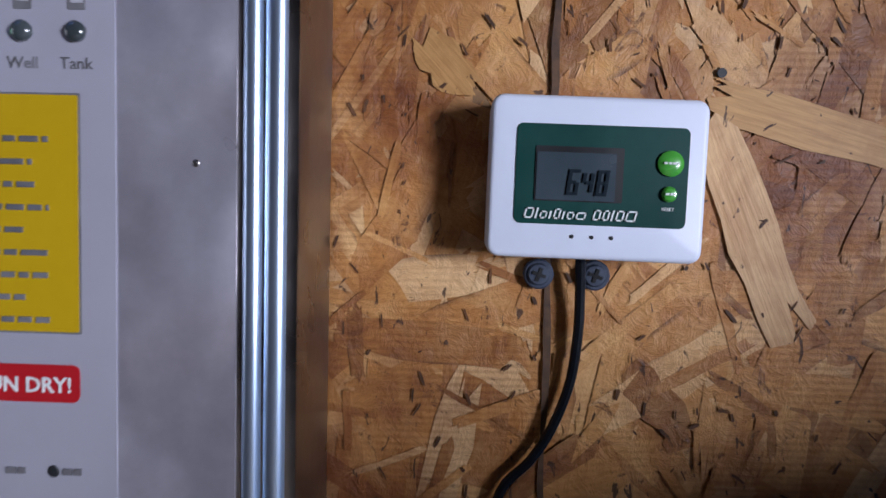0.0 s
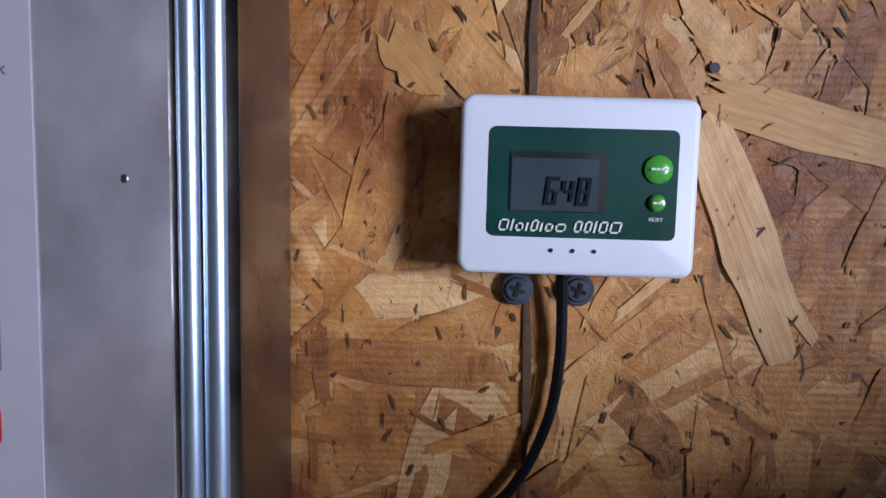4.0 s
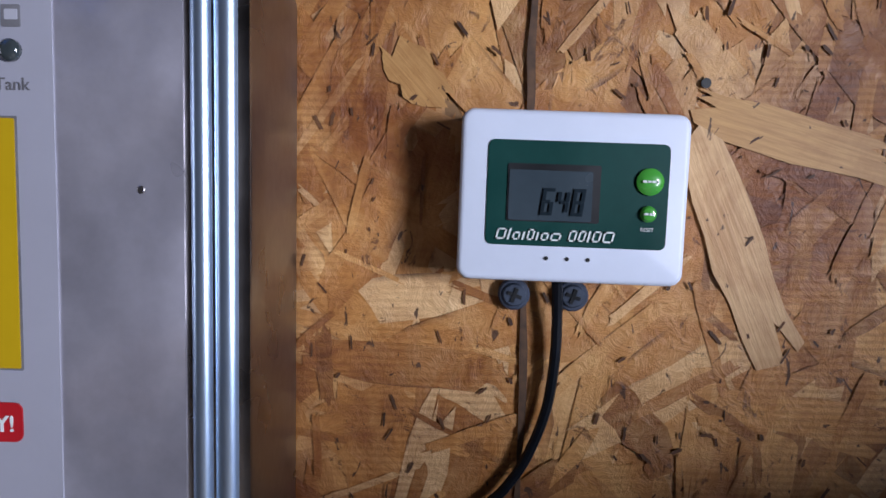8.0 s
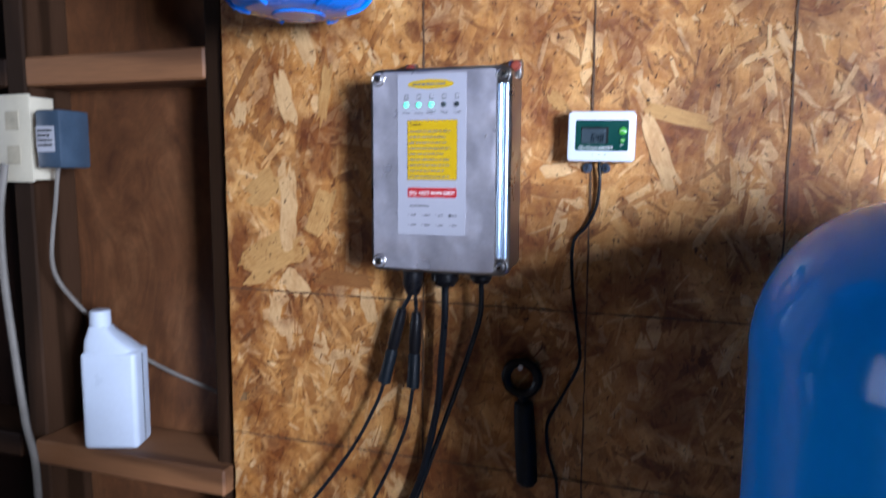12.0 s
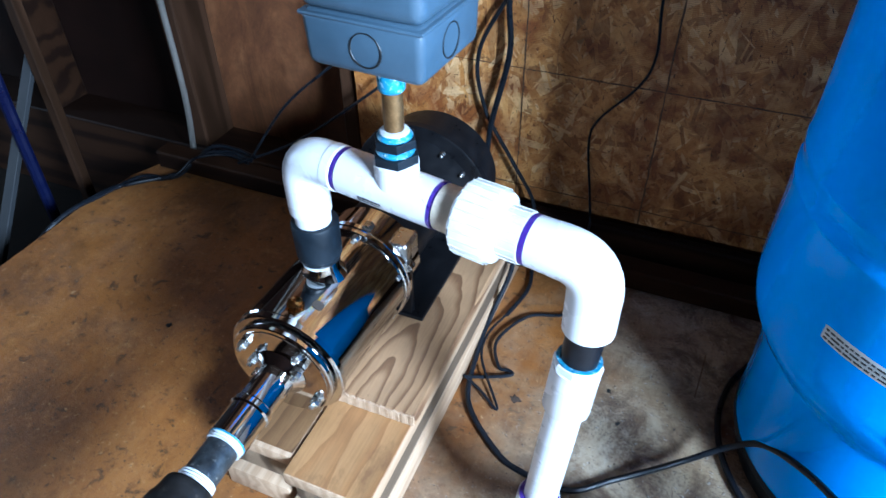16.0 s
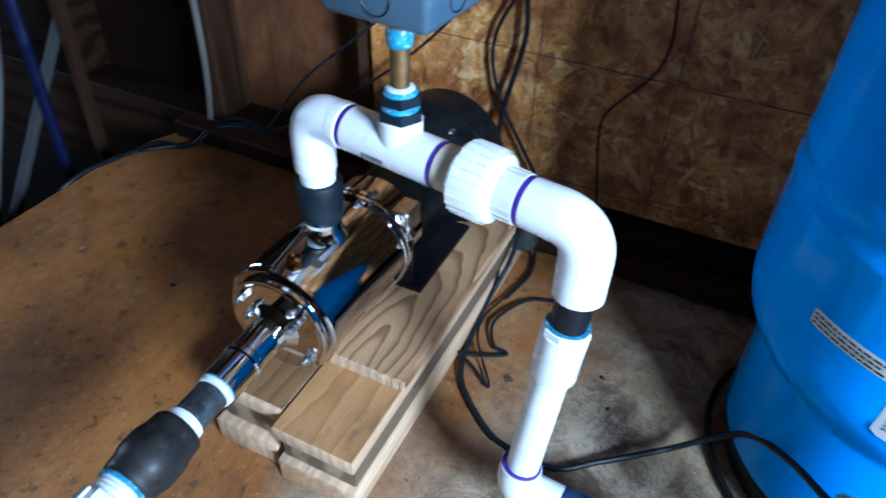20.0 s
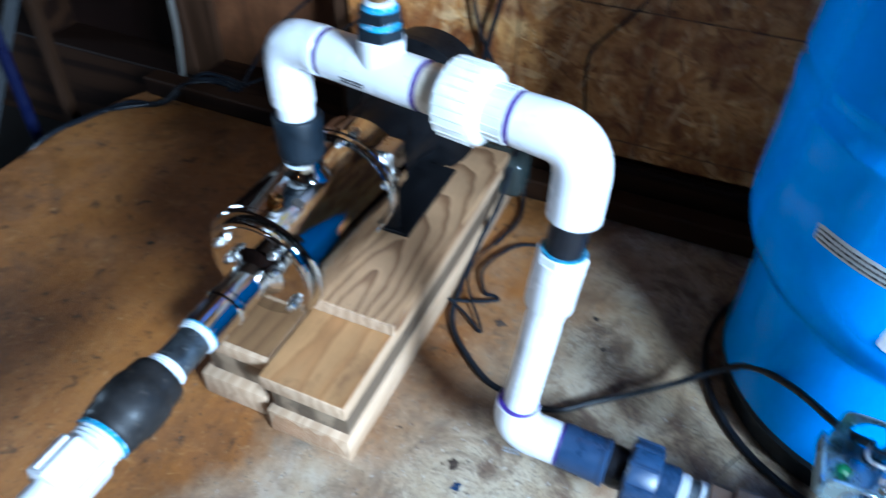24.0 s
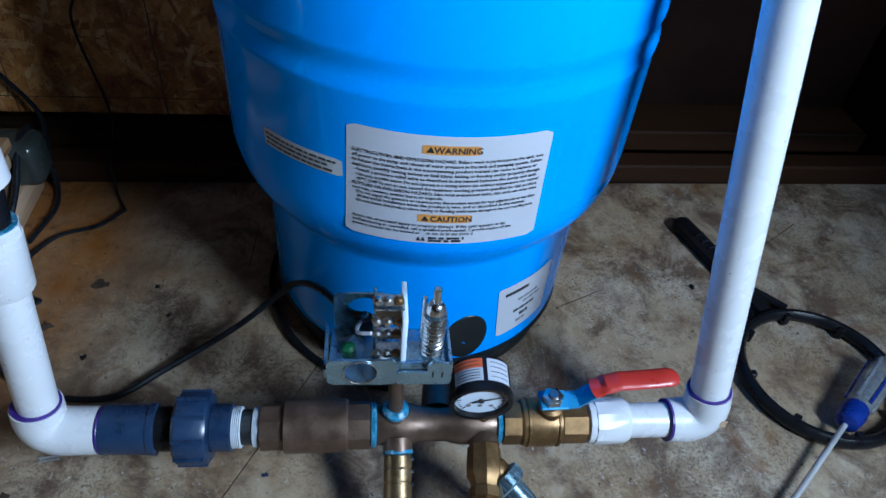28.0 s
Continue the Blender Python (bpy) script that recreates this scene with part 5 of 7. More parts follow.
def build_tank():
    t = thing("pressure_tank", (TX, TY, 0), "tall bright blue steel well pressure tank standing on the floor", "pressure tank")
    part("base_ring", lathe((TX, TY, 0), (0, 0, 1), [(0, 0.158), (0.004, 0.163), (0.030, 0.168), (0.040, 0.1735), (0.046, 0.172)], 64), RUBBER, t, "black rubber base ring")
    prof = [(0.042, 0.166), (0.044, 0.1712), (0.050, 0.1722), (0.186, 0.1730), (0.194, 0.1752), (0.202, 0.1802), (0.218, 0.1925), (0.232, 0.1985), (0.246, 0.2015), (0.262, 0.2025), (0.372, 0.2025), (0.378, 0.2038),
            (0.383, 0.2038), (0.388, 0.2012), (0.402, 0.2012), (0.408, 0.2036), (0.414, 0.2036), (0.420, 0.2022), (0.735, 0.2022)]
    for k in range(1, 17):
        a = radians(90 * k / 16)
        prof.append((0.735 + 0.122 * math.sin(a), max(0.012, 0.2032 * math.cos(a) ** 0.52)))
    part("shell", lathe((TX, TY, 0), (0, 0, 1), prof, 96), BLUE, t)
    part("air_valve_cap", lathe((TX, TY, 0.855), (0, 0, 1), [(0, 0.02), (0.006, 0.02), (0.012, 0.016), (0.02, 0.012), (0.022, 0.004)], 18), BLACK, t)
    # oval laid on the skirt, its dark colour painting the opening's inner shade
    hole = lathe((0, 0.0, 0), (0, -1, 0), [(0, 1.0), (0.0012, 0.97)], 40)
    bmesh.ops.scale(hole, verts=hole.verts, vec=(0.0240, 1, 0.0335))
    part("service_hole_patch", wrapped(hole, 0.1722, 11.5, 0.081), DARK, t, "dark oval patch for the opening in the skirt")
    # warning label
    R = 0.2029
    w0, w1, h, az, zc = 0.1640, 0.1680, 0.1080, -2.3, 0.3005
    lab = part("warning_label", wrapped(patch(w0, w1, h), R, az, zc), PAPER, t, "pale warning label with black print")

    def put(bm, x, z, name, mat, lift=0.0003, label=""):
        bmesh.ops.translate(bm, verts=bm.verts, vec=(x, 0, z))
        part(name, wrapped(bm, R + lift, az, zc), mat, lab, label)

    for z, word in ((0.0415, "WARNING"), (-0.0265, "CAUTION")):
        put(patch(0.0450, 0.0450, 0.0085, 10, 0.0006), 0.000, z, "signal_panel", AMBER, 0.0003, "orange signal panel")
        put(lettering(word, 0.0078, 0.00005, "CENTER", 0.00018), 0.0055, z - 0.0027, "signal_word", INK, 0.0005)
        tri = bmesh.new()
        tri.faces.new([tri.verts.new(p) for p in ((-0.0195, 0, z - 0.0026), (-0.0130, 0, z - 0.0026), (-0.01625, 0, z + 0.0030))])
        put(tri, 0, 0, "signal_sign", INK, 0.0005)
    lines = [("ELECTROCUTION AND EXPLOSION HAZARD. Before work is performed on the tank, turn", 0.0300, 0),
             ("off power to the pump and release all water pressure in the tank and pumping system. Failure", 0.0254, 0),
             ("to follow the instructions in the accompanying product manual can cause a rupture or", 0.0208, 0),
             ("explosion; possibly causing serious or fatal injury, leaking or flooding and/or property damage.", 0.0162, 0),
             ("\u2022Install a pressure relief valve as described in the manual between the pump and tank.", 0.0116, 0.003),
             ("\u2022Use only potable water. Do not operate in a setting where the ambient temperature can exceed", 0.0070, 0.003),
             ("60\u00b0C (140\u00b0F) and do not exceed the maximum working pressure specified for this product.", 0.0024, 0.004),
             ("RUPTURE OR EXPLOSION HAZARD. Like most pressurized tanks, this tank can over time", -0.0022, 0),
             ("corrode, weaken, and/or burst or explode.", -0.0064, 0),
             ("\u2022Do not adjust the pressure or re-pressurize this product except for any adjustment at the time", -0.0106, 0.003),
             ("of the initial installation when the product is new, and as described in the manual.", -0.0148, 0.004),
             ("\u2022Do not locate this product where leaking or flooding could cause damage to the surrounding area.", -0.0192, 0.003),
             ("Avoid risk of personal injury or property damage. If the tank appears to be", -0.0358, 0),
             ("malfunctioning or corroded, call a qualified professional. Current copies of the", -0.0400, 0),
             ("product manual can be viewed at", -0.0442, 0)]
    for text, z, ind in lines:
        bm = lettering(text, 0.0043, 0.00004, "LEFT", 0.00004)
        w = max(v.co.x for v in bm.verts)
        want = min(w, 0.1540 - ind)
        bmesh.ops.scale(bm, verts=bm.verts, vec=(want / w if w > want else 1.0, 1, 1))
        put(bm, -0.0775 + ind, z, "print_line", INK, 0.0004)
    put(bars(1, -0.014, 0.028, -0.0440, 1, 0.0022, 4, 0.006), 0, 0, "web_print", INK_GREY, 0.0004)
    sign = bmesh.new()
    for x in (-0.0265, -0.0225):
        sign.faces.new([sign.verts.new(p) for p in ((x, 0, -0.0515), (x + 0.004, 0, -0.0515), (x + 0.002, 0, -0.0468))])
    put(sign, 0.004, 0, "maker_sign", INK, 0.0004)
    put(bars(2, -0.0160, 0.0180, -0.0488, 0.0030, 0.0020, 9, 0.008), 0.004, 0, "maker_print", INK, 0.0004)
    # narrow strip beside it and a data label on the skirt
    st = part("strip_label", wrapped(patch(0.083, 0.083, 0.0165, 16, 0.001), R, -38.3, 0.3075, 0.03), PAPER_DULL, t, "narrow worn label strip")
    part("strip_print", wrapped(bars(3, -0.039, 0.036, 0.0032, 0.0045, 0.0016, 31, 0.006), R + 0.0003, -38.3, 0.3075, 0.03), INK, st)
    dl = part("data_label", wrapped(patch(0.078, 0.072, 0.076, 20, 0.002), 0.1734, 35.0, 0.1060, 0.05), PAPER, t, "white data label with figures")
    for a, b, z, h, ink in ((-0.012, 0.022, 0.0090, 0.0022, INK_GREY), (-0.004, 0.026, 0.0020, 0.0020, INK_GREY), (-0.016, 0.020, -0.0080, 0.0030, INK), (-0.006, 0.008, -0.0180, 0.0040, INK), (-0.010, 0.004, -0.0270, 0.0030, INK_GREY)):
        part("data_print", wrapped(bars(1, a, b, z, 1, h, 33, 0.006), 0.1737, 35.0, 0.1060, 0.05), ink, dl)
    part("data_number", wrapped(bars(1, -0.030, 0.006, 0.0235, 1, 0.0042, 35, 0.003), 0.1738, 35.0, 0.1060, 0.05), INK, dl)


build_tank()


# ---- pump and its base ----
PX, PZ = -0.2865, 0.1825


def build_base():
    t = thing("board_stack", (-0.26, -0.38, 0), "stacked pine boards carrying the pump", "timber")
    def board(lo, hi, mat, label="", bev=0.0025):
        return part("board", block(lo, hi, bev, 2), mat, t, label)
    board((-0.262, -0.609, 0.0), (-0.1600, -0.092, 0.037), PINE, "pale pine board with growth rings on its end")
    board((-0.258, -0.601, 0.0375), (-0.1635, -0.152, 0.0765), PINE_OLD, "dark weathered board")
    front = board((-0.262, -0.610, 0.077), (-0.1595, -0.150, 0.0966), PINE, "pine board with pale cut edges")
    part("stained_face", block((-0.2605, -0.6085, 0.0964), (-0.1612, -0.150, 0.0975), 0.0004, 1), PINE_NEW, front, "orange-brown stained face")
    up = part("board", block((-0.2625, -0.5035, 0.098), (-0.1565, -0.140, 0.1145), 0.0015, 1), PINE_TOP, t, "top board with a rough sawn end")
    rng = random.Random(4)
    for k in range(40):
        x = -0.2615 + k * 0.00262
        s = part("splinter", block((x, -0.5050 - rng.random() * 0.0010, 0.0985), (x + 0.0026, -0.5030, 0.1142 + rng.uniform(-0.0012, 0.0012)), 0.0003, 1), PINE, up)
    board((-0.360, -0.597, 0.0), (-0.2725, -0.150, 0.036), PINE, "pale pine board")
    board((-0.352, -0.585, 0.0365), (-0.2735, -0.152, 0.0755), PINE_OLD, "dark weathered board")
    side = board((-0.352, -0.590, 0.076), (-0.2640, -0.150, 0.0945), PINE, "pine board with a ragged pale end")
    part("stained_face", block((-0.3505, -0.584, 0.0943), (-0.2655, -0.150, 0.0955), 0.0004, 1), PINE_BROWN, side, "dark brown stained face")
    board((-0.352, -0.500, 0.0970), (-0.2640, -0.150, 0.1135), PINE_OLD, "dark board under the pump")
    # rings on the end of the lowest board
    for k in range(15):
        a = [(-0.2635 + 0.0066 * (k + 1) * math.cos(u) * 0.98, -0.6088, 0.0015 + 0.0036 * (k + 1) * math.sin(u)) for u in (radians(d) for d in range(8, 88, 10))]
        a = [p for p in a if -0.2605 < p[0] < -0.163 and 0.002 < p[2] < 0.035]
        if len(a) > 2:
            part("growth_ring", sweep(a, 0.0009, 5), RING, t)


build_base()


def bolt(parent, pos, axis, r=0.0058, ln=0.006, mat=STEEL):
    b = part("bolt", lathe(pos, axis, [(0, r), (ln, r), (ln + 0.001, r * 0.85)], 6), mat, parent)
    part("thread_end", lathe(Vector(pos) + Vector(axis).normalized() * ln, axis, [(0, r * 0.5), (0.005, r * 0.5), (0.0058, r * 0.35)], 10), mat, b)
    return b


def build_pump():
    t = thing("water_pump", (PX, -0.40, 0.114), "polished stainless surface pump with a black motor", "pump")
    ax = (0, 1, 0)
    skew = Matrix.Translation((PX, -0.46, PZ)) @ Matrix.Rotation(radians(-2.4), 4, "Z") @ Matrix.Translation((-PX, 0.46, -PZ))
    part("barrel", placed(lathe((PX, -0.530, PZ), ax, [(0, 0.064), (0.002, 0.0655), (0.140, 0.0655), (0.142, 0.064)], 96), skew), CHROME, t, "mirror polished pump barrel")
    ff = part("front_flange", lathe((PX, -0.5475, PZ), ax, [(0, 0.050), (0.0008, 0.0585), (0.002, 0.0598), (0.0060, 0.0598), (0.0068, 0.0570), (0.0092, 0.0570), (0.0100, 0.0655), (0.0115, 0.0670), (0.0172, 0.0670), (0.0182, 0.0655), (0.0182, 0.060)], 72), CHROME, t, "polished front flange")
    part("cover_plate", lathe((PX, -0.5485, PZ), ax, [(0, 0.030), (0.0004, 0.0545), (0.003, 0.0555)], 64), CHROME, t)
    rf = part("rear_flange", lathe((PX, -0.3905, PZ), ax, [(0, 0.060), (0, 0.0700), (0.001, 0.0712), (0.006, 0.0712), (0.007, 0.0695), (0.0085, 0.0695), (0.0095, 0.0712), (0.015, 0.0712), (0.016, 0.0700), (0.016, 0.055)], 72), CHROME, t, "polished rear flange")
    part("rear_collar", lathe((PX, -0.3760, PZ), ax, [(0, 0.060), (0.001, 0.0615), (0.044, 0.0615), (0.046, 0.058)], 56), CHROME, t, "polished collar behind the flange")
    for k in range(4):
        a = radians(45 + 90 * k + 8)
        p = Vector((PX + 0.0480 * math.cos(a), -0.5488, PZ + 0.0480 * math.sin(a)))
        bolt(ff, p, (0, -1, 0))
    for k in range(6):
        a = radians(20 + 60 * k)
        p = Vector((PX + 0.0655 * math.cos(a), -0.3905, PZ + 0.0655 * math.sin(a)))
        bolt(rf, p, (0, -1, 0), 0.005)
        if k in (0, 1):
            part("long_nut", lathe(p + Vector((0.006, 0.012, 0.004)), (0, 1, 0), [(0, 0.0062), (0.010, 0.0062), (0.0115, 0.0045)], 6), STEEL, rf)
    # inlet neck with a threaded union
    part("inlet_neck", lathe((PX, -0.549, PZ), (0, -1, 0), [(0, 0.0300), (0.004, 0.0250), (0.009, 0.0205), (0.048, 0.0205), (0.050, 0.0222), (0.056, 0.0222), (0.058, 0.0205), (0.092, 0.0205)], 48), CHROME, t, "polished inlet neck")
    for a in (30, 150, 200):
        u = radians(a)
        bolt(t, (PX + 0.030 * math.cos(u), -0.5495, PZ + 0.030 * math.sin(u)), (0, -1, 0), 0.0052, 0.010)
    # discharge neck and brass plug
    part("discharge_neck", lathe((-0.2835, -0.4505, PZ + 0.054), (0, 0, 1), [(0, 0.0285), (0.010, 0.0235), (0.018, 0.0195), (0.052, 0.0190)], 44), CHROME, t, "polished discharge neck")
    part("priming_plug", lathe((PX + 0.006, -0.5120, PZ + 0.0625), (0.08, 0, 1), [(0, 0.0105), (0.003, 0.0105), (0.003, 0.0085), (0.009, 0.0085), (0.010, 0.0068)], 6), surf("bronze_plug", (0.56, 0.28, 0.09), 0.22, 1.0), t, "bronze hexagonal priming plug")
    mark = surf("etched_steel", (0.20, 0.19, 0.18), 0.30, 0.9)
    badge = placed(rounded_plate(0.011, 0.010, 0.004, 0.0006), pose(PX + 0.0245, -0.4985, PZ + 0.0612, -90, 0, 0))
    for v in badge.verts:
        off = v.co.x - PX
        v.co.z = PZ + math.sqrt(max(0.0, 0.0660 ** 2 - off * off)) - (0.0 if v.co.z > PZ + 0.0612 - 1e-5 else 0.0006)
    part("etched_mark", badge, mark, t, "dull etched maker's patch")
    # motor
    mt = part("motor_adaptor", lathe((PX, -0.3745, PZ), ax, [(0.02, 0.058), (0.03, 0.058), (0.06, 0.052), (0.12, 0.052), (0.15, 0.060), (0.165, 0.092)], 40), BLACK_PAINT, t, "black painted motor adaptor")
    part("motor_disc", lathe((PX + 0.006, -0.208, PZ + 0.008), ax, [(0, 0.060), (0.0, 0.096), (0.002, 0.0990), (0.012, 0.0990), (0.014, 0.096), (0.020, 0.088), (0.070, 0.086), (0.078, 0.07), (0.080, 0.03)], 64), BLACK_PAINT, t, "black round motor housing")
    for a in (35, 62, 95, 140):
        u = radians(a)
        bolt(mt, (PX + 0.006 + 0.078 * math.cos(u), -0.209, PZ + 0.008 + 0.078 * math.sin(u)), (0, -1, 0), 0.004, 0.004)
    part("motor_end", block((-0.250, -0.150, 0.0375), (-0.131, -0.094, 0.104), 0.016, 4), surf("grey_green_plastic", (0.030, 0.038, 0.036), 0.22, 0, 0.2, 20, 200, 0.05), t, "grey-green rounded motor end cover")
    foot = block((-0.352, -0.370, 0.1150), (-0.2070, -0.218, 0.1205), 0.001, 1)
    block((-0.350, -0.366, 0.1205), (-0.222, -0.358, 0.215), 0.001, 1, bm=foot)
    part("foot_bracket", foot, BLACK_PAINT, t, "black folded foot bracket")
    part("bracket_tab", block((-0.245, -0.374, 0.205), (-0.222, -0.340, 0.236), 0.002, 1, m=pose(0, 0, 0)), STEEL, t)


build_pump()


def fitting_ring(parent, pos, axis, r, w=0.0022, mat=PRIMER, name="primer_ring"):
    part(name, lathe(Vector(pos) - Vector(axis).normalized() * w / 2, axis, [(0, r - 0.0015), (0, r + 0.0005), (w, r + 0.0005), (w, r - 0.0015)], 36), mat, parent)


def thread(parent, pos, axis, r, ln, mat=TAPE, turns=5):
    prof = []
    for k in range(turns):
        prof += [(ln * k / turns, r), (ln * (k + 0.5) / turns, r + 0.0012)]
    part("taped_thread", lathe(pos, axis, prof + [(ln, r)], 28), mat, parent)


def build_suction():
    t = thing("suction_line", (PX, -0.95, 0.16), "suction pipe with galvanised nipple, black coupling and white pipe", "pipe")
    ax = Vector((0, -1, 0))
    def run(y0, prof, name, mat, label="", seg=36):
        return part(name, lathe((PX, y0, PZ), ax, prof, seg), mat, t, label)
    run(-0.6415, [(0, 0.0172), (0.0008, 0.0192), (0.0022, 0.0180), (0.0036, 0.0190), (0.005, 0.0178), (0.0062, 0.0186), (0.007, 0.0170)], "tape_collar", TAPE, "white thread tape")
    run(-0.6405, [(0, 0.0180), (0.0004, 0.0197), (0.0016, 0.0196), (0.002, 0.018)], "sealant_ring", TAPE_BLUE)
    run(-0.648, [(0, 0.0168), (0.038, 0.0168)], "galvanised_nipple", GALV, "grey galvanised nipple")
    run(-0.683, [(0, 0.0168), (0.001, 0.0184), (0.0025, 0.0176), (0.004, 0.0190), (0.0055, 0.0180), (0.007, 0.0194), (0.009, 0.0186), (0.011, 0.017)], "tape_collar", TAPE, "white thread tape")
    run(-0.693, [(0, 0.0190), (0.0008, 0.0236), (0.003, 0.0250), (0.008, 0.0258), (0.016, 0.0262), (0.019, 0.0272), (0.023, 0.0286), (0.029, 0.0291), (0.040, 0.0291), (0.046, 0.0286), (0.050, 0.0272), (0.053, 0.0262), (0.060, 0.0258), (0.0645, 0.0248), (0.0665, 0.0232), (0.067, 0.019)], "coupling", COUPLING, "black rubber coupling")
    run(-0.759, [(0, 0.019), (0.001, 0.0238), (0.004, 0.0242), (0.005, 0.020)], "sealant_ring", TAPE_BLUE)
    run(-0.7625, [(0, 0.0195), (0.001, 0.0216), (0.003, 0.0208), (0.005, 0.0217), (0.007, 0.0208), (0.009, 0.0217), (0.011, 0.0209), (0.0135, 0.0216), (0.0150, 0.0205)], "taped_thread", TAPE, "ridged white taped thread")
    run(-0.763, [(0.0125, 0.0195), (0.0132, 0.0232), (0.014, 0.0246), (0.016, 0.0255), (0.048, 0.0255), (0.050, 0.0240), (0.051, 0.02)], "adapter", PVC, "white pvc adapter with ribs", 8)
    for a in (70, 160, 20):
        u = radians(a)
        s, w = frame_of(ax)[1:]
        c = Vector((PX, -0.795, PZ)) + (s * math.cos(u) + w * math.sin(u)) * 0.0252
        part("rib", sweep([c + Vector((0, 0.015, 0)), c + Vector((0, -0.015, 0))], 0.0016, 6), PVC, t)
    run(-0.812, [(0, 0.0167), (0.030, 0.0167)], "pipe", PVC)
    run(-0.840, [(0, 0.017), (0.001, 0.0205), (0.042, 0.0210), (0.043, 0.017)], "pipe_socket", PVC)
    run(-0.880, [(0, 0.0167), (1.3, 0.0167)], "pipe", PVC, "white pvc pipe")
    part("pipe_prop", block((PX - 0.045, -1.30, 0.0), (PX + 0.045, -1.21, PZ - 0.0168), 0.002, 1), PINE, t, "pine block under the pipe")


build_suction()

H0, HD = Vector((-0.2850, -0.4540, 0.3945)), Vector((0.986, -0.168, 0)).normalized()


def along(x):
    """A place on the axis of the discharge header, by its x."""
    return H0 + HD * ((x - H0.x) / HD.x)


def build_header():
    t = thing("discharge_header", (-0.285, -0.454, 0.27), "white pvc discharge header with elbows, tee and union above the pump", "pipe")
    part("rubber_boot", lathe((-0.2845, -0.4510, 0.2640), (0, 0, 1), [(0, 0.0195), (0.001, 0.0218), (0.006, 0.0225), (0.008, 0.0240), (0.048, 0.0248), (0.050, 0.0235), (0.0505, 0.018)], 36), RUBBER, t, "black rubber coupling sleeve")
    thread(t, (-0.2845, -0.4510, 0.2590), (0, 0, 1), 0.0188, 0.006)
    el = part("elbow", sweep(bend((-0.2850, -0.4530, 0.330), (-0.2850, -0.4540, 0.3945), along(-0.236), 0.030, 10), 0.0215, 36), PVC, t, "white pvc elbow")
    part("elbow_stub", lathe((-0.2848, -0.4520, 0.308), (0, 0, 1), [(0, 0.0185), (0.026, 0.0188)], 36), PVC, el)
    part("elbow_collar", lathe(along(-0.2465), HD, [(0, 0.0213), (0.001, 0.0222), (0.010, 0.0222), (0.011, 0.021)], 36), PVC, el)
    fitting_ring(t, along(-0.2330), HD, 0.0208, 0.0030)
    tee = part("tee", lathe(along(-0.2305), HD, [(0, 0.0205), (0.001, 0.0216), (0.0985, 0.0216), (0.0995, 0.0205)], 40), PVC, t, "white pvc tee")
    top = along(-0.1745)
    part("tee_branch", lathe(top, (0, 0, 1), [(0, 0.0195), (0.016, 0.0195), (0.026, 0.0195), (0.0310, 0.0195), (0.0320, 0.0180)], 40), PVC, tee)
    side = Vector((0, 0, 1)).cross(HD)
    marks = bars(2, -0.013, 0.015, 0, 0.0036, 0.0022, 41, 0.003)
    for v in marks.verts:
        u = radians(198) - v.co.z / 0.0217
        v.co = along(-0.191) + HD * v.co.x + (side * math.cos(u) + Vector((0, 0, 1)) * math.sin(u)) * (0.0217 - v.co.y * 0.5)
    part("tee_print", marks, INK, tee)
    fitting_ring(t, along(-0.1320), HD, 0.0210, 0.0034)
    part("bushing", lathe(along(-0.1290), HD, [(0, 0.0195), (0.0005, 0.0208), (0.021, 0.0212), (0.0215, 0.019)], 20), PVC_TAN, t, "yellowed ribbed bushing")
    un = part("union_nut", lathe(along(-0.1085), HD, [(0, 0.020), (0.001, 0.0300), (0.004, 0.0325), (0.032, 0.0325), (0.037, 0.0300), (0.040, 0.0240), (0.041, 0.019)], 64), PVC_CLEAR, t, "ribbed milky plastic union nut")
    s, w = frame_of(HD)[1:]
    for k in range(24):
        u = 2 * math.pi * k / 24
        d = s * math.cos(u) + w * math.sin(u)
        part("rib", sweep([along(-0.1050) + d * 0.0322, along(-0.0765) + d * 0.0322], 0.0011, 6), PVC_CLEAR, un)
    ub = part("union_end", lathe(along(-0.0700), HD, [(0, 0.019), (0.0005, 0.0222), (0.0205, 0.0225), (0.021, 0.0195)], 48), PVC_CLEAR, t, "ribbed milky union end")
    for k in range(18):
        u = 2 * math.pi * k / 18
        d = s * math.cos(u) + w * math.sin(u)
        part("rib", sweep([along(-0.0690) + d * 0.0224, along(-0.0510) + d * 0.0224], 0.0008, 5), PVC_CLEAR, ub)
    fitting_ring(t, along(-0.0465), HD, 0.0212, 0.0046)
    corner = along(0.0105)
    part("elbow", sweep(bend(along(-0.0440), corner, corner + Vector((0.0005, -0.003, -0.066)), 0.030, 10), [0.0218] + [0.0225] * 11 + [0.0222], 40), PVC, t, "white pvc elbow")
    d0 = corner + Vector((0.0003, -0.003, -0.064))
    d1 = Vector((-0.0035, -0.5430, 0.092))
    dd = (d1 - d0).normalized()
    def leg(u0, prof, name, mat, label="", seg=36):
        return part(name, lathe(d0 + dd * u0, dd, prof, seg), mat, t, label)
    leg(0.0, [(0, 0.0215), (0.004, 0.0195), (0.005, 0.016)], "elbow_lip", PVC)
    leg(0.002, [(0, 0.0165), (0.040, 0.0165)], "black_nipple", BLACK, "black plastic nipple")
    leg(0.036, [(0, 0.0170), (0.0005, 0.0205), (0.002, 0.0218), (0.008, 0.0218), (0.009, 0.0205)], "hex_collar", PVC, "white hexagonal collar", 8)
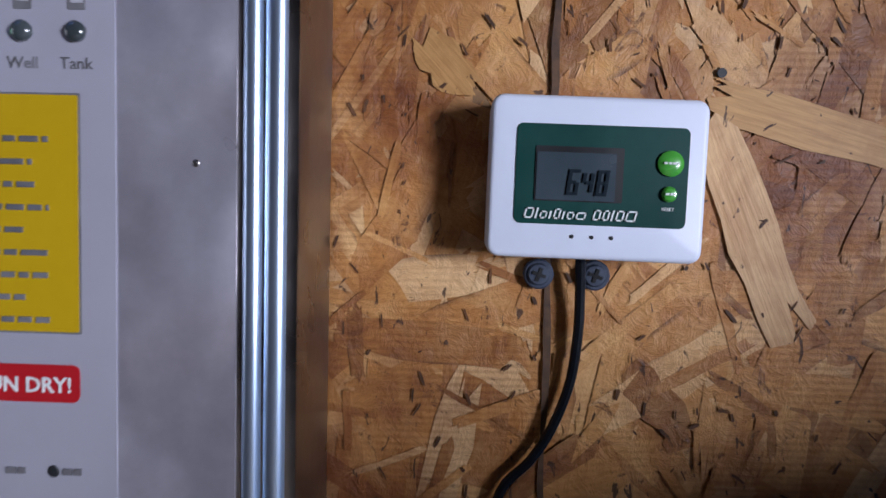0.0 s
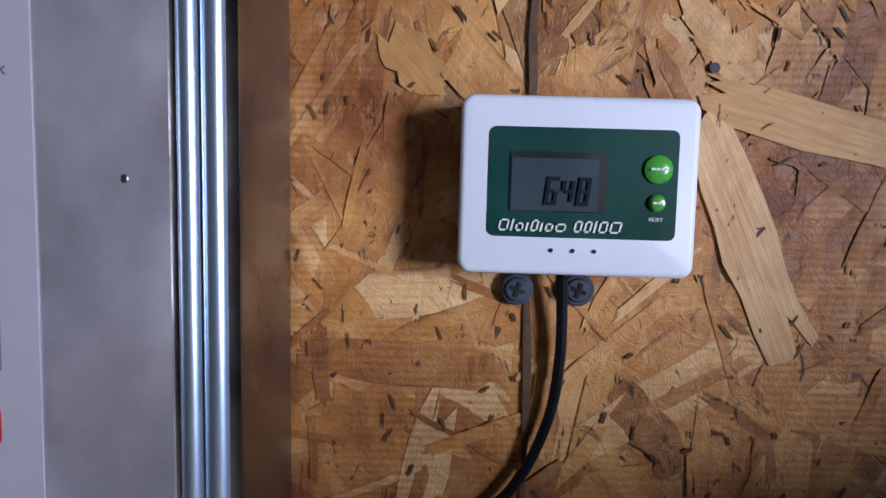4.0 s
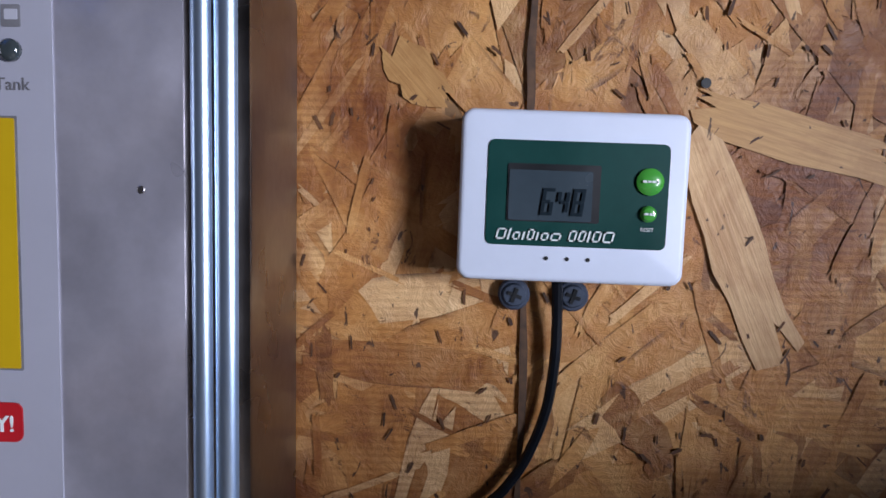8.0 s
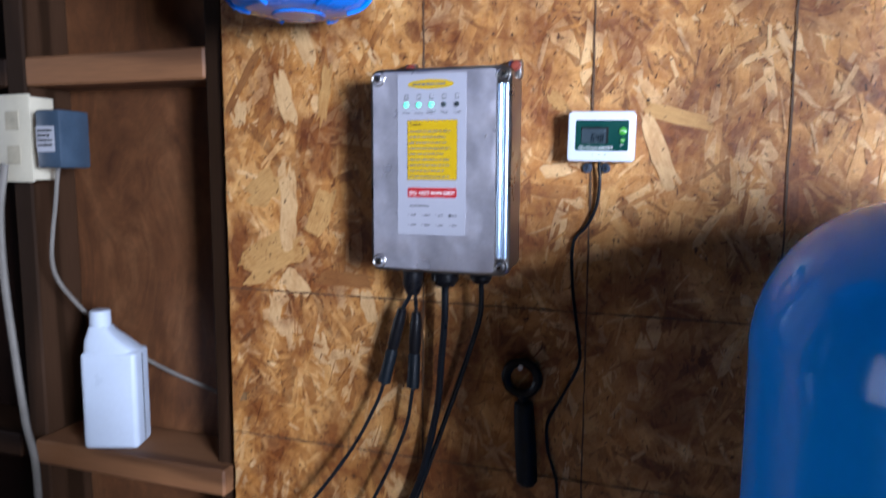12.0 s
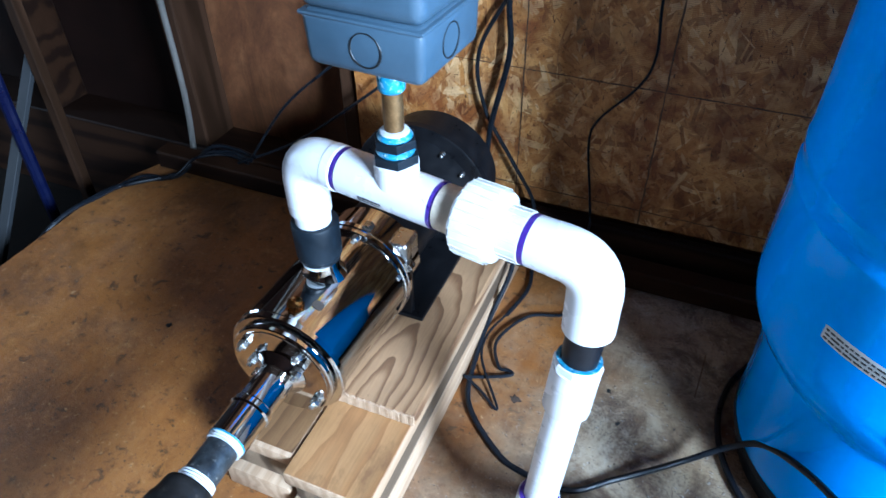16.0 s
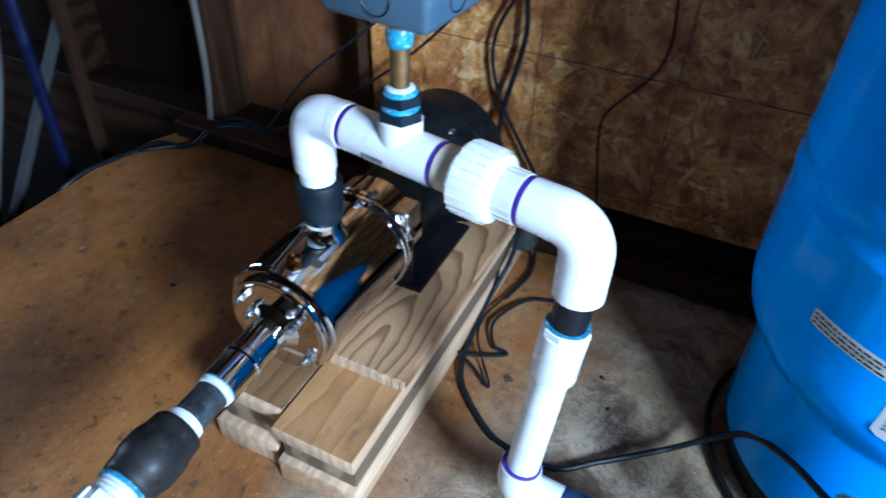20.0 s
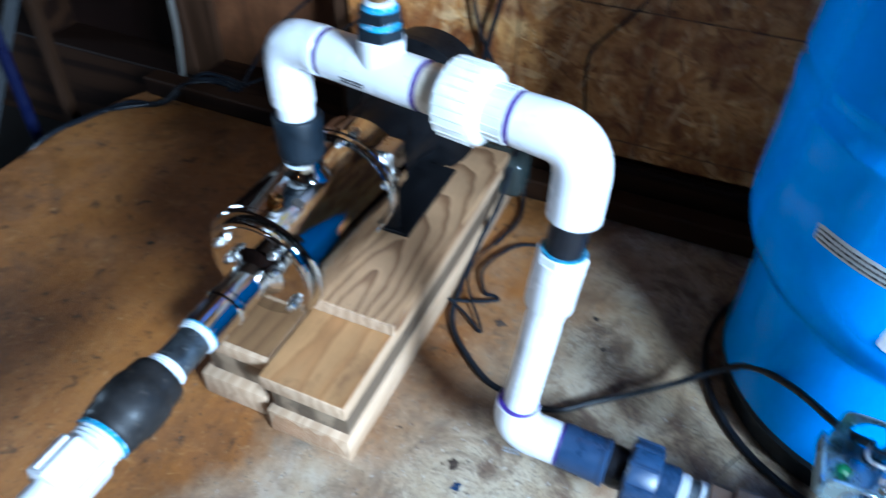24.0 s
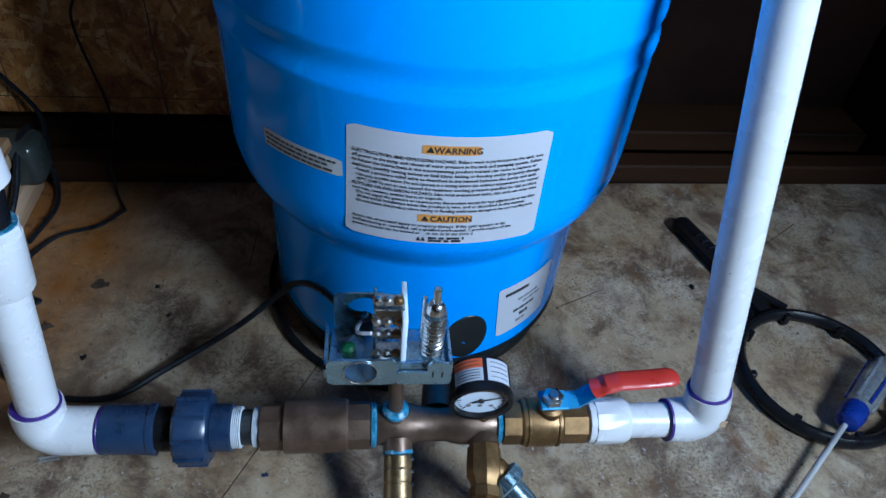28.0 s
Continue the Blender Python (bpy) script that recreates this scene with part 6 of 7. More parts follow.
    leg(0.035, [(0, 0.0160), (0, 0.0200), (0.0012, 0.0200), (0.0012, 0.0160)], "primer_edge", TAPE_BLUE)
    leg(0.044, [(0, 0.0205), (0.001, 0.0216), (0.048, 0.0216), (0.050, 0.0205), (0.0505, 0.016)], "adapter", PVC, "white pvc adapter")
    leg(0.0935, [(0, 0.0170), (0.0018, 0.0175), (0.0020, 0.0165)], "primer_ring", PRIMER)
    leg(0.090, [(0, 0.0167), (0.150, 0.0167)], "drop_pipe", PVC, "white pvc drop pipe")
    e0 = Vector((-0.0055, -0.5450, 0.0800))
    part("lower_elbow", sweep(bend(e0 - dd * 0.034, e0, e0 + Vector((0.048, -0.001, 0)), 0.024, 10), [0.0212] + [0.0216] * 11 + [0.0212], 40), PVC, t, "white pvc lower elbow")
    fitting_ring(t, e0 - dd * 0.0345, dd, 0.0195, 0.0026)
    part("elbow_print", placed(bars(2, -0.010, 0.010, 0, 0.003, 0.0018, 43, 0.003), pose(0.004, -0.5668, 0.072, -40, 0, 8)), INK_GREY, t)


build_header()


def build_switch_cover():
    c = along(-0.1745)
    n = thing("pressure_switch", (c.x, c.y, c.z + 0.030), "grey-blue pressure switch box on a brass nipple above the tee", "pressure switch")
    z0 = c.z + 0.031
    for z, r, h in ((z0 + 0.001, 0.0200, 0.0085), (z0 + 0.0155, 0.0182, 0.0080)):
        part("hex_bushing", lathe((c.x, c.y, z), (0, 0, 1), [(0, r), (0.0008, r * 1.04), (h - 0.0008, r * 1.04), (h, r)], 6), RUBBER, n, "black hexagonal bushing")
        part("sealant", lathe((c.x, c.y, z + h - 0.0004), (0, 0, 1), [(0, r * 0.80), (0.0018, r * 0.84), (0.0036, r * 0.78), (0.0052, r * 0.68)], 24), TAPE_BLUE, n, "blue thread sealant")
        part("tape", lathe((c.x, c.y, z + h + 0.0046), (0, 0, 1), [(0, r * 0.70), (0.0012, r * 0.66), (0.0024, r * 0.50)], 24), TAPE, n, "white thread tape")
    part("sealant", lathe((c.x, c.y, z0 - 0.002), (0, 0, 1), [(0, 0.0165), (0.001, 0.0182), (0.0030, 0.017)], 24), TAPE, n)
    part("brass_nipple", lathe((c.x, c.y, z0 + 0.028), (0, 0, 1), [(0, 0.0084), (0.072, 0.0084)], 24), BRASS, n, "tarnished brass nipple")
    part("sealant", lathe((c.x, c.y, z0 + 0.064), (0, 0, 1), [(0, 0.0086), (0.002, 0.0108), (0.012, 0.0115), (0.016, 0.0105), (0.018, 0.009)], 24), TAPE_BLUE, n, "blue thread sealant")
    part("neck", lathe((c.x, c.y, z0 + 0.080), (0, 0, 1), [(0, 0.0100), (0.010, 0.0125), (0.020, 0.0150)], 24), ZINC, n, "zinc neck of the switch")
    m = pose(-0.1680, -0.4755, 0.5240, 0, 0, -4.0)
    w, d = 0.0490, 0.0465
    lower = block((-w, -d, 0.0), (w, d, 0.042), 0.007, 3)
    for v in lower.verts:
        k = 1 - v.co.z / 0.042
        v.co.x *= 1 - 0.03 * k
        v.co.y *= 1 - 0.03 * k
    part("lower_case", placed(lower, m), GREY_BLUE, n)
    part("seam_lip", placed(block((-w - 0.0006, -d - 0.0006, 0.037), (w + 0.0006, d + 0.0006, 0.0405), 0.0018, 2), m), GREY_BLUE, n)
    upper = block((-w - 0.0004, -d - 0.0004, 0.0415), (w + 0.0004, d + 0.0004, 0.0990), 0.010, 4)
    for v in upper.verts:
        k = (v.co.z - 0.0415) / 0.0575
        v.co.x *= 1 - 0.05 * k
        v.co.y *= 1 - 0.05 * k
    part("cover", placed(upper, m), GREY_BLUE, n, "moulded grey cover")
    part("cover_nut", placed(lathe((0.006, 0.036, 0.0985), (0, 0, 1), [(0, 0.0075), (0.002, 0.0075), (0.002, 0.0055), (0.010, 0.0055), (0.0125, 0.003)], 14), m), STEEL, n, "bright dome nut")
    for p, ax, r in (((0.004, -d - 0.0002, 0.020), (0, -1, 0), 0.0125), ((w + 0.0002, -0.004, 0.020), (1, 0, 0), 0.0125)):
        ring = [Vector(p) + (Vector((math.cos(u), 0, math.sin(u))) if ax[1] else Vector((0, math.cos(u), math.sin(u)))) * r for u in (2 * math.pi * k / 30 for k in range(31))]
        if ax[1]:
            for q in ring:
                q.y += 0.0008
        else:
            for q in ring:
                q.x -= 0.0008
        part("knockout", placed(sweep(ring, 0.0007, 6, cap=False), m), DARK, n, "round knockout outline")


build_switch_cover()

# ---- tank manifold on the floor ----
MZ = 0.080


def my(x):
    """The y of the manifold's axis at x."""
    return -0.5445 - 0.0285 * x


def build_manifold():
    t = thing("tank_manifold", (0.30, -0.553, 0.04), "bronze tank manifold with grey union, check valve and brass fittings", "pipe fittings")
    ax = Vector((1, -0.0285, 0)).normalized()

    def run(x0, prof, name, mat, label="", seg=36, turn=0.0, parent=None):
        return part(name, lathe((x0, my(x0), MZ), ax, prof, seg, turn=turn), mat, parent or t, label)

    run(0.0435, [(0, 0.0165), (0, 0.0215), (0.0018, 0.0222), (0.003, 0.0215)], "primer_ring", PRIMER)
    run(0.0455, [(0, 0.0200), (0.001, 0.0225), (0.040, 0.0225), (0.041, 0.0235), (0.046, 0.0235), (0.047, 0.020)], "union_body", NAVY, "dark grey pvc union body")
    run(0.0900, [(0, 0.0195), (0.010, 0.0205), (0.020, 0.0195)], "union_seal", BLACK)
    nut = run(0.1085, [(0, 0.021), (0.001, 0.0300), (0.004, 0.0325), (0.026, 0.0325), (0.030, 0.0300), (0.031, 0.021)], "union_nut", NAVY, "dark grey union nut", 40)
    s, w = frame_of(ax)[1:]
    for k in range(10):
        u = 2 * math.pi * k / 10
        c = Vector((0.124, my(0.124), MZ)) + (s * math.cos(u) + w * math.sin(u)) * 0.0322
        part("rib", sweep([c - ax * 0.013, c + ax * 0.013], 0.0022, 6), NAVY, nut)
    run(0.1390, [(0, 0.0195), (0.001, 0.0215), (0.018, 0.0215), (0.019, 0.018)], "union_tail", NAVY)
    thread(t, (0.1575, my(0.1575), MZ), ax, 0.0178, 0.0085, TAPE)
    run(0.1650, [(0, 0.0162), (0.016, 0.0162)], "steel_nipple", GALV, "threaded steel nipple")
    thread(t, (0.1760, my(0.176), MZ), ax, 0.0170, 0.0065, TAPE)
    cv = run(0.1820, [(0, 0.0165), (0.001, 0.0215), (0.020, 0.0215), (0.022, 0.0222)], "check_valve", BRONZE, "dull bronze check valve", 8, radians(22.5))
    run(0.2035, [(0, 0.0215), (0.001, 0.0245), (0.056, 0.0245), (0.058, 0.0225)], "valve_barrel", BRONZE, "", 40, 0, cv)
    run(0.2610, [(0, 0.0220), (0.001, 0.0222), (0.020, 0.0222), (0.0215, 0.017)], "valve_hex", BRONZE, "", 8, radians(22.5), cv)
    run(0.2815, [(0, 0.0170), (0.001, 0.0205), (0.004, 0.0210), (0.006, 0.018)], "sealant_ring", TAPE_BLUE)
    run(0.2850, [(0, 0.0160), (0.004, 0.0185), (0.012, 0.0195), (0.034, 0.0195), (0.042, 0.0165), (0.066, 0.0160), (0.074, 0.0185), (0.082, 0.0195), (0.108, 0.0195), (0.116, 0.0165)], "tank_tee", BRONZE, "dull bronze tank tee")
    run(0.3985, [(0, 0.0165), (0.001, 0.0198), (0.004, 0.0202), (0.006, 0.017)], "sealant_ring", TAPE_BLUE)
    # branch towards the tank
    part("tank_branch", sweep([(0.346, my(0.346) + 0.010, MZ), (0.352, -0.50, 0.074), (0.352, -0.42, 0.070)], 0.0165, 24), BRONZE, t)
    # relief valve towards the front
    x = 0.3060
    part("boss", lathe((x, my(x) - 0.014, MZ - 0.002), (0, -1, -0.55), [(0, 0.0135), (0.012, 0.0135)], 24), BRONZE, t)
    part("sealant_ring", lathe((x, my(x) - 0.022, MZ - 0.007), (0, -1, -0.55), [(0, 0.011), (0.001, 0.0140), (0.004, 0.0140), (0.005, 0.011)], 24), TAPE_BLUE, t)
    old_brass = surf("tarnished_brass", (0.24, 0.165, 0.085), 0.38, 0.85, 0.3, 60, 400, 0.2)
    rax = Vector((-0.03, -1, -0.55)).normalized()
    rv0 = Vector((x, my(x) - 0.025, MZ - 0.009))
    rv = part("relief_valve", lathe(rv0, rax, [(0, 0.0105), (0.002, 0.0126), (0.012, 0.0128), (0.0125, 0.0122), (0.0135, 0.0122), (0.014, 0.0128), (0.024, 0.0128), (0.0245, 0.0122), (0.0255, 0.0122), (0.026, 0.0128), (0.038, 0.0128), (0.039, 0.0118), (0.041, 0.0118), (0.041, 0.004)], 32), old_brass, t, "tarnished brass relief valve")
    cap = part("cap", lathe(rv0 + rax * 0.041, rax, [(0, 0.0120), (0.001, 0.0134), (0.012, 0.0136), (0.015, 0.0126), (0.016, 0.0100), (0.016, 0.003)], 32), BRASS, rv, "knurled brass cap")
    ks, kw = frame_of(rax)[1:]
    for k in range(22):
        u = 2 * math.pi * k / 22
        d = (ks * math.cos(u) + kw * math.sin(u)) * 0.0135
        part("knurl", sweep([rv0 + rax * 0.0425 + d, rv0 + rax * 0.052 + d], 0.0006, 4), BRASS, cap)
    for k in range(3):
        for sx in (0.35, 1.35):
            p = rv0 + rax * (0.008 + 0.011 * k) + Vector((0.0127 * math.sin(sx - 0.2), 0, 0.0127 * math.cos(sx - 0.2)))
            part("slot", block((p.x - 0.003, p.y - 0.0012, p.z - 0.0012), (p.x + 0.003, p.y + 0.0012, p.z + 0.0012), 0.0004, 1), STEEL, rv)
    # hose bib
    x = 0.3860
    part("boss", lathe((x, my(x) - 0.014, MZ - 0.002), (0, -1, -0.12), [(0, 0.0140), (0.010, 0.0140)], 24), BRONZE, t)
    hb = part("hose_bib", lathe((x, my(x) - 0.022, MZ - 0.005), (-0.10, -1, -0.12), [(0, 0.0130), (0.002, 0.0155), (0.010, 0.0158), (0.018, 0.0165), (0.030, 0.0165), (0.034, 0.0140), (0.040, 0.0125), (0.041, 0.0145), (0.050, 0.0145), (0.051, 0.0080), (0.073, 0.0070)], 8), BRASS, t, "brass hose bib")
    hub = Vector((x - 0.0090, my(x) - 0.0920, MZ - 0.0135))
    ha = Vector((-0.10, -1, -0.08)).normalized()
    hs, hw = frame_of(ha)[1:]
    wheel = bmesh.new()
    ring = []
    for k in range(48):
        u = 2 * math.pi * k / 48
        r = 0.0245 + 0.0022 * math.cos(8 * u)
        ring.append(hub + (hs * math.cos(u) + hw * math.sin(u)) * r)
    sweep(ring + ring[:2], 0.0050, 8, wheel, cap=False)
    wh = part("hand_wheel", wheel, surf("dark_green_enamel", (0.004, 0.009, 0.014), 0.2), hb, "dark enamelled hand wheel")
    for k in range(4):
        u = radians(45 + 90 * k)
        d = hs * math.cos(u) + hw * math.sin(u)
        part("spoke", sweep([hub + d * 0.005, hub + d * 0.023], 0.0038, 8), MATS["dark_green_enamel"], wh)
    part("hub_screw", lathe(hub + ha * 0.002, ha, [(0, 0.0085), (0.003, 0.0085), (0.004, 0.005), (0.007, 0.0045)], 14), BRASS, wh)
    h0 = Vector((x + 0.012, my(x) - 0.048, MZ - 0.013))
    ho = Vector((0.66, -0.66, -0.36)).normalized()
    part("bib_outlet", lathe(h0 - ho * 0.010, ho, [(0, 0.0125), (0.014, 0.0135), (0.016, 0.0125)], 24), BRASS, hb)
    # ball valve
    bv = run(0.4045, [(0, 0.0165), (0.001, 0.0208), (0.017, 0.0208), (0.018, 0.0178)], "ball_valve", BRASS, "brass ball valve", 8, radians(22.5))
    run(0.4220, [(0, 0.0195), (0.002, 0.0215), (0.006, 0.0220), (0.020, 0.0232), (0.034, 0.0220), (0.038, 0.0215), (0.040, 0.0195)], "valve_body", BRASS, "", 36, 0, bv)
    for word, z in (("600", -0.0035), ("WOG", -0.0125)):
        lean = -18 if z > -0.01 else -38
        part("cast_letters", placed(lettering(word, 0.0092, 0.0006, "CENTER", 0.0003), pose(0.4425, my(0.4425) - (0.0228 if z > -0.01 else 0.0192), MZ + z, lean, 0, -1.6)), BRASS, bv, "cast brass letters")
    for x in (0.4275, 0.4560):
        run(x, [(0, 0.0215), (0.0006, 0.0232), (0.0024, 0.0232), (0.003, 0.0215)], "ridge", BRASS, "", 36, 0, bv)
    run(0.4610, [(0, 0.0180), (0.001, 0.0208), (0.024, 0.0208), (0.0255, 0.0170)], "valve_hex", BRASS, "", 8, radians(22.5), bv)
    bx = 0.4480
    part("bonnet", lathe((bx, my(bx), MZ + 0.017), (0, 0, 1), [(0, 0.0120), (0.010, 0.0120), (0.012, 0.0085), (0.020, 0.0085)], 20), BRASS, bv)
    lever = bmesh.new()
    y = my(bx)
    for lo, hi in (((bx - 0.012, y - 0.010, MZ + 0.0335), (bx + 0.014, y + 0.011, MZ + 0.0362)),):
        block(lo, hi, 0.001, 1, bm=lever)
    strip = [(bx + 0.010, MZ + 0.0350), (bx + 0.024, MZ + 0.0360), (bx + 0.042, MZ + 0.0545), (bx + 0.056, MZ + 0.0600)]
    for (xa, za), (xb, zb) in zip(strip, strip[1:]):
        vs = [lever.verts.new(p) for p in ((xa, y - 0.0085, za), (xb, y - 0.0085, zb), (xb, y + 0.0095, zb), (xa, y + 0.0095, za), (xa, y - 0.0085, za - 0.0026), (xb, y - 0.0085, zb - 0.0026), (xb, y + 0.0095, zb - 0.0026), (xa, y + 0.0095, za - 0.0026))]
        for f in ((0, 1, 2, 3), (7, 6, 5, 4), (0, 4, 5, 1), (1, 5, 6, 2), (2, 6, 7, 3), (3, 7, 4, 0)):
            lever.faces.new([vs[i] for i in f])
    lv = part("lever", lever, BLUE_STEEL, bv, "bluish steel lever")
    grip = bmesh.new()
    gp = [(bx + 0.036, y, MZ + 0.0520), (bx + 0.048, y, MZ + 0.0580), (bx + 0.060, y + 0.001, MZ + 0.0605), (bx + 0.084, y + 0.001, MZ + 0.0615), (bx + 0.106, y + 0.002, MZ + 0.0622)]
    line = smooth_path(gp, 4)
    sweep(line + [line[-1] + Vector((0.005, 0, 0)), line[-1] + Vector((0.008, 0, 0)), line[-1] + Vector((0.0095, 0, 0))], [0.0105] * len(line) + [0.0090, 0.0062, 0.003], 16, grip)
    for v in grip.verts:
        near = min(gp, key=lambda p: abs(p[0] - v.co.x))
        v.co.z = near[2] + (v.co.z - near[2]) * 0.42
    part("grip", grip, RED_GRIP, lv, "red vinyl grip")
    part("lever_nut", lathe((bx, y, MZ + 0.0362), (0, 0, 1), [(0, 0.0100), (0.006, 0.0100), (0.0068, 0.0086)], 6), STEEL, bv, "bright hex nut")
    part("stem_end", lathe((bx, y, MZ + 0.0430), (0, 0, 1), [(0, 0.0052), (0.003, 0.0048)], 12), STEEL, bv)
    # pipe to the riser
    run(0.4870, [(0, 0.0170), (0.001, 0.0205), (0.008, 0.0208)], "adapter_thread", PVC, "", 36)
    run(0.4930, [(0, 0.0190), (0.001, 0.0222), (0.030, 0.0222), (0.034, 0.0205), (0.0345, 0.017)], "adapter", PVC, "white pvc adapter", 10)
    run(0.5260, [(0, 0.0168), (0.045, 0.0168)], "pipe", PVC)
    fitting_ring(t, (0.5685, my(0.5685), MZ), ax, 0.0202, 0.0030)
    # gauge
    part("gauge_stem", lathe((0.3850, my(0.385), MZ + 0.010), (0, 0.04, 1), [(0, 0.0110), (0.010, 0.0105), (0.012, 0.0080), (0.034, 0.0080)], 8), BRASS, t)
    # switch nipple
    part("switch_nipple", lathe((0.3045, my(0.3045) + 0.002, MZ + 0.012), (-0.02, 0, 1), [(0, 0.0125), (0.006, 0.0125), (0.007, 0.0100), (0.010, 0.0068), (0.083, 0.0068)], 20), BRONZE, t)
    part("sealant_ring", lathe((0.3044, my(0.3045) + 0.002, MZ + 0.019), (0, 0, 1), [(0, 0.0085), (0.001, 0.0122), (0.004, 0.0120), (0.007, 0.0085)], 20), TAPE_BLUE, t)
    # support under the line
    return t


build_manifold()


def build_gauge():
    c = Vector((0.3770, my(0.385) - 0.004, MZ + 0.0620))
    ax = Vector((-0.05, -1.0, -0.12)).normalized()
    t = thing("pressure_gauge", (0.385, my(0.385), MZ + 0.04), "round pressure gauge with a black case on the manifold", "pressure gauge")
    part("case", lathe(c - ax * 0.018, ax, [(0, 0.020), (0.001, 0.0268), (0.027, 0.0272), (0.0285, 0.0285), (0.034, 0.0285), (0.0350, 0.0272), (0.0345, 0.0238), (0.029, 0.0232)], 48), BLACK, t, "black steel case")
    part("dial", lathe(c + ax * 0.0112, ax, [(0, 0.0236), (0.0006, 0.0243)], 40), WHITE, t, "white dial")
    s, w = frame_of(ax)[1:]
    if w.z < 0:
        s, w = -s, -w
    f = c + ax * 0.0121
    ticks = bmesh.new()
    for k in range(25):
        u = radians(225 - k * 270 / 24)
        d = s * math.cos(u) + w * math.sin(u)
        sweep([f + d * (0.0190 if k % 4 else 0.0172), f + d * 0.0215], 0.00045, 4, ticks)
    part("scale", ticks, INK, t)
    u = radians(160)
    d = s * math.cos(u) + w * math.sin(u)
    part("needle", sweep([f + ax * 0.001 - d * 0.008, f + ax * 0.001 + d * 0.0195], [0.0009, 0.0004], 6), INK, t)
    part("needle_hub", lathe(f, ax, [(0, 0.0028), (0.002, 0.0026)], 14), INK, t)
    for k in range(3):
        p = f + s * (-0.010 + k * 0.010) - w * 0.0095
        part("dial_mark", lathe(p, ax, [(0, 0.0022), (0.0002, 0.0020)], 12), INK_GREY, t)
    # stickers on the case
    for a0, a1, q0, q1, mat, lb in ((96, 146, 0.004, 0.0255, PAPER, "white sticker"), (30, 88, 0.004, 0.0130, ORANGE, "orange warning sticker"), (30, 88, 0.0130, 0.0255, PAPER, "white sticker with small print")):
        band = bmesh.new()
        prev = None
        for k in range(13):
            u = radians(a0 + (a1 - a0) * k / 12)
            d = (s * math.cos(u) + w * math.sin(u)) * 0.02755
            pair = [band.verts.new(c - ax * 0.018 + ax * q + d) for q in (q0, q1)]
            if prev:
                band.faces.new((prev[0], prev[1], pair[1], pair[0]))
            prev = pair
        stk = part("sticker", band, mat, t, lb)
        for row in range(2 if mat is ORANGE else 4):
            q = q0 + (q1 - q0) * (row + 0.7) / (2.4 if mat is ORANGE else 4.6)
            arc = [c - ax * 0.018 + ax * q + (s * math.cos(u) + w * math.sin(u)) * 0.02765 for u in (radians(a0 + 6 + (a1 - a0 - 12) * k / 8) for k in range(9))]
            part("print_line", sweep(arc, 0.0004, 4), INK, stk)


build_gauge()


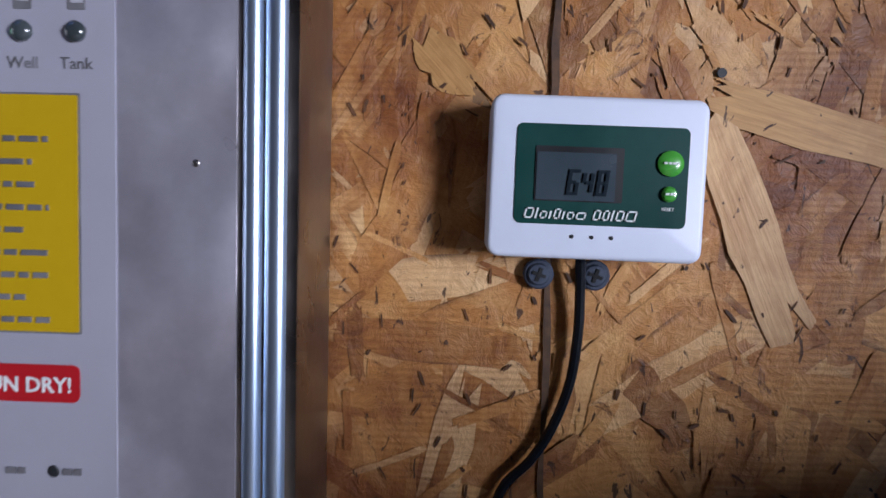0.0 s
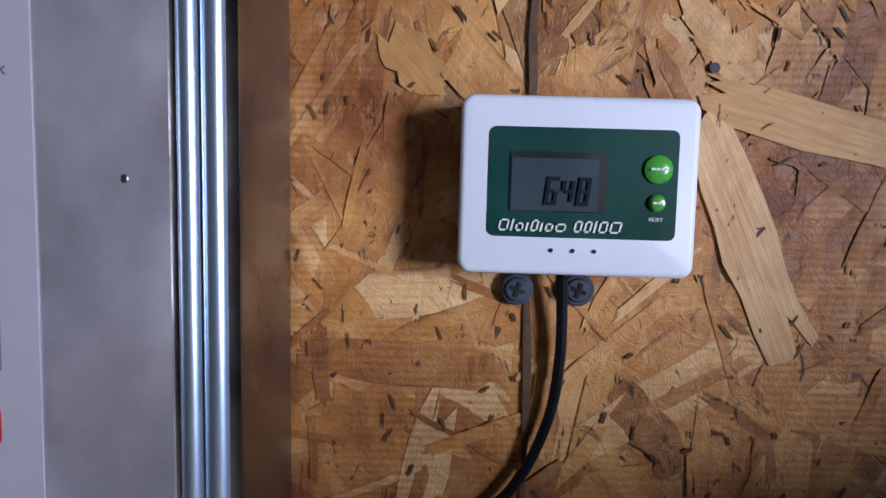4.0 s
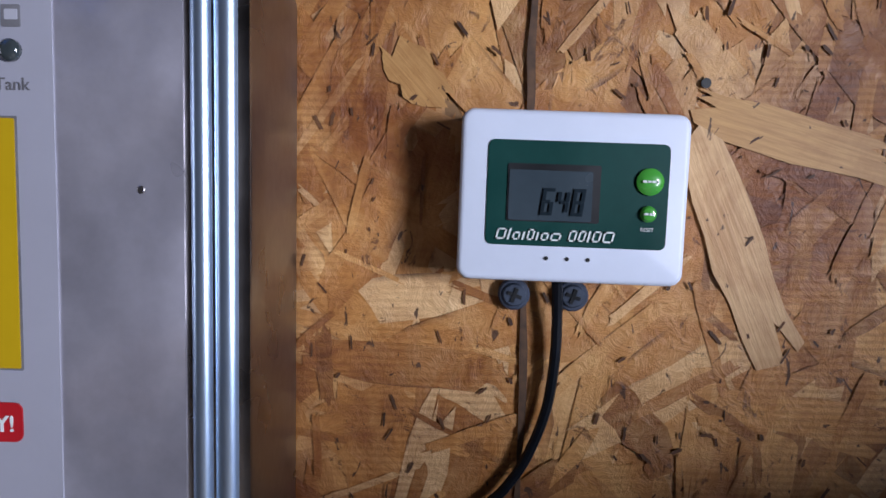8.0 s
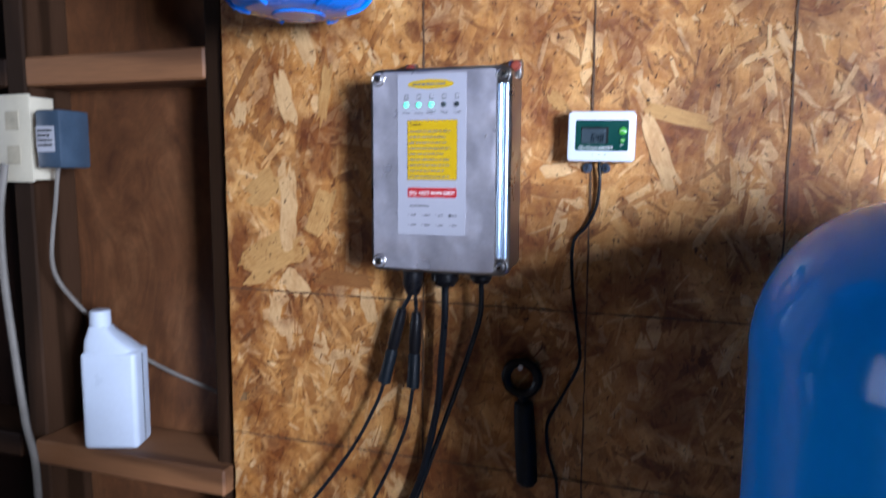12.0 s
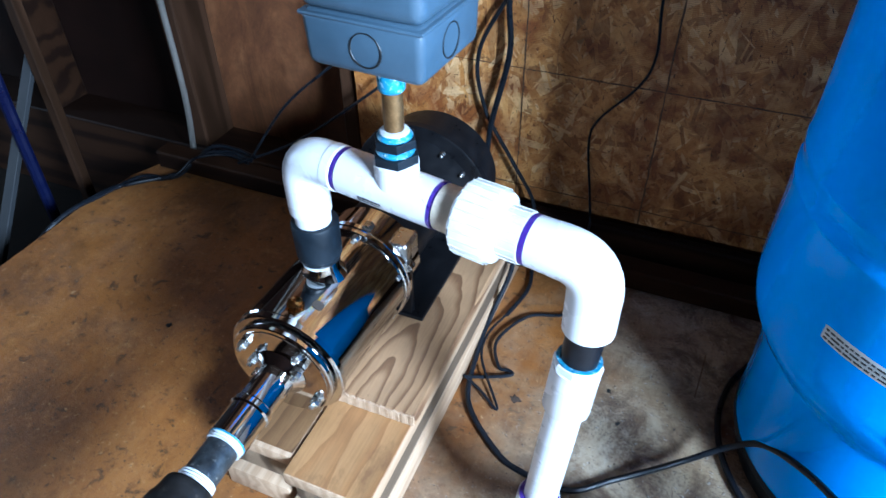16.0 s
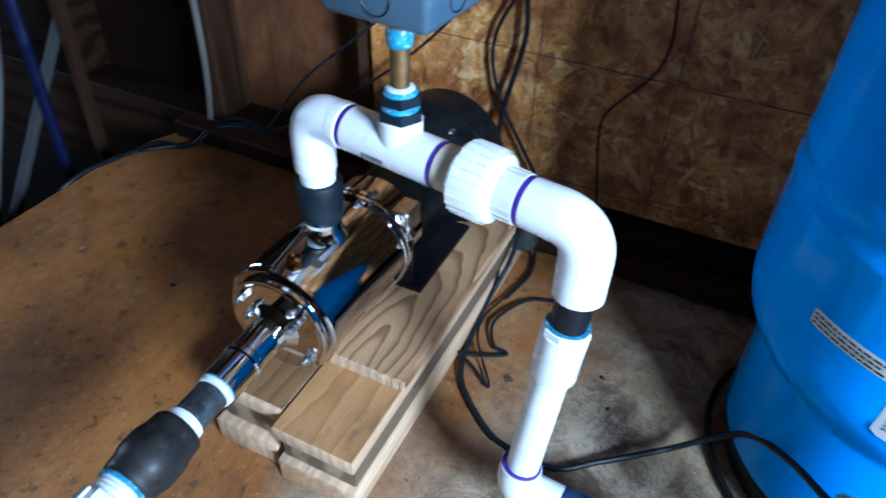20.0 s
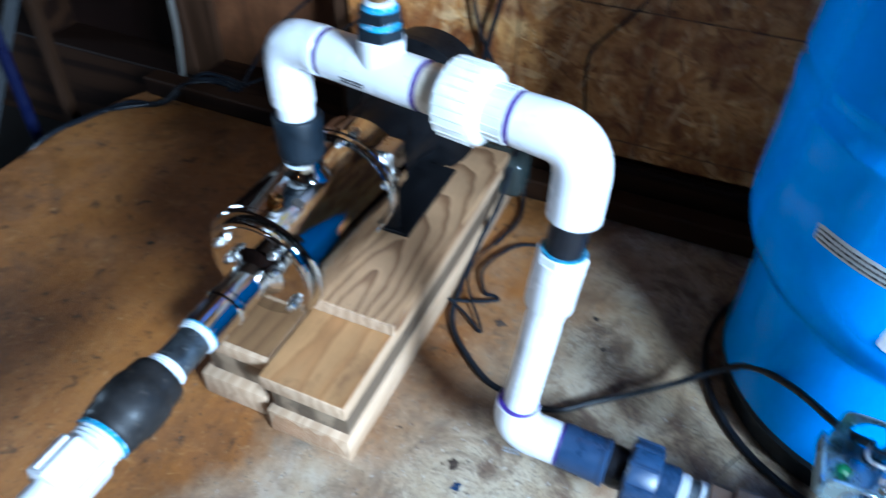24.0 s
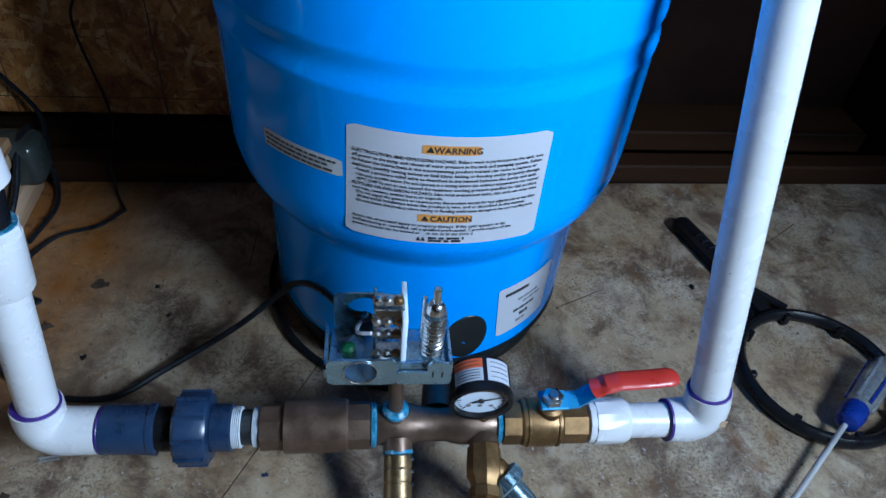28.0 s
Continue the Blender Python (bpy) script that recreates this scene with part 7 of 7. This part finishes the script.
def build_open_switch():
    """The second pressure switch, with its cover off."""
    x0, y0, z0 = 0.3045, my(0.3045) + 0.002, 0.1740
    t = thing("open_pressure_switch", (x0, y0, z0), "pressure switch without its cover, zinc plate with contacts and spring", "pressure switch")
    m = pose(x0 - 0.008, y0 + 0.004, z0, 0, 0, -2)
    part("collar", lathe((x0, y0, z0 - 0.008), (0, 0, 1), [(0, 0.010), (0.004, 0.016), (0.008, 0.018)], 20), ZINC, t)
    part("base_plate", placed(block((-0.050, -0.026, 0.0), (0.048, 0.030, 0.0022), 0.0008, 1), m), ZINC, t, "folded zinc base plate")
    front = part("front_plate", placed(holed_plate(0.056, 0.031, 0.005, -0.001, 0.001, 0.0132, 0.0020), m @ pose(-0.0225, -0.0280, 0.0152)), ZINC, t, "zinc front plate with a round cable hole")
    part("hole_rim", placed(lathe((-0.0235, -0.0284, 0.0162), (0, -1, 0), [(0, 0.0132), (0, 0.0140), (0.0007, 0.0140), (0.0007, 0.0132)], 32, cap=False), m), STEEL, front)
    part("front_lip", placed(rounded_plate(0.044, 0.016, 0.003, 0.0020), m @ pose(0.0275, -0.0280, 0.0078)), ZINC, t)
    part("end_tab", placed(rounded_plate(0.020, 0.026, 0.005, 0.0020), m @ pose(0.0400, -0.0284, 0.0150)), ZINC, t, "rounded zinc end tab")
    for x in (0.034, 0.0415):
        part("slot", placed(block((x, -0.0289, 0.0100), (x + 0.0014, -0.0283, 0.0170), 0.0002, 1), m), DARK, t)
    part("side_plate", placed(rounded_plate(0.054, 0.019, 0.006, 0.0022), m @ pose(-0.0510, 0.002, 0.0095, 0, 0, 90)), ZINC, t)
    part("end_plate", placed(rounded_plate(0.050, 0.020, 0.005, 0.0022), m @ pose(0.0505, 0.002, 0.0100, 0, 0, 90)), ZINC, t)
    part("back_plate", placed(holed_plate(0.047, 0.046, 0.008, 0.002, 0.003, 0.0150, 0.0020), m @ pose(-0.0235, 0.0300, 0.0230)), ZINC, t, "zinc back plate with a large round hole")
    part("lever_roll", placed(sweep([(0.002, -0.021, 0.0165), (0.042, -0.021, 0.0165)], 0.0042, 14), m), ZINC, t, "rolled zinc lever edge")
    ledge = block((0.000, -0.022, 0.012), (0.046, 0.006, 0.0150), 0.001, 1)
    part("pressure_lever", placed(ledge, m), ZINC, t)
    # contact block: white insulator with metal contacts
    cb = part("contact_block", placed(block((0.008, -0.020, 0.008), (0.0125, 0.022, 0.070), 0.0012, 2), m), WHITE, t, "white insulating contact plate")
    part("insulator_foot", placed(block((-0.008, -0.020, 0.006), (0.0122, -0.010, 0.0145), 0.0012, 2), m), WHITE, cb)
    for k in range(4):
        z = 0.016 + k * 0.0195
        part("contact_arm", placed(block((-0.012, -0.010, z), (0.009, 0.002, z + 0.0016), 0.0005, 1), m), BRASS if k == 2 else STEEL, cb)
        for x in (-0.011, -0.003, 0.005):
            part("terminal_screw", placed(lathe((x, -0.012 + 0.004 * (k % 2), z + 0.0060), (0, -1, 0), [(0, 0.0042), (0.003, 0.0040), (0.0045, 0.0022)], 10), m), STEEL if x < 0 else BRASS, cb)
        part("contact_post", placed(block((-0.0140, -0.003, z - 0.012), (-0.0120, 0.002, z + 0.010), 0.0006, 1), m), ZINC, cb)
    part("top_strap", placed(block((-0.013, -0.010, 0.0690), (0.010, 0.001, 0.0706), 0.0006, 1), m), STEEL, cb)
    # range spring on its stud
    sx, sy = 0.0345, -0.006
    helix = [(sx + 0.0080 * math.cos(u), sy + 0.0080 * math.sin(u), 0.014 + 0.050 * u / (2 * math.pi * 10.5)) for u in (2 * math.pi * 10.5 * k / 180 for k in range(181))]
    part("range_spring", placed(sweep(helix, 0.0015, 8), m), STEEL, t, "coiled steel range spring")
    part("spring_stud", placed(lathe((sx, sy, 0.004), (0, 0, 1), [(0, 0.0030), (0.086, 0.0030), (0.0875, 0.002)], 12), m), STEEL, t)
    part("spring_nut", placed(lathe((sx, sy, 0.0665), (0, 0, 1), [(0, 0.0082), (0.002, 0.0080), (0.005, 0.0068), (0.008, 0.0055), (0.009, 0.0040)], 20), m), STEEL, t)
    part("spring_sleeve", placed(lathe((sx, sy, 0.006), (0, 0, 1), [(0, 0.0100), (0.004, 0.0100), (0.006, 0.0058), (0.058, 0.0058)], 20), m), ZINC, t)
    part("small_stud", placed(lathe((sx - 0.008, sy + 0.010, 0.020), (0, 0, 1), [(0, 0.0022), (0.050, 0.0022)], 10), m), STEEL, t)
    part("green_screw", placed(lathe((-0.034, 0.004, 0.0022), (0, 0, 1), [(0, 0.006), (0.006, 0.006), (0.008, 0.003)], 12), m), surf("green_screw_paint", (0.01, 0.09, 0.03), 0.4), t, "dark green ground screw")
    loop = [(x0 - 0.028, y0 + 0.030, z0 + 0.028), (x0 - 0.030, y0 + 0.016, z0 + 0.036), (x0 - 0.028, y0 + 0.004, z0 + 0.048), (x0 - 0.022, y0 - 0.004, z0 + 0.062)]
    part("wire_black", sweep(smooth_path(loop, 6), 0.0016, 7), CABLE, t)
    loop = [(x0 - 0.026, y0 + 0.030, z0 + 0.026), (x0 - 0.034, y0 + 0.012, z0 + 0.032), (x0 - 0.034, y0 - 0.002, z0 + 0.040), (x0 - 0.024, y0 - 0.008, z0 + 0.046)]
    part("wire_white", sweep(smooth_path(loop, 6), 0.0016, 7), TAPE, t)


build_open_switch()


def build_riser():
    t = thing("riser_pipe", (0.606, -0.561, 0.06), "white pvc riser pipe leaning up from the manifold elbow", "pipe")
    e = Vector((0.6070, my(0.607), MZ))
    up = Vector((-0.040, 0.058, 0.315)).normalized()
    part("elbow", sweep(bend(e - Vector((0.038, -0.001, 0)), e, e + up * 0.040, 0.026, 10), [0.0208] + [0.0216] * 11 + [0.0212], 40), PVC, t, "white pvc elbow")
    fitting_ring(t, e + up * 0.0405, up, 0.0198, 0.0030)
    p = e + up * 0.36
    part("pipe", sweep([e + up * 0.030, e + up * 0.40, e + up * 1.30], 0.0178, 36), PVC, t, "white pvc riser pipe")
    chip = surf("scuffed_patch", (0.42, 0.30, 0.20), 0.6, vary=0.4, scale=120)
    for q, w, h in ((up * 0.016 + Vector((0.008, -0.0204, 0)), 0.011, 0.009), (up * 0.028 + Vector((0.002, -0.0213, 0)), 0.008, 0.003)):
        part("scuff", block((e.x + q.x - w / 2, e.y + q.y, e.z + q.z - h / 2), (e.x + q.x + w / 2, e.y + q.y + 0.0014, e.z + q.z + h / 2), 0.0015, 2), chip, t)


build_riser()


# ---- loose things on the floor ----
def build_floor_things():
    # garden hose on the bib
    x = 0.3860
    h0 = Vector((x + 0.012, my(x) - 0.048, MZ - 0.013))
    ho = Vector((0.66, -0.66, -0.36)).normalized()
    t = thing("garden_hose", (0.50, -0.68, 0), "black garden hose with a metal coupling on the hose bib", "hose")
    cp = part("coupling", lathe(h0, ho, [(0, 0.0160), (0.001, 0.0182), (0.012, 0.0182), (0.014, 0.0165), (0.015, 0.0125), (0.034, 0.0115), (0.035, 0.010)], 26), ZINC, t, "ribbed metal hose coupling")
    for k in range(16):
        u = 2 * math.pi * k / 16
        s, w = frame_of(ho)[1:]
        c = h0 + (s * math.cos(u) + w * math.sin(u)) * 0.0180
        part("rib", sweep([c + ho * 0.002, c + ho * 0.011], 0.0010, 5), ZINC, cp)
    a = h0 + ho * 0.030
    part("hose", sweep(smooth_path([a, a + ho * 0.03, (0.470, -0.658, 0.030), (0.530, -0.695, 0.014), (0.62, -0.76, 0.012), (0.78, -0.90, 0.012), (1.0, -1.2, 0.012), (1.1, -1.7, 0.012)], 6), 0.0110, 16), RUBBER, t, "black rubber hose")
    # filter housing wrench
    f = thing("filter_wrench", (0.80, -0.38, 0), "black plastic filter housing wrench lying on the floor", "wrench")
    c = Vector((0.8180, -0.4640, 0.011))
    ring = [c + Vector((math.cos(u) * 0.0935, math.sin(u) * 0.0935, 0)) for u in (2 * math.pi * k / 56 for k in range(58))]
    rb = bmesh.new()
    sweep(ring, 0.0072, 10, rb, cap=False)
    for v in rb.verts:
        v.co.z = 0.011 + (v.co.z - 0.011) * 1.2
    part("ring", rb, BLACK, f)
    e0, e1 = Vector((0.743, -0.184, 0.012)), Vector((0.7955, -0.364, 0.012))
    d = (e1 - e0).normalized()
    n = Vector((-d.y, d.x, 0))
    hb = bmesh.new()
    sweep([e0, e0 + d * 0.006, e0 + d * 0.06, e0 + d * 0.14, e1], [0.010, 0.0150, 0.0155, 0.0135, 0.010], 12, hb)
    for v in hb.verts:
        v.co.z = 0.0105 + (v.co.z - 0.012) * 0.66
    hd = part("handle", hb, BLACK, f)
    for k in range(6):
        q = e0 + d * (0.045 + k * 0.014)
        part("grip_slot", sweep([q - n * 0.007 + Vector((0, 0, 0.0092)), q + n * 0.007 + Vector((0, 0, 0.0092))], 0.0016, 5), RUBBER, hd)
    for sgn in (-1, 1):
        part("web", sweep([e1 - d * 0.045 + n * 0.004 * sgn, e1 + d * 0.006 + n * 0.030 * sgn], 0.0052, 8), BLACK, f)
    for k in range(8):
        u = 2 * math.pi * k / 8
        q = c + Vector((math.cos(u), math.sin(u), 0)) * 0.0865
        part("lug", block((-0.004, -0.004, 0.002), (0.004, 0.004, 0.018), 0.001, 1, m=pose(q.x, q.y, 0, 0, 0, math.degrees(u))), BLACK, f)
    # screwdriver
    s0, s1, s2 = Vector((0.575, -0.722, 0.006)), Vector((0.812, -0.533, 0.019)), Vector((0.915, -0.451, 0.022))
    sd = thing("screwdriver", (0.80, -0.54, 0), "screwdriver with clear and blue handle on the floor", "screwdriver")
    ax = (s1 - s0).normalized()
    part("shaft", sweep([s0, s0 + ax * 0.006, s1], [0.0020, 0.0032, 0.0032], 12), surf("bright_shaft", (0.72, 0.73, 0.75), 0.38, 0.6, 0.05), sd, "bright steel shaft")
    part("collar", lathe(s1 - ax * 0.010, s2 - s1, [(0, 0.0060), (0.004, 0.0125), (0.020, 0.0150), (0.032, 0.0140), (0.034, 0.010)], 20), BLUE_GRIP, sd, "dark blue collar")
    hd = part("handle", lathe(s1 + ax * 0.020, s2 - s1, [(0, 0.0110), (0.004, 0.0140), (0.060, 0.0165), (0.085, 0.0160), (0.095, 0.011)], 12), CLEAR_GRIP, sd, "clear ribbed plastic handle")
    part("core", sweep([s1 + ax * 0.016, s1 + ax * 0.085], 0.0038, 8), STEEL, hd)
    for k in range(6):
        u = 2 * math.pi * k / 6
        sv, wv = frame_of(s2 - s1)[1:]
        o = (sv * math.cos(u) + wv * math.sin(u))
        part("rib", sweep([s1 + ax * 0.028 + o * 0.0145, s1 + ax * 0.100 + o * 0.0162], 0.0022, 6), BLUE_GRIP if k % 2 else CLEAR_GRIP, hd)
    # cables on the floor
    g = "cables on the floor"
    wire("floor_cable", [(-0.150, -0.100, 0.104), (-0.152, -0.135, 0.100), (-0.150, -0.19, 0.060), (-0.158, -0.255, 0.022), (-0.155, -0.310, 0.010), (-0.138, -0.384, 0.006), (-0.081, -0.440, 0.006), (-0.039, -0.457, 0.006), (0.017, -0.459, 0.007), (0.060, -0.428, 0.008),
                         (0.097, -0.402, 0.012), (0.140, -0.372, 0.020), (0.178, -0.356, 0.045), (0.205, -0.372, 0.085), (0.235, -0.430, 0.135), (0.262, -0.500, 0.180), (0.280, -0.520, 0.195)], 0.0037, "black cable looping over the floor to the open switch", group=g, seg=10)
    wire("thin_wire", [(-0.142, -0.214, 0.006), (-0.146, -0.225, 0.006), (-0.154, -0.268, 0.010), (-0.145, -0.315, 0.012), (-0.099, -0.381, 0.006), (-0.130, -0.362, 0.008), (-0.158, -0.350, 0.012)], 0.0019, "thin black wire lying beside the base", group=g)
    wire("thin_wire", [(-0.156, -0.352, 0.012), (-0.128, -0.336, 0.006), (-0.100, -0.320, 0.005), (-0.106, -0.314, 0.005), (-0.121, -0.313, 0.006), (-0.138, -0.270, 0.008), (-0.112, -0.207, 0.006), (-0.066, -0.184, 0.005), (-0.040, -0.15, 0.005)], 0.0024, "thin black wire lying beside the base", group=g)
    wire("tank_cable", [(0.350 + 0.184 * math.cos(radians(a)), -0.282 + 0.184 * math.sin(radians(a)), 0.006) for a in range(110, 262, 10)], 0.0042, "black cable lying round the foot of the tank", group=g)
    wire("thin_wire", [(-0.070, -0.026, 0.063), (-0.068, -0.050, 0.052), (-0.066, -0.082, 0.045), (-0.064, -0.096, 0.028), (-0.062, -0.104, 0.008), (-0.055, -0.122, 0.0035), (-0.040, -0.150, 0.0035)], 0.0019, "thin black wire dropping to the floor", group=g)
    # scraps of wood and dirt on the floor
    rng = random.Random(12)
    grit = bmesh.new()
    for _ in range(2600):
        x, y = rng.uniform(-0.15, 1.1) if rng.random() < 0.85 else rng.uniform(-0.93, -0.15), rng.uniform(-0.95, -0.10)
        r = rng.uniform(0.0003, 0.0006) if rng.random() < 0.85 else rng.uniform(0.0008, 0.0022)
        m = pose(x, y, r * 0.5, rng.uniform(0, 360), rng.uniform(0, 360), rng.uniform(0, 360))
        vs = [grit.verts.new(m @ Vector(p)) for p in ((r, 0, 0), (-r * 0.8, r * 0.7, 0), (-r * 0.5, -r, 0), (0, 0, r * 1.2))]
        for f3 in ((0, 1, 2), (0, 1, 3), (1, 2, 3), (2, 0, 3)):
            grit.faces.new([vs[i] for i in f3])
    solo("grit", grit, surf("dark_grit", (0.10, 0.07, 0.05), 0.8, vary=0.6, scale=60), (0, 0, 0), "scattered dark grit and chips on the floor", "grit", kind="stuff")
    # scraps of paint and dark spots stuck to the plywood
    for x, y, r, mat in ((-0.045, -0.588, 0.008, NAVY), (0.179, -0.554, 0.004, NAVY), (0.72, -0.309, 0.006, DARK), (-0.084, -0.353, 0.009, SMUDGE), (-0.058, -0.565, 0.009, SMUDGE), (-0.040, -0.288, 0.011, SMUDGE), (0.028, -0.292, 0.005, DARK), (-0.03, -0.40, 0.005, DARK), (0.05, -0.34, 0.004, DARK), (0.62, -0.63, 0.014, SMUDGE), (-0.60, -0.42, 0.006, DARK), (-0.52, -0.30, 0.005, DARK)):
        bm = bmesh.new()
        rim = [bm.verts.new((x + r * rng.uniform(0.35, 1.2) * math.cos(u), y + r * rng.uniform(0.35, 1.0) * math.sin(u), 0.0005)) for u in (2 * math.pi * k / 13 for k in range(13))]
        top = bm.verts.new((x, y, 0.0011))
        for k in range(13):
            bm.faces.new((rim[k], rim[(k + 1) % 13], top))
        part("scrap", bm, mat, bpy.data.objects["floor"])
    # printed sheet lines on the plywood
    for x0, y0, x1, y1 in ((0.592, -0.312, 0.524, -0.342), (0.933, -0.182, 0.856, -0.233), (0.140, -0.18, 0.135, -0.26)):
        a, b = Vector((x0, y0, 0.0006)), Vector((x1, y1, 0.0006))
        n = (b - a).cross(Vector((0, 0, 1))).normalized() * 0.0007
        bm = bmesh.new()
        bm.faces.new([bm.verts.new(p) for p in (a - n, b - n, b + n, a + n)])
        part("floor_scratch", bm, LINE, bpy.data.objects["floor"])


build_floor_things()
